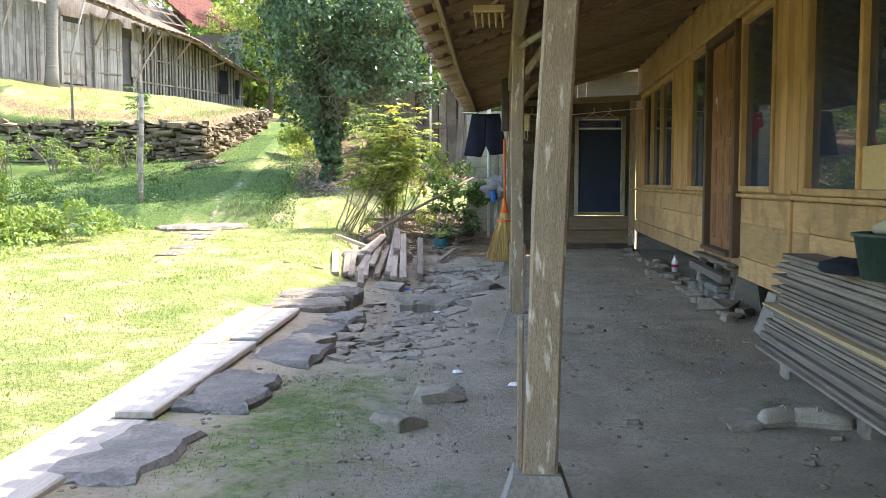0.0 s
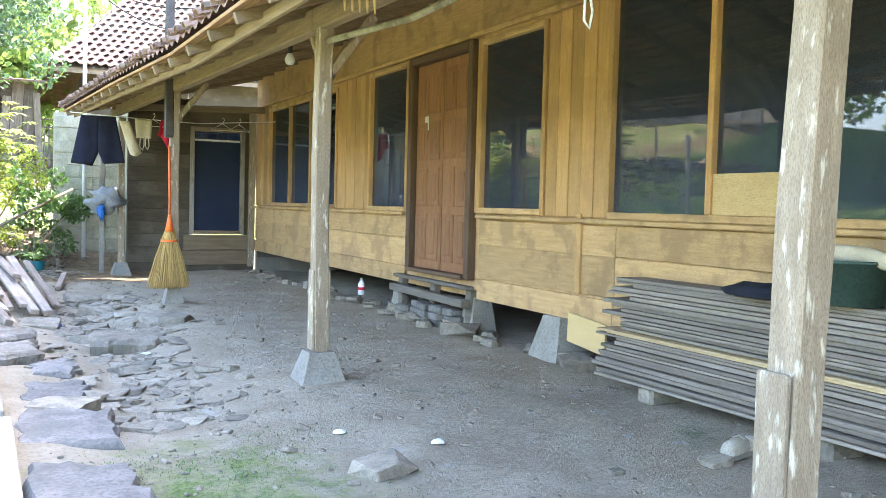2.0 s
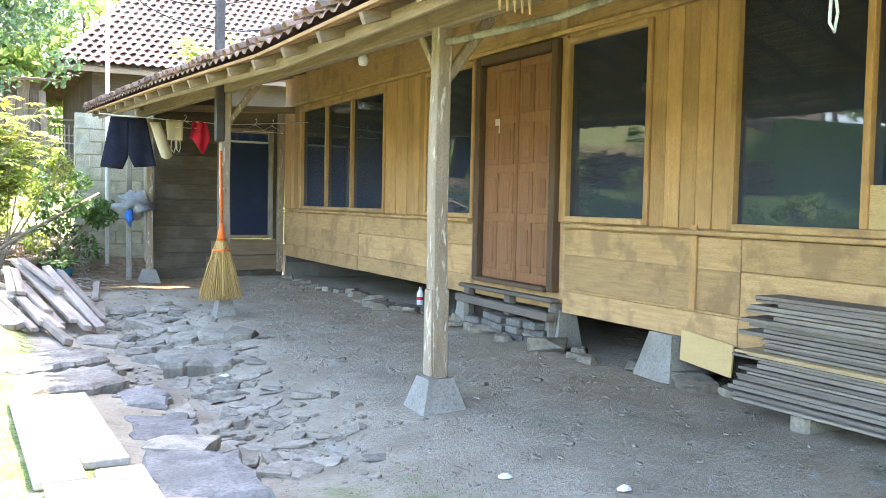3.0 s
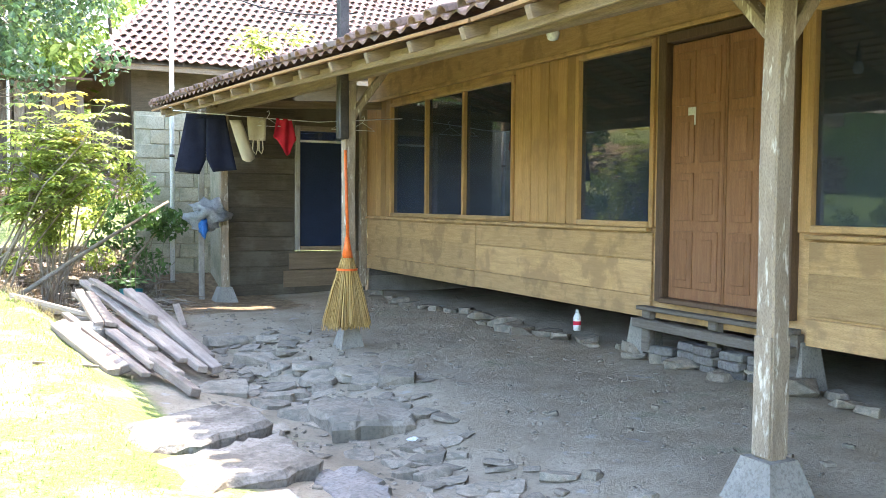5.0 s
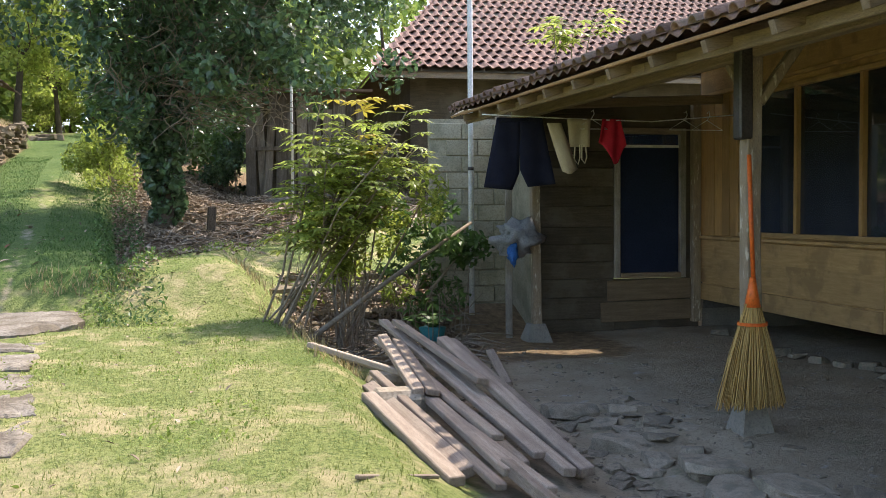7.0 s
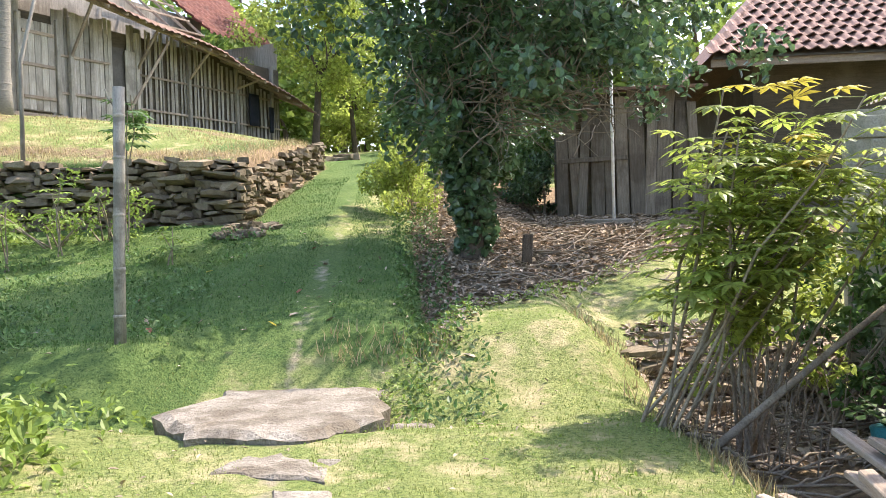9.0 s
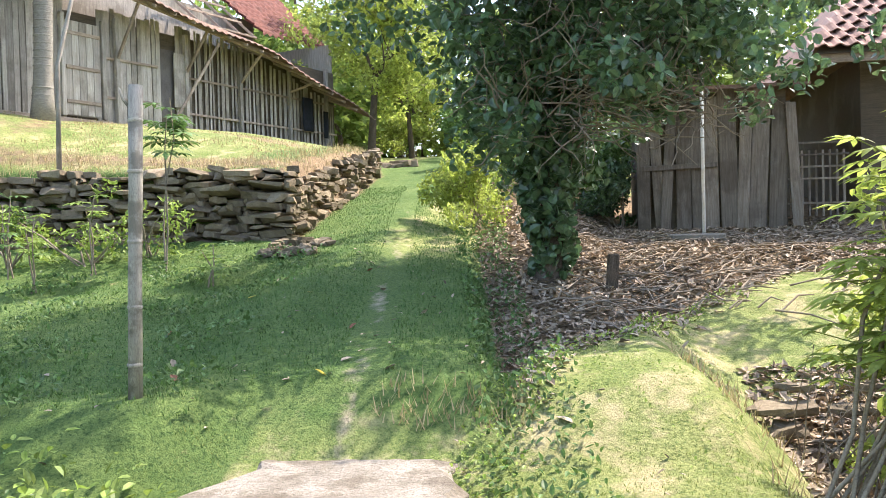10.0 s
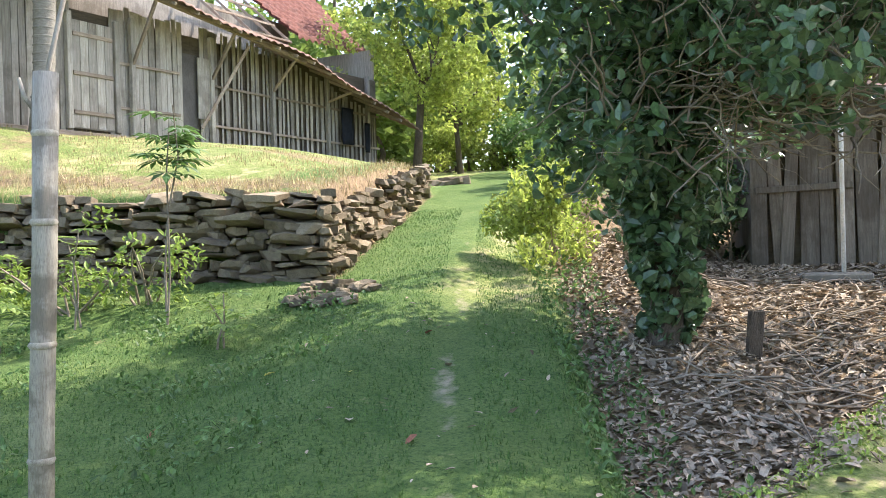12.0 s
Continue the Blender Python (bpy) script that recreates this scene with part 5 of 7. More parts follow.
def flagstone(name, poly, z, th, label, material=None, group="flagstones", category="stone"):
    """A flat slab with a rough broken rim, resting on the ground."""
    r = random.Random(len(poly) * 13 + int(abs(poly[0][0] * 100)))
    c = Vector((sum(p[0] for p in poly) / len(poly), sum(p[1] for p in poly) / len(poly)))
    rim = []
    for (ax, ay), (bx, by) in zip(poly, poly[1:] + poly[:1]):
        for k in range(6):
            t = k / 6
            j = 0.06 * min(1.0, math.hypot(bx - ax, by - ay))
            rim.append((ax + (bx - ax) * t + r.uniform(-j, j) - c.x, ay + (by - ay) * t + r.uniform(-j, j) - c.y))
    n = len(rim)
    g = Geo()
    inner = [(x * 0.91, y * 0.91, th + r.uniform(-0.016, 0.006)) for x, y in rim]
    core = [(x * 0.5, y * 0.5, th + r.uniform(-0.003, 0.003)) for x, y in rim]
    top = [(x, y, th - min(0.035, th * 0.35) + r.uniform(-0.02, 0.012) * min(1, th * 6)) for x, y in rim]
    low = [(x * 0.93, y * 0.93, -0.2) for x, y in rim]
    g.add(low + top + inner + core + [(0, 0, th)], [(k * n + i, k * n + (i + 1) % n, (k + 1) * n + (i + 1) % n, (k + 1) * n + i) for k in range(3) for i in range(n)] + [(3 * n + i, 3 * n + (i + 1) % n, 4 * n) for i in range(n)])
    ob = solid(name, g, material or SLATE, label, category, group)
    ob.location = (c.x, c.y, z - th)
    return ob


def porch_things():
    # broom
    b = thing("broom", (1.70, 9.50, gz(1.7, 9.5)), "straw broom with an orange handle hung against a post", "broom")
    part("handle", Geo().tube([(0.005, 0, 0.95), (0.0, 0.02, 1.3), (-0.005, 0.04, 1.72)], 0.014, 8), ORANGE, b, "orange plastic handle")
    part("collar", Geo().tube([(0, 0, 0.80), (0, 0, 0.88), (0, 0, 0.98)], [0.05, 0.034, 0.017], 10), ORANGE, b, "orange plastic collar")
    g = Geo()
    r = random.Random(2)
    for i in range(560):
        a, q = r.uniform(0, 6.28), math.sqrt(r.random())
        x0, y0 = 0.045 * q * math.cos(a), 0.03 * q * math.sin(a)
        x1, y1 = 0.225 * q * math.cos(a) + r.uniform(-0.02, 0.02), 0.085 * q * math.sin(a)
        g.tube([(x0, y0, 0.82), (x0 * 0.45 + x1 * 0.55, y0 * 0.45 + y1 * 0.55, 0.52), (x1, y1, 0.22 + r.uniform(-0.045, 0.04))], 0.0035, 3, False)
    part("bristles", g, BROOM_STRAW, b, "spread yellow straw bristles")
    part("binding", Geo().tube([(0, 0, 0.69), (0, 0, 0.71)], [0.092, 0.092], 12, False), ORANGE, b)
    # dark hollow post standing on the eave
    solid("dark_pipe", Geo().box((1.70, 9.62, 2.55), (0.09, 0.09, 1.5), None, 0.01), METAL_DARK, "dark square pipe fixed to the porch post", "pipe")
    # stack of slats
    st = thing("slat_stack", (3.5, 2.0, gz(3.5, 2.0)), "tall stack of long weathered wooden slats against the house", "timber stack")
    r = random.Random(4)
    for z in (0.03,):
        for y in (-1.6, 0.4, 1.7):
            part("bearer", Geo().box((0.17, y, 0.045), (0.30, 0.14, 0.12), None, 0.02), STONE, st, "stone block under the slats")
    z = 0.11
    k = 0
    while z < 0.72:
        th = r.uniform(0.014, 0.026)
        t = (z - 0.11) / 0.6
        xf = 0.0 + 0.14 * t + r.uniform(-0.018, 0.018)
        y1 = 2.17 - 0.10 * t + r.uniform(-0.12, 0.12)
        y0 = -3.4 + r.uniform(-0.1, 0.1)
        pale = 11 <= k <= 12
        ob = part("slat", Geo().box((0, 0, 0), (0.36 - xf, y1 - y0, th), None, 0.003), SLAT_PALE if pale else SLAT, st, "freshly cut pale slat" if pale else "")
        ob.matrix_basis = pose((0.36 + xf) / 2 - (0.02 if pale else 0), (y0 + y1) / 2, z + th / 2, r.uniform(-0.15, 0.15), r.uniform(-1, 1), r.uniform(-0.4, 0.4))
        z += th + r.uniform(0.0, 0.006)
        k += 1
    top = gz(3.5, 2) + 0.735
    # bucket with a white bundle, black cloth beside it
    bk = thing("bucket", (3.68, 2.42, top), "dark green plastic bucket on the slat stack", "bucket")
    g = Geo()
    n = 20
    prof = [(0.0, 0.012), (0.165, 0.012), (0.165, 0.0), (0.17, 0.0), (0.205, 0.20), (0.218, 0.20), (0.218, 0.215), (0.198, 0.215), (0.163, 0.02)]
    v = [(q * math.cos(6.2832 * i / n), q * math.sin(6.2832 * i / n), zz) for q, zz in prof[1:] for i in range(n)]
    m = len(prof) - 1
    g.add(v, [(a * n + i, a * n + (i + 1) % n, (a + 1) * n + (i + 1) % n, (a + 1) * n + i) for a in range(m - 1) for i in range(n)] + [tuple(range(n))], True)
    part("body", g, GREEN_PLASTIC, bk)
    g = Geo()
    g.tube([(-0.02, 0.19, 0.225), (0.0, 0.05, 0.245), (0.02, -0.12, 0.235), (0.0, -0.26, 0.21), (0.0, -0.30, 0.15)], [0.03, 0.045, 0.045, 0.04, 0.025], 9)
    ob = solid("rolled_cloth", g, CREAM_CLOTH, "rolled cream cloth lying across the bucket", "cloth")
    ob.location = (3.66, 2.42, top)
    lumpy("black_cloth", (3.63, 2.88, top), (0.16, 0.26, 0.06), BLACK_CLOTH, "crumpled black cloth on the slat stack", "cloth", 5)
    lumpy("dark_cloth", (3.66, 1.75, top), (0.16, 0.35, 0.05), NAVY_CLOTH, "folded dark cloth on the slat stack", "cloth", 6)
    solid("short_board", Geo().box((3.84, 1.96, top + 0.09), (0.03, 0.05, 0.19), None, 0.005), TEAK_Z, "short upright board end leaning on the wall", "board").location.z = 0
    # worn shoes
    sh = shoe((3.24, 2.62, gz(3.24, 2.62)), 20)
    copy_thing(sh, pose(3.40, 2.60, gz(3.40, 2.60), 0, 0, -12))
    # step rails below the door
    sp = thing("door_step", (3.80, 7.4, gz(3.8, 7.4)), "slatted wooden step below the double door", "step")
    for x, z, h, tilt in ((0.04, 0.40, 0.035, 0.0), (0.0, 0.27, 0.075, 0.6)):
        part("tread", Geo().box((0, 0, 0), (0.09, 1.66, h), None, 0.008), SLAT, sp).matrix_basis = pose(x, 0, z, tilt)
    for y in (-0.76, 0.0, 0.78):
        part("support", Geo().box((0.10, y, 0.2), (0.08, 0.10, 0.36), None, 0.01), SLAT, sp)
    rs = random.Random(12)
    for k in range(14):
        part("step_stone", Geo().box((0, 0, 0), (0.13, rs.uniform(0.16, 0.26), 0.065), None, 0.012), DARK_STONE, sp).matrix_basis = pose(0.02 + rs.uniform(-0.05, 0.05), -0.55 + 0.24 * (k % 5) + rs.uniform(-0.03, 0.03), 0.025 + 0.066 * (k // 5), 0, rs.uniform(-3, 3), rs.uniform(-12, 12))
    # footings below the wall
    for x, y, w0, w1, h in ((3.98, 5.25, 0.42, 0.24, 0.36), (3.98, 6.66, 0.26, 0.17, 0.34), (3.98, 8.32, 0.24, 0.17, 0.33), (4.0, 2.6, 0.4, 0.24, 0.35), (4.0, 0.3, 0.4, 0.24, 0.35)):
        solid("footing", Geo().frustum((x, y, gz(x, y) - 0.02), w0, w1, h), CONCRETE, "tapered concrete footing below the house wall", "footing", "house footings")
    solid("door_slat", Geo().beam((3.82, 4.5, 0.22), (3.88, 5.05, 0.25), 0.02, 0.22, Z, 0.01), TEAK_PLY, "pale board propped at the foot of the wall", "board")
    bt = thing("bottle", (3.72, 8.95, gz(3.72, 8.95) + 0.12), "small white plastic bottle with a red label on a stone", "bottle")
    part("body", Geo().tube([(0, 0, 0), (0, 0, 0.12), (0, 0, 0.155), (0, 0, 0.16)], [0.036, 0.036, 0.02, 0.015], 12), WHITE_PLASTIC, bt)
    part("label", Geo().tube([(0, 0, 0.05), (0, 0, 0.085)], [0.0368, 0.0368], 12, False), RED_CLOTH, bt, "red printed label")
    part("cap", Geo().tube([(0, 0, 0.158), (0, 0, 0.19)], [0.017, 0.015], 10), WHITE_PLASTIC, bt)
    # hanging fittings under the roof
    lp = thing("hanging_socket", (2.13, 2.42, 1.90), "white electric socket hanging on a looped cord", "socket")
    part("body", Geo().box((0, 0, 0.13), (0.06, 0.035, 0.12), None, 0.01), WHITE_PLASTIC, lp)
    part("cord", Geo().tube([(0.01, 0, 0.08), (0.025, 0, 0.02), (0.01, 0, -0.05), (-0.015, 0, -0.02), (-0.012, 0, 0.08)], 0.006, 6), WHITE_PLASTIC, lp)
    part("lead", Geo().tube([(0, 0, 0.18), (0.0, 0, 0.4), (0.0, 0, roof_z(2.13, 2.42) - 1.90)], 0.005, 6), WHITE_PLASTIC, lp)
    bl = thing("light_bulb", (2.40, 7.45, 2.42), "unlit white bulb in a holder under the porch roof", "bulb")
    part("glass", Geo().tube([(0, 0, -0.05), (0, 0, -0.04), (0, 0, 0.0), (0, 0, 0.04), (0, 0, 0.06)], [0.012, 0.035, 0.048, 0.03, 0.018], 12), WHITE_PLASTIC, bl)
    part("holder", Geo().tube([(0, 0, 0.055), (0, 0, 0.12), (0, 0, roof_z(2.4, 7.45) - 2.42)], [0.022, 0.022, 0.004], 10), RUBBER, bl)
    rk = thing("wooden_rake", (1.72, 3.9, 2.13), "small wooden rake head tucked under the roof", "rake")
    part("head", Geo().box((0, 0, 0.12), (0.20, 0.03, 0.05), None, 0.008), SLAT_PALE, rk)
    for i in range(5):
        part("tine", Geo().tube([(-0.085 + 0.042 * i, 0, 0.10), (-0.08 + 0.042 * i, 0.0, 0.0)], [0.011, 0.005], 6), SLAT_PALE, rk)
    part("shaft", Geo().tube([(0, 0, 0.12), (0.2, 0.0, roof_z(1.92, 3.9) - 2.13)], 0.012, 6), SLAT_PALE, rk)
    solid("bamboo_rail", Geo().tube([(1.90, 5.0, 2.16), (2.15, 4.2, 2.20), (2.35, 2.6, 2.34), (2.4, 1.2, 2.42)], 0.022, 8), BAMBOO, "bent pale pole tied under the porch roof", "pole")


def lumpy(name, loc, size, material, label, category, seed, group="", floor=0.15, rough=0.30):
    """A crumpled heap: a low bumpy dome."""
    r = random.Random(seed)
    bm = bmesh.new()
    bmesh.ops.create_icosphere(bm, subdivisions=3, radius=1.0)
    for v in bm.verts:
        k = 1 + rough * noise.noise(v.co * 2.2 + Vector((seed, 0, 0))) + 0.55 * rough * noise.noise(v.co * 5.5 + Vector((0, seed, 0)))
        v.co = Vector((v.co.x * size[0] * k, v.co.y * size[1] * k, max(-floor, v.co.z) * size[2] * k))
    me = bpy.data.meshes.new(name)
    bm.to_mesh(me)
    bm.free()
    me.polygons.foreach_set("use_smooth", [True] * len(me.polygons))
    me.materials.append(material)
    ob = tagged(new(name, me), label, category, group)
    ob.location = loc
    return ob


def shoe(loc, rz):
    s = thing("shoe", loc, "worn cream canvas shoe lying on the bare earth", "shoe", "pair of shoes", rz=rz)
    n = 14
    prof = ((-0.14, 0.034, 0.045), (-0.12, 0.040, 0.065), (-0.05, 0.042, 0.072), (0.02, 0.044, 0.066), (0.09, 0.048, 0.045), (0.135, 0.04, 0.042), (0.155, 0.015, 0.03))
    v = []
    for x, w, h in prof:
        for i in range(n):
            a = math.pi * i / (n - 1)
            v.append((x, math.cos(a) * w, 0.018 + abs(math.sin(a)) ** 0.7 * h))
    m = len(prof)
    f = [(a * n + i, a * n + i + 1, (a + 1) * n + i + 1, (a + 1) * n + i) for a in range(m - 1) for i in range(n - 1)]
    f += [tuple(range(n))[::-1], tuple((m - 1) * n + i for i in range(n))]
    part("upper", Geo().add(v, f, True), CANVAS, s)
    sole = [(x * 1.04, y * w * 1.12, z) for z in (0.0, 0.02) for x, w in [(p[0], p[1]) for p in prof] for y in (-1, 1)]
    k = 2 * m
    f = []
    for a in range(m - 1):
        f += [(k + 2 * a, k + 2 * a + 2, k + 2 * a + 3, k + 2 * a + 1), (2 * a, 2 * a + 1, 2 * a + 3, 2 * a + 2), (2 * a, 2 * a + 2, k + 2 * a + 2, k + 2 * a), (2 * a + 1, k + 2 * a + 1, k + 2 * a + 3, 2 * a + 3)]
    f += [(0, k, k + 1, 1), (k - 2, k - 1, 2 * k - 1, 2 * k - 2)]
    part("sole", Geo().add(sole, f), CONCRETE, s, "grey rubber sole")
    for k in range(4):
        part("lace", Geo().tube([(-0.02 + 0.025 * k, -0.028, 0.083 - 0.008 * k), (-0.015 + 0.025 * k, 0, 0.097 - 0.009 * k), (-0.02 + 0.025 * k, 0.028, 0.083 - 0.008 * k)], 0.004, 5), CANVAS, s)
    return s


porch_things()


# ---- washing line ----
def cloth_sheet(pts_top, pts_bot, rows=8, wave=0.015, seed=0):
    r = random.Random(seed)
    n = len(pts_top)
    v = []
    for k in range(rows + 1):
        t = k / rows
        for i in range(n):
            a, b = Vector(pts_top[i]), Vector(pts_bot[i])
            p = a.lerp(b, t)
            p.y += wave * math.sin(i * 1.3 + t * 2 + seed) * (0.4 + t)
            v.append(p)
    f = [(k * n + i, k * n + i + 1, (k + 1) * n + i + 1, (k + 1) * n + i) for k in range(rows) for i in range(n - 1)]
    return Geo().add(v, f, True)


def garment(name, geo, material, label, category):
    ob = solid(name, geo, material, label, category, "washing on the line")
    md = ob.modifiers.new("thick", "SOLIDIFY")
    md.thickness = 0.008
    return ob


def washing():
    y, z = 13.1, 2.28
    solid("clothes_line", Geo().tube([(0.93, y, 2.31), (1.8, y, z), (2.7, y, z - 0.02), (3.86, y, 2.36)], 0.006, 6), WHITE_PLASTIC, "thin pale washing line under the eave", "rope")
    sh = thing("shorts", (1.31, y, z), "navy shorts hanging on the washing line", "shorts", "washing on the line")
    for s in (-1, 1):
        v, rows, n = [], 12, 8
        for k in range(rows + 1):
            t = k / rows
            zz = -0.66 * t - (0.03 * t if s < 0 else 0)
            inner = 0.0 if t < 0.76 else 0.075 * (t - 0.76) / 0.24
            outer = 0.23 + 0.13 * t
            for i in range(n):
                q = i / (n - 1)
                v.append((s * (inner + (outer - inner) * q), 0.014 * math.sin(q * 7 + t * 3 + s) * (0.3 + t), zz + (0.03 * t * (q - 0.5))))
        leg = part("leg", Geo().add(v, [(k * n + i, k * n + i + 1, (k + 1) * n + i + 1, (k + 1) * n + i) for k in range(rows) for i in range(n - 1)], True), NAVY_CLOTH, sh)
        md = leg.modifiers.new("thick", "SOLIDIFY")
        md.thickness = 0.008
    part("waistband", Geo().box((0, -0.002, -0.018), (0.46, 0.02, 0.04), None, 0.006), NAVY_CLOTH, sh)
    garment("cream_vest", cloth_sheet([(1.58 + 0.035 * i, y - 0.03, z - 0.05) for i in range(5)], [(1.74 + 0.04 * i, y - 0.03, 1.76 - 0.03 * math.sin(i)) for i in range(5)], 8, 0.02, 1), CREAM_CLOTH, "cream vest hanging beside the shorts", "vest")
    camisole = garment("camisole", cloth_sheet([(1.80 + 0.04 * i, y, z) for i in range(7)], [(1.82 + 0.034 * i, y, 2.0) for i in range(7)], 6, 0.012, 2), CREAM_CLOTH, "small cream camisole hanging on the line", "camisole")
    g = Geo().tube([(1.88, y, 2.02), (1.87, y, 1.88), (1.91, y, 1.83), (1.93, y, 1.9), (1.93, y, 2.02)], 0.008, 5, False)
    g.tube([(1.95, y, 2.02), (1.95, y, 1.88), (1.98, y, 1.84), (2.0, y, 1.9), (1.99, y, 2.02)], 0.008, 5, False)
    part("shoulder_strap", g, CREAM_CLOTH, camisole)
    garment("red_shirt", cloth_sheet([(2.16 + 0.022 * i, y, z) for i in range(10)], [(2.12 + 0.032 * i, y, (2.05, 2.04, 2.02, 1.95, 1.88, 1.84, 1.83, 1.85, 1.98, 2.02)[i]) for i in range(10)], 7, 0.03, 4), RED_CLOTH, "small red cloth hanging on the line", "cloth")
    for i, x in enumerate((2.05, 3.05, 3.3)):
        hg = solid("clothes_hanger", Geo().tube([(x, y, z + 0.07), (x + 0.02, y, z + 0.09), (x + 0.03, y, z + 0.05), (x, y, z), (x - 0.17, y, z - 0.10), (x + 0.17, y, z - 0.10), (x, y, z)], 0.005, 5, False), WHITE_PLASTIC, "empty white wire clothes hanger on the line", "hanger", "clothes hangers")
    # plastic bag bundle tied to the post and boards beside it
    lumpy("plastic_bag", (1.50, 13.80, 1.10), (0.22, 0.14, 0.16), CLEAR_BAG, "grey crumpled plastic bags tied to the post", "bag", 9, floor=1.0, rough=0.85)
    lumpy("blue_rag", (1.42, 13.74, 0.93), (0.05, 0.04, 0.12), BLUE_PLASTIC, "blue rag hanging below the plastic bags", "rag", 12, floor=1.0, rough=0.7)
    solid("upright_board", Geo().box((1.46, 14.05, 0.95), (0.075, 0.03, 2.1), None, 0.006), GREY_WOOD_Z, "pale upright board beside the porch post", "board")
    pl = thing("white_pole", (1.285, 15.06, gz(1.285, 15.06)), "tall white metal pole at the corner of the porch", "pole")
    part("shaft", Geo().tube([(0, 0, -0.05), (0, 0, 2.5), (0, 0, 5.2)], 0.032, 12), WHITE_PAINT, pl)
    part("clamp", Geo().tube([(0, 0, 1.72), (0, 0, 1.76)], 0.036, 12), METAL_DARK, pl)
    for k, (a, m, b) in enumerate((((1.285, 15.06, 4.6), (2.0, 14.0, 3.55), (2.9, 12.4, 3.5)), ((1.0, 16, 5.2), (2.4, 14.4, 3.3), (4.6, 13.5, 5.0)))):
        pts = [Vector(a).lerp(Vector(m), t).lerp(Vector(m).lerp(Vector(b), t), t) for t in [i / 12 for i in range(13)]]
        solid("overhead_cable", Geo().tube(pts, 0.010, 5, False), RUBBER, "slack dark cable above the porch roof", "cable", "overhead cables")
    cs = thing("corrugated_sheet", (1.75, 15.75, 2.62), "grey corrugated sheet beside the end of the roof", "roofing sheet")
    v, n = [], 25
    for k in (0, 1):
        for i in range(n):
            v.append((-0.4 + 0.9 * k, -0.1 + 0.03 * i - 0.2 * k, 0.02 + 0.28 * k + 0.015 * math.sin(i * 1.6)))
    part("sheet", Geo().add(v, [(i, i + 1, n + i + 1, n + i) for i in range(n - 1)], True), CONCRETE, cs)
    part("prop", Geo().tube([(0.1, 0.2, -2.6), (0.1, 0.2, 0.15)], 0.03, 6), GREY_WOOD_Z, cs)


washing()


# ---- plank pile, flags and rubble at the edge of the lawn ----
def plank_pile():
    p = thing("plank_pile", (0.0, 9.8, gz(0.0, 9.8)), "loose pile of weathered planks at the edge of the lawn", "plank pile")
    r = random.Random(6)
    base = Vector((0.0, 9.8, gz(0.0, 9.8)))
    # near end, far end: x, y, z in the world
    rows = ((-0.30, 8.75, 0.07, -0.57, 10.07, 0.24), (-0.10, 8.68, 0.05, -0.44, 10.83, 0.25), (-0.23, 10.20, 0.22, -0.22, 11.95, 0.34), (-0.14, 10.16, 0.22, -0.15, 11.6, 0.35), (-0.02, 8.78, 0.09, -0.18, 10.6, 0.19),
            (0.27, 9.22, 0.04, -0.11, 12.7, 0.38), (0.22, 10.3, 0.25, -0.05, 12.3, 0.42), (0.48, 9.05, -0.02, 0.17, 11.4, 0.38), (0.10, 8.52, 0.06, -0.18, 10.4, 0.17), (0.70, 11.4, 0.0, 0.84, 12.5, 0.10),
            (-0.20, 11.0, 0.20, -0.85, 11.45, 0.22), (-0.15, 11.25, 0.14, -0.62, 12.0, 0.16), (0.12, 8.12, 0.01, -0.02, 8.9, 0.10), (0.36, 9.0, 0.0, 0.06, 11.5, 0.27), (-0.20, 8.95, 0.05, -0.50, 10.6, 0.18), (0.14, 9.1, 0.02, -0.08, 11.6, 0.20),
            (0.60, 9.8, -0.04, 0.36, 11.9, 0.30), (0.05, 9.3, 0.13, -0.24, 12.1, 0.30))
    for ax, ay, az, bx, by, bz in rows:
        w, h = r.uniform(0.055, 0.10), r.uniform(0.035, 0.06)
        a, b = Vector((ax, ay, max(az, gz(ax, ay) + 0.03))) - base, Vector((bx, by, max(bz, gz(bx, by) + 0.04))) - base
        d = b - a
        x = d.normalized()
        y = Vector((r.uniform(-0.35, 0.35), 0, 1)).cross(x).normalized()
        zz = x.cross(y)
        ob = part("plank", Geo().box((0, 0, 0), (d.length, w, h), None, 0.006), GREY_WOOD_X, p)
        ob.matrix_basis = Matrix.Translation((a + b) / 2) @ Matrix((x, y, zz)).transposed().to_4x4()
    for x, y in ((-0.25, 11.3), (0.1, 11.5), (-0.35, 10.3)):
        part("prop_stone", Geo().box((x, y - 9.8, gz(x, y) - base.z + 0.05), (0.36, 0.26, 0.24), None, 0.05), STONE, p, "stone carrying the planks")


plank_pile()
ROCKS = [rock_mesh("rock_%s" % "abcdefgh"[i], STONE, 60 + i, 0.42 if i % 2 else 0.26) for i in range(8)]
FLATS = [rock_mesh("flat_%s" % "abcdef"[i], STONE, 80 + i, 0.11, 8) for i in range(6)]


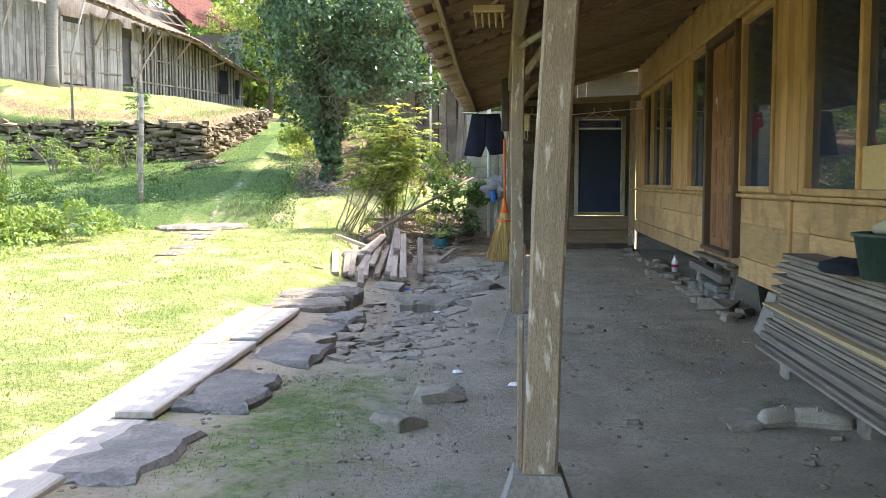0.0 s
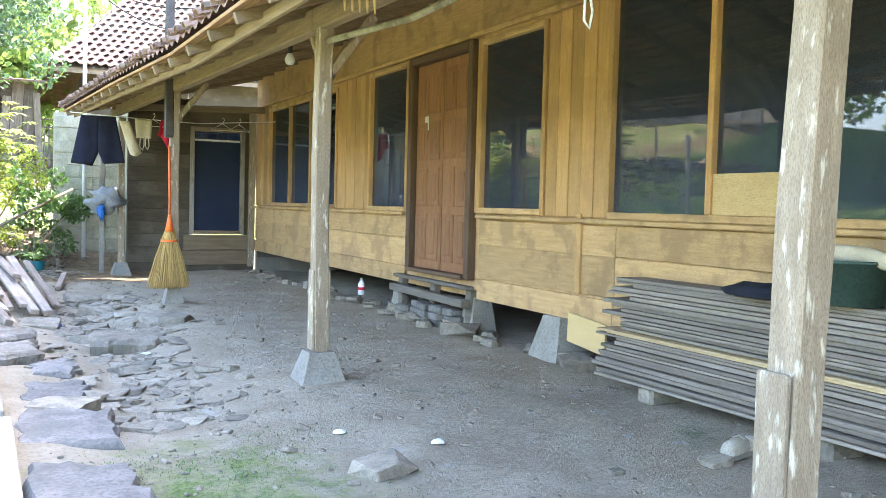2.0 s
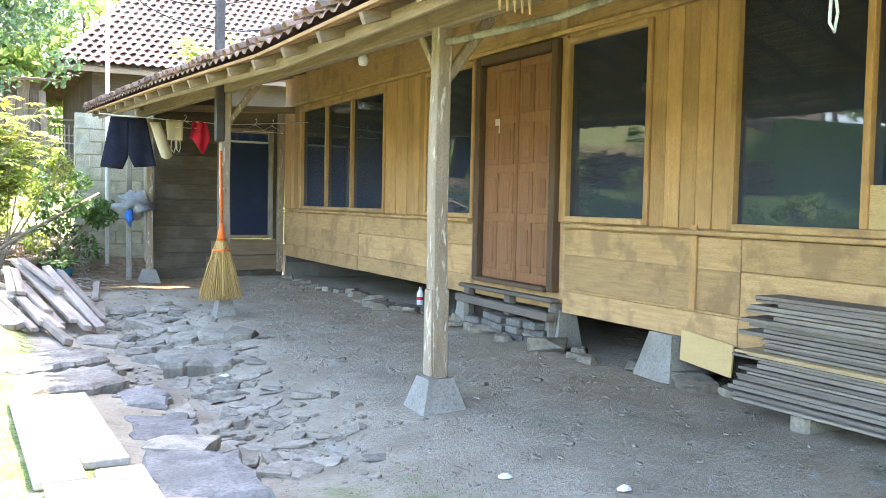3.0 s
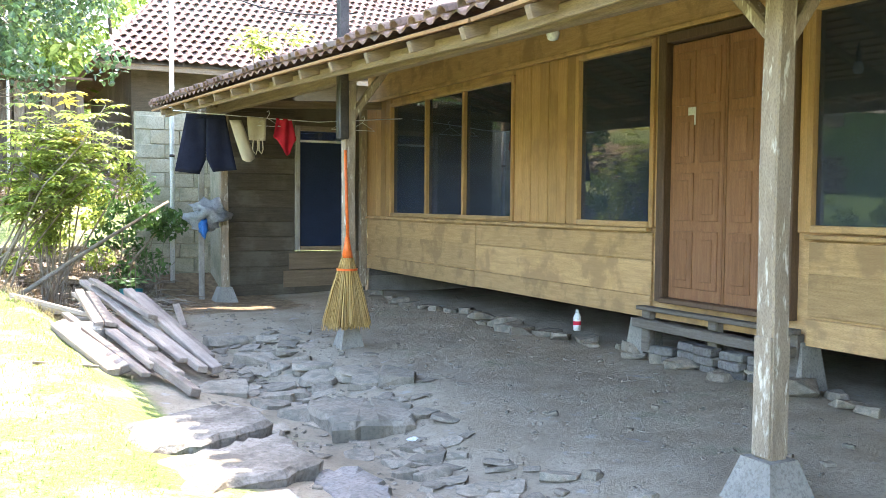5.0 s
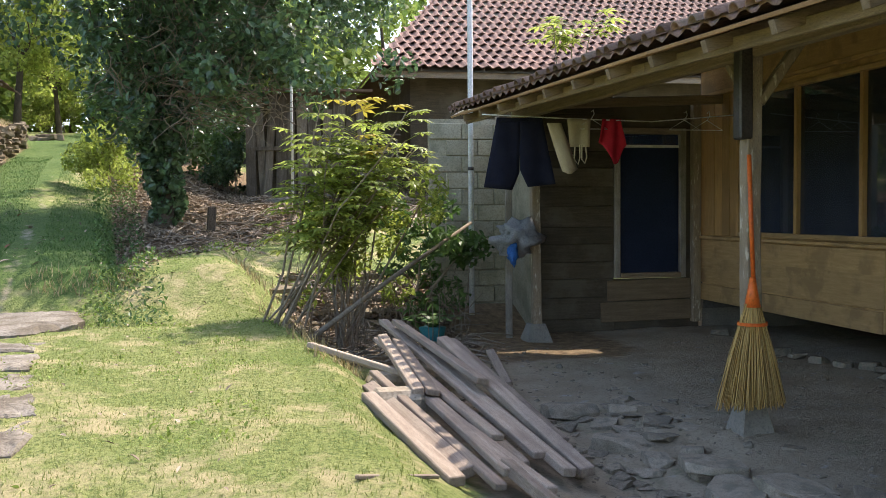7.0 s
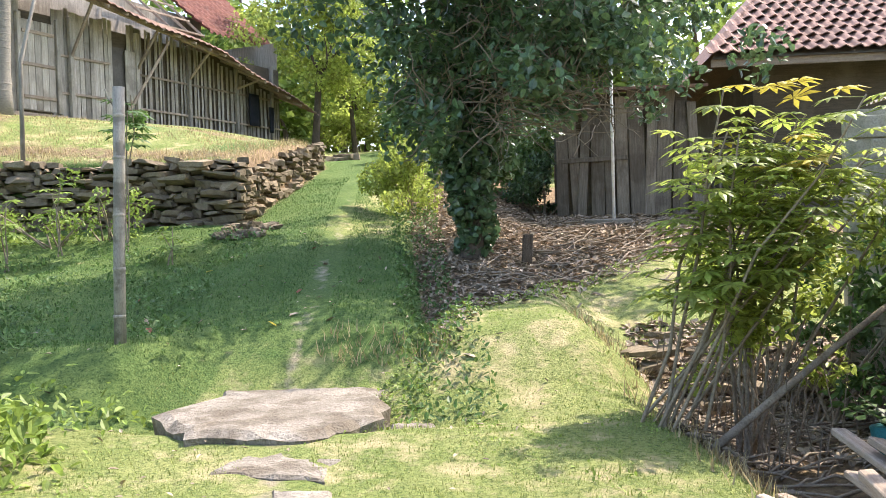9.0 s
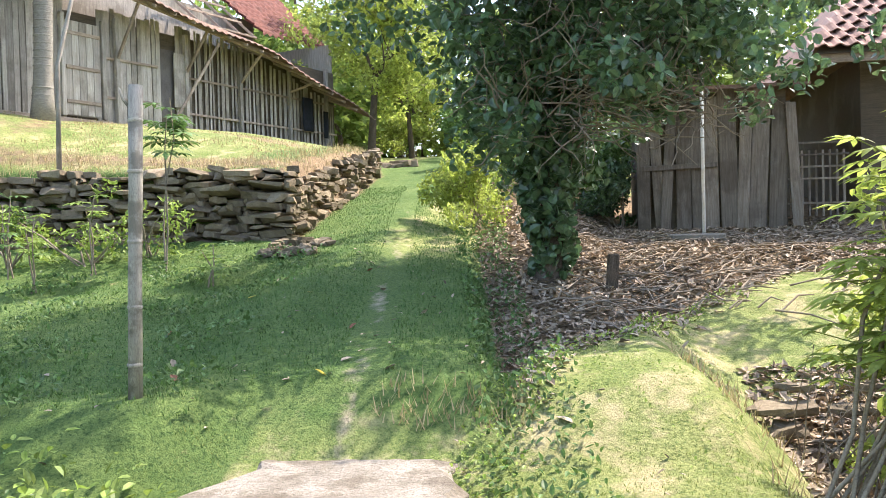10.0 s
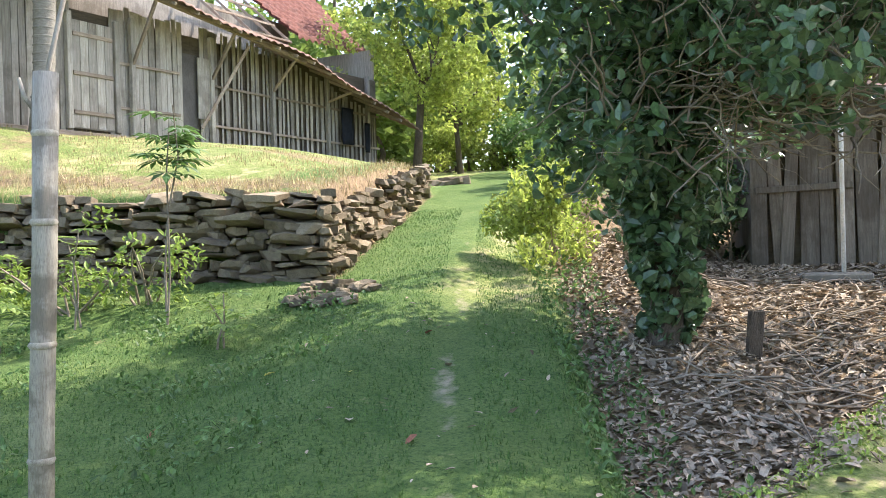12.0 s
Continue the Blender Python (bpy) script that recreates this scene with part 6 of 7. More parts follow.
def flags():
    flagstone("flagstone", [(-0.50, 6.58), (-0.1, 6.70), (0.28, 6.95), (0.30, 7.3), (0.10, 7.5), (-0.42, 7.2)], 0.075, 0.08, "broad grey flagstone at the edge of the lawn")
    flagstone("flagstone", [(-0.44, 5.88), (0.30, 6.15), (0.28, 6.78), (-0.05, 6.62), (-0.46, 6.46)], 0.06, 0.08, "broad grey flagstone at the edge of the lawn")
    flagstone("flagstone", [(0.72, 7.15), (1.2, 7.05), (1.3, 7.5), (1.05, 7.9), (0.75, 7.8)], gz(1, 7.4) + 0.10, 0.1, "cracked grey flagstone among the rubble", STONE)
    for poly in ([(0.16, 3.9), (0.6, 3.8), (0.66, 4.5), (0.2, 4.7)], [(0.2, 2.6), (0.62, 2.5), (0.6, 3.3), (0.24, 3.5)], [(0.22, 4.9), (0.56, 4.8), (0.6, 5.4), (0.25, 5.5)], [(0.14, 1.4), (0.5, 1.4), (0.55, 2.1), (0.2, 2.3)], [(0.25, 5.7), (0.55, 5.7), (0.6, 6.2), (0.3, 6.3)]):
        cx, cy = sum(p[0] for p in poly) / 4, sum(p[1] for p in poly) / 4
        flagstone("border_stone", [(px - 0.07, py) for px, py in poly], gz(cx, cy) + 0.05, 0.12, "dark flat stone bordering the yard", DARK_STONE, "border stones")
    # boards laid end to end along the edge of the lawn
    for k, (ya, yb) in enumerate(((0.2, 2.1), (2.13, 4.1), (4.13, 5.65))):
        for j, x in enumerate((-0.24, -0.032)):
            zz = gz(x, (ya + yb) / 2) + 0.035
            ob = solid("ground_board", Geo().box((0, 0, 0), (0.205, yb - ya - 0.02 - 0.1 * j, 0.045), None, 0.008), GREY_BOARD_Y, "pale weathered board laid flat at the edge of the lawn", "board", "boards on the ground")
            ob.matrix_basis = pose(x + 0.07 * k * -1 + 0.1, (ya + yb) / 2 + 0.2 * j, zz, math.degrees(math.atan2(gz(x, yb) - gz(x, ya), yb - ya)), 0, rnd.uniform(-0.8, 0.8) + 1.5)
    # slab bridge over the ditch, and steps of stone towards it
    flagstone("stone_slab", [(-4.3, 13.05), (-4.1, 14.05), (-3.4, 14.5), (-2.95, 14.3), (-2.8, 13.0), (-3.1, 12.45), (-3.9, 12.5)], 0.435, 0.26, "large pale stone slab bridging the ditch", SLATE, "stone path")
    for poly in ([(-3.55, 11.92), (-2.9, 11.76), (-2.85, 12.3), (-3.4, 12.4)], [(-3.06, 11.05), (-2.74, 11.04), (-2.80, 11.62), (-3.12, 11.64)], [(-2.90, 10.42), (-2.60, 10.42), (-2.70, 11.0), (-3.0, 11.02)],
                 [(-2.76, 9.76), (-2.45, 9.78), (-2.56, 10.38), (-2.86, 10.4)], [(-2.62, 9.0), (-2.33, 9.05), (-2.38, 9.73), (-2.68, 9.72)], [(-2.75, 12.75), (-2.4, 12.7), (-2.45, 13.0), (-2.7, 13.05)]):
        cx, cy = sum(p[0] for p in poly) / len(poly), sum(p[1] for p in poly) / len(poly)
        flagstone("stepping_stone", poly, gz(cx, cy) + 0.012, 0.05, "flat pale stone set in the grass path", SLATE, "stone path")


GREY_BOARD_Y = mat("weathered_board_y", (0.34, 0.30, 0.25), (0.5, 0.45, 0.37), 4, 50, 0.88, 0.3, (9, 0.8, 9), 0.15)
flags()


def rubble():
    r = random.Random(15)
    for i in range(290):
        y = r.uniform(4.2, 10.8)
        x = r.gauss(0.95 + 0.06 * (y - 7), 0.33)
        if x < 0.35 or (1.6 < x and abs(y - 9.6) < 0.3):
            continue
        s = r.uniform(0.05, 0.20) * (1.7 if abs(y - 7.8) < 1 and i % 3 == 0 else 1)
        me = FLATS[i % 6] if i % 3 else ROCKS[i % 8]
        ob = tagged(new("stone", me), "loose grey broken stone on the bare earth", "stone", "rubble in the yard")
        ob.matrix_basis = pose(x, y, gz(x, y) + 0.004, r.uniform(-9, 9), r.uniform(-9, 9), r.uniform(0, 360)) @ Matrix.Diagonal((s, s * r.uniform(0.6, 1), s, 1))
    for x, y, s in ((1.28, 9.2, 0.42), (1.05, 9.9, 0.40), (0.9, 10.6, 0.38), (1.42, 8.6, 0.36), (1.55, 8.1, 0.34), (1.5, 2.9, 0.26), (1.35, 2.35, 0.24), (0.35, 4.75, 0.32), (3.02, 2.55, 0.17)):
        ob = tagged(new("stone", ROCKS[int(x * 10) % 8]), "angular grey stone lying in the yard", "stone", "rubble in the yard")
        ob.matrix_basis = pose(x, y, gz(x, y) + 0.05 * s, 0, 4, r.uniform(0, 360)) @ Matrix.Diagonal((s, s * 0.75, s * 0.8, 1))
    # stones under the edge of the house
    y = 4.6
    while y < 13.8:
        s = r.uniform(0.14, 0.32)
        x = 3.78 + r.uniform(-0.14, 0.22)
        ob = tagged(new("stone", ROCKS[r.randrange(8)]), "loose stone under the edge of the house", "stone", "stones under the house")
        ob.matrix_basis = pose(x, y, gz(x, y) + 0.13 * s, r.uniform(-8, 8), r.uniform(-8, 8), r.uniform(0, 360)) @ Matrix.Diagonal((s, s * 0.8, s, 1))
        y += r.uniform(0.16, 0.36)
    # small gravel, chips and crumbs
    g = Geo()
    for i in range(1500):
        y = r.uniform(0.5, 13.5)
        x = r.uniform(0.2, 3.7) if i % 3 else r.gauss(0.95, 0.4)
        if x < 0.15 or x > 3.85:
            continue
        s = r.uniform(0.004, 0.018) * (2.2 if i % 17 == 0 else 1)
        m = Euler((r.uniform(-0.4, 0.4), r.uniform(-0.4, 0.4), r.uniform(0, 6))).to_matrix()
        g.box((x, y, gz(x, y) + s * 0.18), (s * 2, s * r.uniform(1, 1.8), s * 0.7), m, s * 0.2)
    solid("gravel", g, STONE, "scattered small stone chips on the yard", "gravel", kind="stuff")
    bb = solid("blue_packet", Geo().box((0.55, 8.78, gz(0.55, 8.78) + 0.02), (0.08, 0.05, 0.03), None, 0.008), BLUE_PLASTIC, "crumpled blue plastic packet on the rubble", "packet")
    for x, y in ((1.55, 3.6), (1.1, 6.9), (1.9, 3.2)):
        lumpy("paper_scrap", (x, y, gz(x, y) + 0.01), (0.035, 0.02, 0.018), WHITE_PLASTIC, "small white scrap of litter on the ground", "litter", int(x * 20), "litter scraps")


rubble()

# ---- shrub, pot and growth at the corner of the porch ----
CANE = mat("brown_cane", (0.20, 0.155, 0.10), (0.33, 0.27, 0.18), 8, 60, 0.85, 0.4)
r9 = random.Random(19)
canes = [(r9.uniform(-0.25, 0.35), r9.uniform(-0.3, 0.3), 0.95 + r9.uniform(-0.5, 0.75), r9.uniform(-0.1, 0.7), r9.uniform(1.5, 2.5)) for _ in range(11)]
sb = stem_plant("cassava_shrub", at(-1.15, 13.1), "leaning cassava shrub with yellow-green leaves", 19, canes, 0.165, LEAF_SUNNY, "shrub", 40, CANE, 0.34)
lv, rr = Geo(), random.Random(20)
for i in range(16):
    cassava_leaf(lv, (0.85 + rr.uniform(-0.3, 0.5), rr.uniform(-0.2, 0.4), rr.uniform(1.5, 2.2)), (rr.uniform(-1, 1), rr.uniform(-1, 1), 0.1), 0.2, rr)
part("yellow_foliage", lv, LEAF_YELLOW, sb, "yellowing leaves")
bush("tangled_bush", at(-0.35, 13.7), "tangled bush of small green leaves behind the cassava", 63, sub_clumps(rng0, (0.3, 0.1, 1.3), (0.62, 0.45, 0.85), 26, 0.12, 0.22).tolist(), 2600, 0.075, LEAF_SUNNY, stems=16)
bush("corner_bush", at(0.35, 14.5), "leafy green climber against the block wall", 61, sub_clumps(rng0, (0.2, 0.1, 1.0), (0.7, 0.5, 0.9), 12, 0.18, 0.32).tolist(), 1500, 0.10, LEAF_MID)
solid("fallen_branch", Geo().tube([(-0.75, 13.0, gz(-0.75, 13.0) + 0.03), (0.1, 13.5, 0.72), (1.05, 14.1, 1.25)], [0.028, 0.024, 0.016], 7), TWIG, "long dry branch leaning across the shrub", "branch")
pt = thing("plant_pot", at(0.52, 13.6), "teal plastic pot with a fern beside the plank pile", "plant pot")
part("pot", Geo().tube([(0, 0, 0), (0, 0, 0.2), (0, 0, 0.205), (0, 0, 0.17)], [0.10, 0.14, 0.125, 0.12], 16), TEAL_PLASTIC, pt)
g = Geo()
for i in range(14):
    a = i * 2.4
    d = Vector((math.cos(a), math.sin(a), 0))
    pts = [Vector((0, 0, 0.17)) + d * 0.32 * t + Z * (0.42 * t - 0.30 * t * t) for t in (0, 0.25, 0.5, 0.75, 1.0)]
    for p, q in zip(pts[:-1], pts[1:]):
        s = d.cross(Z) * 0.045
        g.add([p, p + s + (q - p) * 0.7, q, p - s + (q - p) * 0.7], [(0, 1, 2), (0, 2, 3)])
part("fern", g, LEAF_MID, pt)
stem_plant("cassava_plant", at(2.9, 16.4), "tall cassava plant behind the porch roof", 23, [(0, 0, -0.2, -0.2, 3.35), (0.1, 0, 0.4, -0.1, 3.45), (0.05, 0, 0.1, -0.15, 3.4)], 0.26, LEAF_SUNNY, "plant", 9, low=0.9)
solid("thin_stick", Geo().beam((-0.83, 8.36, gz(-0.83, 8.36) + 0.02), (-0.42, 8.62, gz(-0.42, 8.62) + 0.03), 0.025, 0.02), GREY_WOOD_X, "thin weathered stick lying on the lawn edge", "stick")


# dry stone bank behind the shrub
def stone_bank():
    r = random.Random(31)
    k = thing("stone_bank", (0, 14.9, gz(0, 14.9)), "low bank of loose brown stones behind the shrub", "stone bank")
    for i in range(90):
        x, c = r.uniform(-1.0, 0.95), r.randrange(5)
        s = r.uniform(0.13, 0.24)
        y = 0.05 + 0.13 * c + r.uniform(-0.04, 0.04)
        piece("stone", WSTONES[i % 8], pose(x, y, 0.04 + 0.13 * c, r.uniform(-12, 12), r.uniform(-12, 12), r.uniform(-20, 20)) @ Matrix.Diagonal((s, s * 0.8, s * 0.75, 1)), k)


WSTONES = [rock_mesh("wall_stone_%s" % "abcdefgh"[i], WALL_STONE, 90 + i, 0.42) for i in range(8)]
stone_bank()

# ---- along the lane ----
bp = thing("bamboo_pole", (-4.97, 13.98, gz(-4.97, 13.98)), "upright dry bamboo pole beside the lane", "pole")
pts = [(0.0, 0.0, -0.2), (0.01, 0.03, 0.7), (0.02, 0.06, 1.3), (0.03, 0.08, 1.96)]
part("culm", Geo().tube(pts, [0.047, 0.044, 0.044, 0.046], 12), BAMBOO, bp)
for z in (0.21, 0.57, 0.98, 1.42, 1.74):
    t = z / 1.96
    part("node", Geo().tube([(0.03 * t, 0.08 * t, z - 0.012), (0.03 * t, 0.08 * t, z), (0.03 * t, 0.08 * t, z + 0.012)], [0.044, 0.0505, 0.044], 12, False), BAMBOO, bp)
part("twig", Geo().tube([(0.02, 0.08, 1.78), (-0.06, 0.08, 1.88), (-0.08, 0.08, 1.95)], [0.012, 0.009, 0.006], 6), BAMBOO, bp)

wp = thing("white_post", (-0.53, 22.07, gz(-0.53, 22.07)), "thin white metal pole on a concrete block", "pole")
part("shaft", Geo().tube([(0, 0, 0.05), (0, 0, 1.5), (0, 0, 3.4)], 0.026, 10), WHITE_PAINT, wp)
part("base", Geo().box((-0.1, 0, 0.04), (0.75, 0.4, 0.10), None, 0.02), CONCRETE, wp, "flat concrete block")
solid("stump_post", Geo().box((-1.9, 18.94, gz(-1.9, 18.94) + 0.16), (0.13, 0.06, 0.46), Euler((0.05, 0.06, 0.3)).to_matrix(), 0.012), BARK, "short weathered stake in the leaf litter", "stake")


def dry_wall():
    r = random.Random(41)
    w = thing("dry_stone_wall", (-8, 20.8, 1.5), "dry stone retaining wall of brown flat stones", "stone wall")
    core = Geo().box((-1.95, 0.36, 0.35), (7.2, 0.3, 1.3))
    part("core", core, WALL_STONE, w)
    for row in range(15):
        x = 1.85
        while x > -5.4:
            s = r.uniform(0.11, 0.5) if r.random() < 0.8 else r.uniform(0.08, 0.16)
            h = r.uniform(0.45, 1.25)
            yy = 0.04 * (x - 1.4) + r.uniform(-0.09, 0.06) + 0.012 * row
            z = gz(x - 8, 20.4) - 1.5 + 0.05 + row * 0.088 + r.uniform(-0.035, 0.035)
            if z < 1.22 + 0.05 * math.sin(x * 3.1):
                piece("stone", WSTONES[r.randrange(8)], pose(x - s / 2, yy, z, r.uniform(-12, 12), r.uniform(-9, 9), r.uniform(-22, 22)) @ Matrix.Diagonal((s * 1.02, max(s, 0.26), 0.26 * h, 1)), w)
            x -= s * 0.98
    b = thing("bank_stones", (-6.5, 21.2, 1.7), "brown stones showing in the grassy bank along the lane", "stone bank")
    for i in range(240):
        t = r.random() ** 1.4
        y = 20.95 + 7.6 * t
        x = float(bank_x(y)) + r.uniform(-0.10, 0.04)
        z0 = gz(float(bank_x(y)) + 0.3, y)
        z = z0 + r.uniform(0.0, 0.80) * (1 - 0.35 * t)
        s = r.uniform(0.13, 0.32)
        piece("stone", WSTONES[i % 8], pose(x + 6.5, y - 21.2, z - 1.7, r.uniform(-14, 14), r.uniform(-14, 14), r.uniform(60, 120)) @ Matrix.Diagonal((s, s * 0.8, s * 0.8, 1)), b)
    for i in range(22):
        x, y = -6.95 + r.uniform(-0.5, 0.4), 31.2 + r.uniform(-0.6, 0.6)
        s = r.uniform(0.25, 0.5)
        ob = tagged(new("stone", WSTONES[i % 8]), "brown stone heaped beside the lane", "stone", "stones beside the lane")
        ob.matrix_basis = pose(x, y, gz(x, y) - 0.01 + 0.006 * i * (i < 12), r.uniform(-10, 10), r.uniform(-10, 10), r.uniform(0, 360)) @ Matrix.Diagonal((s, s * 0.8, s * 0.8, 1))
    for i in range(26):
        x, y = -5.85 + r.uniform(-0.4, 0.4), 19.95 + r.uniform(-0.45, 0.35)
        s = r.uniform(0.12, 0.27)
        ob = tagged(new("stone", WSTONES[i % 8]), "flat dark stone fallen below the dry stone wall", "stone", "fallen wall stones")
        ob.matrix_basis = pose(x, y, gz(x, y) + 0.03, r.uniform(-10, 10), r.uniform(-10, 10), r.uniform(0, 360)) @ Matrix.Diagonal((s, s * 0.8, s * 0.8, 1))


dry_wall()
cp = thing("coconut_palm", at(-11.9, 23.9), "ringed grey coconut palm trunk on the terrace", "palm")
pts = [(0.02 * i, 0.0, -0.1 + 0.5 * i) for i in range(14)]
part("trunk", Geo().tube(pts, [0.24, 0.19] + [0.165] * 12, 12), PALM_BARK, cp)
for i in range(46):
    z = 0.15 + 0.135 * i
    part("ring", Geo().tube([(0.04 * z, 0, z - 0.015), (0.04 * z, 0, z), (0.04 * z, 0, z + 0.02)], [0.166, 0.178, 0.164] if z > 0.6 else [0.19, 0.2, 0.188], 12, False), PALM_BARK, cp)
g = Geo()
rr = random.Random(8)
for i in range(13):
    a = i * 2.4
    d = Vector((math.cos(a), math.sin(a), 0))
    rib = [Vector((0.26, 0, 6.4)) + d * 2.6 * t + Z * (0.9 * t - 1.9 * t * t) for t in [k / 14 for k in range(15)]]
    for p, q in zip(rib[1:-1], rib[2:]):
        s = d.cross(Z)
        for sg in (-1, 1):
            tip = p + s * sg * 0.42 + d * 0.2 - Z * 0.2
            g.add([p, q, tip], [(0, 1, 2)])
part("fronds", g, LEAF_MID, cp)
solid("leaning_pole", Geo().tube([(-9.75, 20.9, gz(-9.75, 20.9) - 0.1), (-9.9, 21.2, 4.4), (-9.3, 21.4, 7.0)], [0.04, 0.032, 0.022], 8), GREY_WOOD_Z, "thin crooked pole leaning on the terrace", "pole")
stem_plant("cassava_sapling", at(-7.35, 19.3), "slim cassava sapling before the dry stone wall", 71, [(0, 0, 0.12, 0.0, 2.15), (0.0, 0, 0.05, 0.05, 1.95)], 0.24, LEAF_MID, "plant", 13, low=0.72)
for i, (x, y, h) in enumerate(((-8.3, 19.2, 1.0), (-9.3, 19.0, 1.1), (-6.5, 18.6, 0.5), (-5.3, 12.2, 0.35), (-5.7, 11.5, 0.5), (-4.6, 10.6, 0.4), (-8.6, 18.4, 0.9), (-10.2, 18.6, 1.2))):
    stem_plant("cassava_sapling", at(x, y), "small leafy cassava plant in the rough grass", 72 + i, [(0, 0, 0.08, 0.0, h), (0.05, 0.05, -0.1, 0.08, h * 0.85)], 0.17, LEAF_MID if i % 2 else LEAF_BRIGHT, "plant", 9, low=0.35)
# cloths hanging at the far end of the grey house
for nm, x, y, z, w, h in (("black_cloth", -9.55, 31.9, 4.95, 0.45, 0.85), ("black_cloth", -9.25, 32.8, 4.75, 0.22, 0.7)):
    ob = garment(nm, cloth_sheet([(x + w * i / 5 * 0.34, y + w * i / 5 * 0.94, z + h / 2 + 0.03) for i in range(6)], [(x + w * i / 5 * 0.34, y + w * i / 5 * 0.94, z - h / 2) for i in range(6)], 6, 0.02, 5), BLACK_CLOTH, "dark cloth hung out at the grey house", "cloth")


# ---- loose ground cover ----
def ground_cover():
    rng = np.random.default_rng(5)

    def scatter(n, x0, x1, y0, y1, keep):
        x, y = rng.uniform(x0, x1, n), rng.uniform(y0, y1, n)
        k = keep(x, y)
        return x[k], y[k]

    def blades(x, y, h, width, tips=3):
        n = len(x)
        z = ground_z(x, y) + bumps(x, y)
        a = rng.random(n) * 6.283
        hh = h * rng.uniform(0.5, 1.3, n)
        lean = rng.uniform(0.2, 0.9, n) * hh
        p = np.stack([x, y, z - 0.005], 1)
        d = np.stack([np.cos(a), np.sin(a), np.zeros(n)], 1)
        s = np.stack([-np.sin(a), np.cos(a), np.zeros(n)], 1) * width
        t = p + d * lean[:, None] + np.stack([np.zeros(n), np.zeros(n), hh], 1)
        v = np.stack([p - s, p + s, t], 1).reshape(-1, 3)
        g = Geo()
        g.v = [tuple(q) for q in v.tolist()]
        g.f = [(3 * i, 3 * i + 1, 3 * i + 2) for i in range(n)]
        g.smooth = [False] * n
        return g

    lawn = lambda x, y: (x < np.interp(y, [0, 6, 10, 13, 16], [-0.3, -0.42, -0.5, -0.9, -1.6])) & (np.abs(x - path_x(y)) > 0.18 * (y > 8)) & ~((x > -4.3) & (x < -2.7) & (y > 12.5) & (y < 14.4))
    x, y = scatter(60000, -4.6, -0.2, 1.5, 14.0, lawn)
    solid("lawn_grass", blades(x, y, 0.024, 0.004), GRASS, "short green and yellowish lawn grass", "grass", kind="stuff")
    x, y = scatter(22000, 0.1, 1.8, 0.3, 5.2, lambda x, y: (((x - 0.85) / 0.9) ** 2 + ((y - 2.4) / 2.6) ** 2 < rng.random(len(x))) & (np.sin(x * 7 + 2 * np.sin(y * 3)) + np.sin(y * 5 - x * 3) + rng.normal(0, 0.6, len(x)) > -0.1))
    solid("yard_grass", blades(x, y, 0.014, 0.0035), LUSH_SHADE, "thin green grass on the bare yard", "grass", kind="stuff")
    x, y = scatter(70000, -8.0, -2.0, 13.8, 26, lambda x, y: (x < path_x(y) + 1.0) & (x < -2.9) & (np.abs(x - path_x(y)) > 0.16) & ((y < 20.5) | (x > bank_x(y) + 0.05)) & ~((x > -4.3) & (x < -2.8) & (y < 14.5)))
    solid("lane_grass", blades(x, y, 0.032, 0.005), LUSH_SHADE, "short grass along the lane", "grass", kind="stuff")
    # dry yellow grass on the bank edges
    x, y = scatter(120000, -14, 0.3, 11, 32, lambda x, y: ((np.abs(x - bank_x(y) + 0.22) < 0.26) & (y > 20.8) & (y < 30)) | ((np.abs(y - 21.2) < 0.4) & (x < -6.2) & (np.sin(x * 2.3) + np.sin(x * 5.1) > -0.6)) | ((np.abs(x - np.interp(y, [10, 13, 16], [-0.4, -0.8, -1.3])) < 0.3) & (y < 16) & (rng.random(len(x)) < 0.5)) | ((np.abs(y - 14.35) < 0.2) & (np.abs(x + 3.0) < 0.5)))
    solid("dry_grass", blades(x, y, 0.11, 0.006), STRAW, "dry straw-coloured grass on the banks", "grass", kind="stuff")
    x, y = scatter(16000, -14, -6.8, 20.9, 25.5, lambda x, y: (rng.random(len(x)) < 0.75 - 0.12 * (y - 21)) & (np.sin(x * 2.1 + y) + np.sin(y * 3.3 - x) > -0.4))
    solid("terrace_straw", blades(x, y, 0.06, 0.006), STRAW, "dry tufts of grass on the terrace", "grass", kind="stuff")
    # low broad weeds
    def weeds(n, x0, x1, y0, y1, keep, size, name, m, label, lift=0.05):
        x, y = scatter(n, x0, x1, y0, y1, keep)
        z = ground_z(x, y) + bumps(x, y) + rng.random(len(x)) * lift
        solid(name, leaf_geo(np.stack([x, y, z], 1), size * rng.uniform(0.5, 1.3, len(x)), rng, 1.2, 0.55), m, label, "weeds", kind="stuff")

    weeds(14000, -5, -1.5, 13.2, 24, lambda x, y: np.abs(x - path_x(y) - 1.12) < 0.34, 0.055, "ditch_weeds", LEAF_MID, "low broad-leaved weeds along the ditch", 0.14)
    weeds(9000, -3.1, -0.6, 13.0, 18.4, lambda x, y: np.abs(x - spur_x(y) + 0.02) < 0.16 + 0.1 * rng.random(len(x)), 0.036, "verge_weeds", LEAF_BRIGHT, "small bright weeds on the verge", 0.1)
    weeds(16000, -9, -4.6, 9, 20, lambda x, y: (x < path_x(y) - 0.9) & (np.sin(x * 4.1 + 1.9 * np.sin(y * 2.3)) + np.sin(y * 3.7 - x) + rng.normal(0, 0.5, len(x)) > 0.5), 0.055, "slope_weeds", LEAF_MID, "low weeds in the rough grass", 0.15)
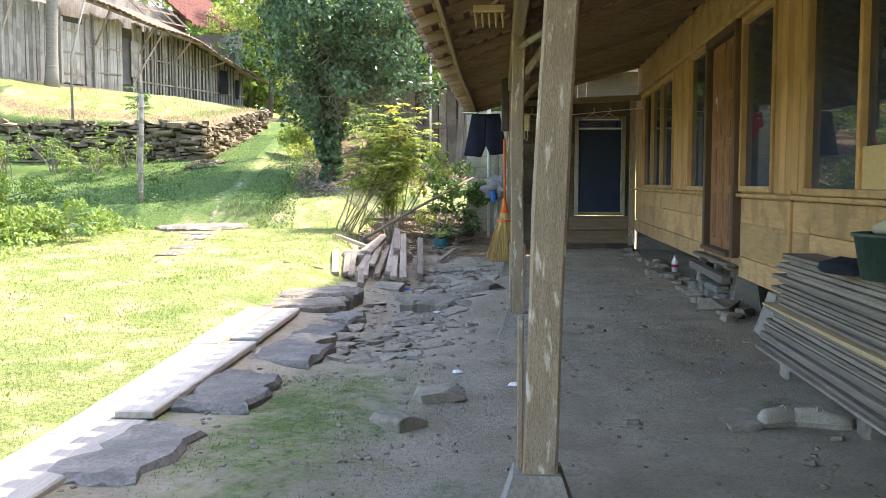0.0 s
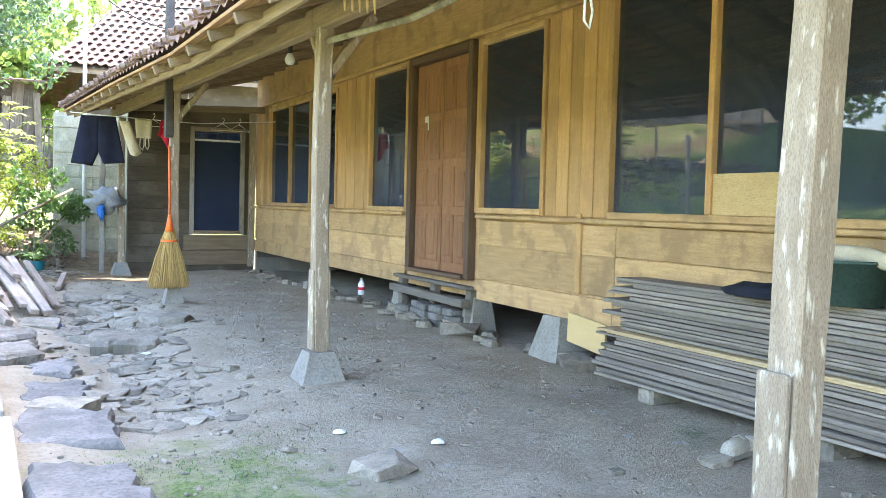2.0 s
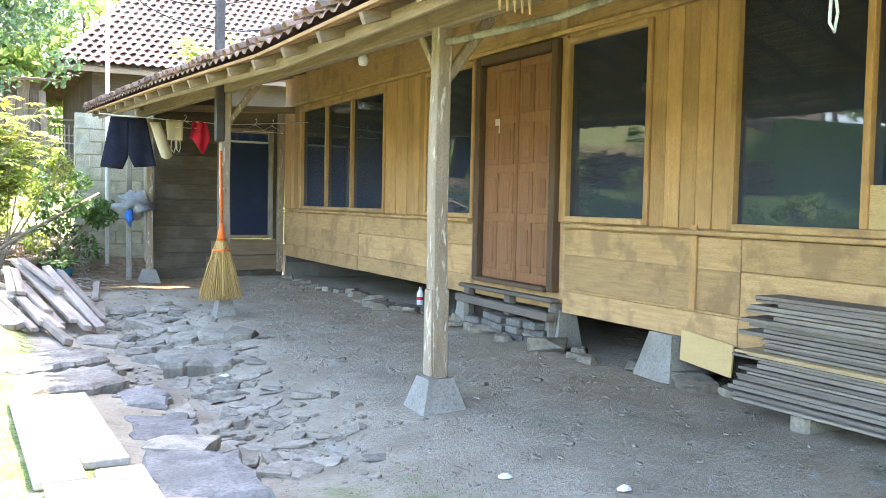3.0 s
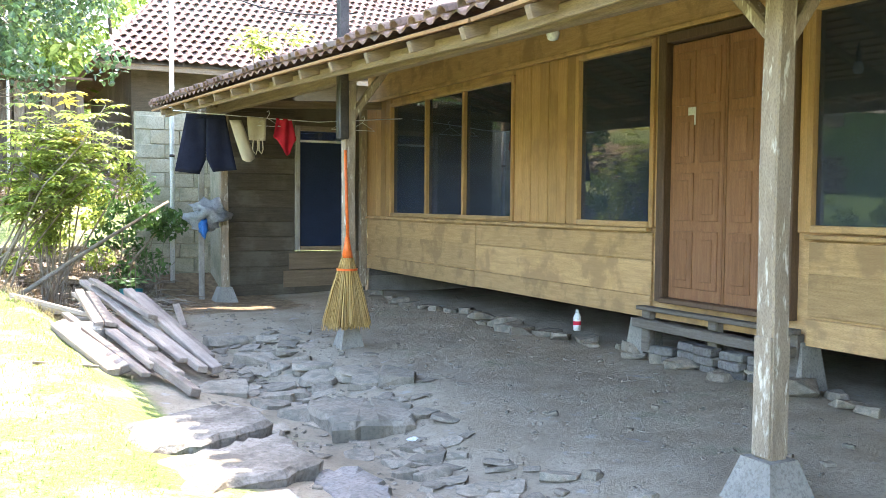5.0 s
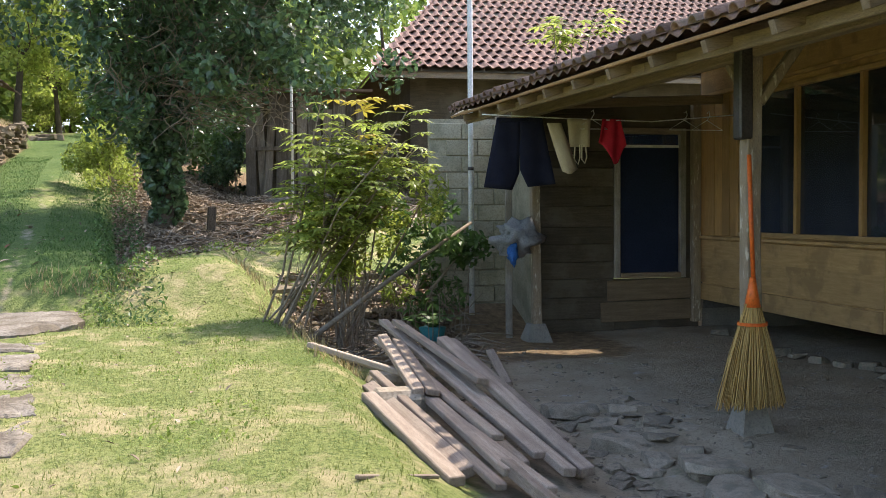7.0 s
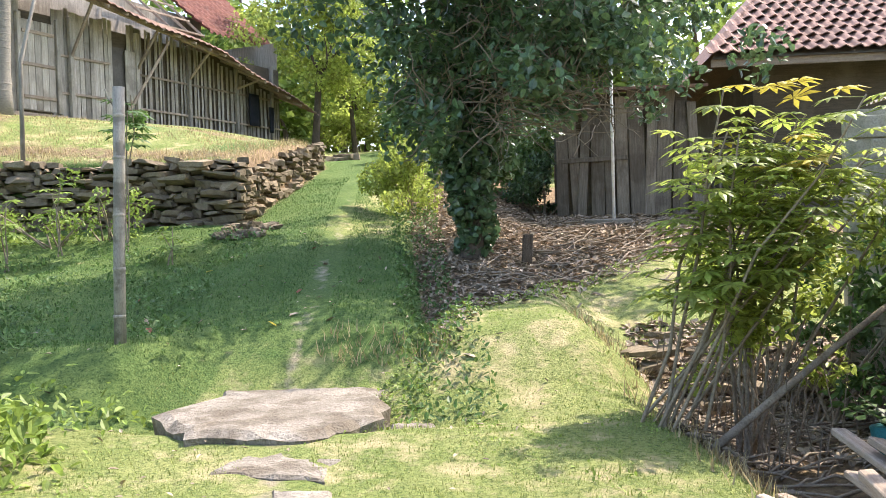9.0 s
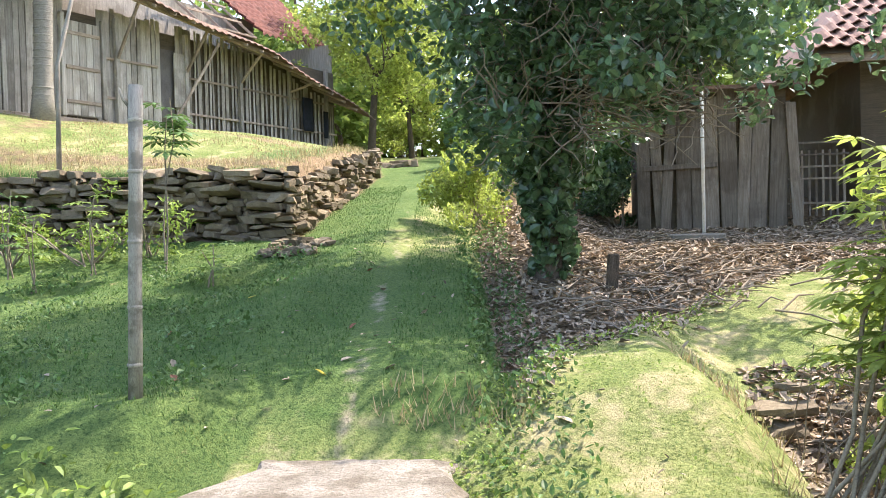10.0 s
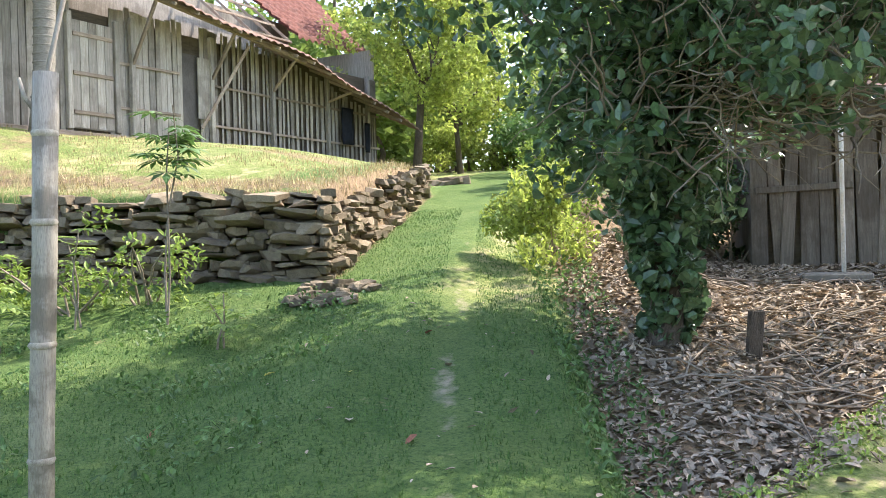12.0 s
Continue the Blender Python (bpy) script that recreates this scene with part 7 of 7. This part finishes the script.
    weeds(3000, -7.5, -4.2, 6, 13.5, lambda x, y: x < -4.4 + 0.1 * (13 - y), 0.08, "bank_weeds", LEAF_BRIGHT, "light green weeds on the bank", 0.22)
    weeds(6000, -2.7, -0.7, 10.5, 17.5, lambda x, y: (np.abs(x - np.interp(y, [10, 14, 17], [-1.75, -1.6, -1.75])) < 0.6) & (np.sin(x * 5 + y * 2) + np.sin(y * 3.1) + rng.normal(0, 0.6, len(x)) > 0.3), 0.022, "spur_weeds", LEAF_BRIGHT, "small bright weeds on the grassy ridge beside the ditch", 0.03)
    # tufts, weeds and stray leaves that break up the mown grass
    def patchy(x, y):
        return np.sin(x * 3.7 + 1.3 * np.sin(y * 2.1)) + np.sin(y * 2.9 + 1.7 * np.sin(x * 1.7)) + rng.normal(0, 0.45, len(x))

    weeds(15000, -4.3, -0.6, 2.5, 13.0, lambda x, y: (patchy(x, y) > 1.15) & (x < -0.75 - 0.06 * (y - 2.5)), 0.03, "lawn_weeds", LEAF_BRIGHT, "small low weeds growing in patches in the lawn", 0.02)
    x, y = scatter(9000, -4.3, -0.6, 3.0, 13.0, lambda x, y: (patchy(x, -y) > 1.25) & (x < -0.75 - 0.06 * (y - 2.5)))
    solid("lawn_tufts", blades(x, y, 0.055, 0.005), GRASS, "longer tufts of grass standing in the lawn", "grass", kind="stuff")
    x, y = scatter(420, -5.5, -1.0, 5.0, 20.0, lambda x, y: x < -0.9 - 0.06 * (y - 2.5))
    z = ground_z(x, y) + bumps(x, y) + 0.022
    solid("stray_leaves", leaf_geo(np.stack([x, y, z], 1), 0.05 * rng.uniform(0.5, 1.3, len(x)), rng, 0.8, 0.5, 0.0, 0.35), LEAF_DRY, "dry fallen leaves scattered over the grass", "leaves", kind="stuff")
    # dry leaves and twigs
    x, y = scatter(42000, -3.6, 2.0, 12.3, 24, lambda x, y: ((x > path_x(y) + 1.05) & (x < spur_x(y) + rng.normal(0, 0.15, len(x))) & (y > 14.2)) | ((x > -0.95) & (x < 1.0) & (y > 13.4) & (y < 16.5)))
    z = ground_z(x, y) + bumps(x, y) + 0.008 + 0.015 * rng.random(len(x))
    solid("leaf_litter", leaf_geo(np.stack([x, y, z], 1), 0.085 * rng.uniform(0.4, 1.5, len(x)), rng, 0.7, 0.5, 0.0, 0.45), LEAF_DRY, "dry brown fallen leaves under the tree", "leaves", kind="stuff")
    g, r = Geo(), random.Random(14)
    for i in range(420):
        x, y = (r.uniform(-2.8, 1.6), r.uniform(17.6, 22.6)) if i % 3 else (r.uniform(-0.9, 0.9), r.uniform(12.6, 15.6))
        a, l = r.gauss(0.2, 0.7), r.uniform(0.15, 0.8)
        x2, y2 = x + math.cos(a) * l, y + math.sin(a) * l
        g.tube([(x, y, gz(x, y) + 0.02), ((x + x2) / 2, (y + y2) / 2, gz((x + x2) / 2, (y + y2) / 2) + 0.05 + r.random() * 0.05), (x2, y2, gz(x2, y2) + 0.03)], [0.011, 0.009, 0.005], 5, False)
    solid("dead_twigs", g, TWIG, "dry twigs and sticks strewn under the tree", "twigs", kind="stuff")
    # sprigs of bare stems round the shrub
    g = Geo()
    for i in range(90):
        x, y = r.uniform(-0.85, 0.9), r.uniform(13.2, 15.3)
        z = gz(x, y)
        g.tube([(x, y, z), (x + r.uniform(-0.12, 0.12), y + r.uniform(-0.1, 0.1), z + 0.3), (x + r.uniform(-0.25, 0.25), y + r.uniform(-0.2, 0.2), z + r.uniform(0.4, 0.9))], [0.006, 0.005, 0.003], 4, False)
    solid("bare_stems", g, TWIG, "thin bare stems round the shrub", "stems", kind="stuff")
    # single fallen leaves on the lane
    for i, (x, y) in enumerate(((-4.55, 16.3), (-4.1, 16.0), (-3.85, 14.9), (-3.95, 14.6), (-5.3, 15.2), (-5.9, 16.4), (-4.2, 17.6), (-4.8, 17.1), (-3.5, 14.7), (-5.0, 14.6), (-6.3, 15.1), (-5.5, 17.4), (-3.6, 16.6), (-4.5, 18.3))):
        gl = leaf_geo([(0, 0, 0.015)], [0.10], rng, 4.0, 0.6)
        ob = solid("fallen_leaf", gl, (LEAF_DRY, LEAF_RUST, LEAF_DRY, LEAF_YELLOW)[i % 4], "curled yellow leaf on the green lane" if i % 4 == 3 else "curled brown leaf on the green lane", "leaf", "fallen leaves")
        ob.location = (x, y, gz(x, y))


ground_cover()
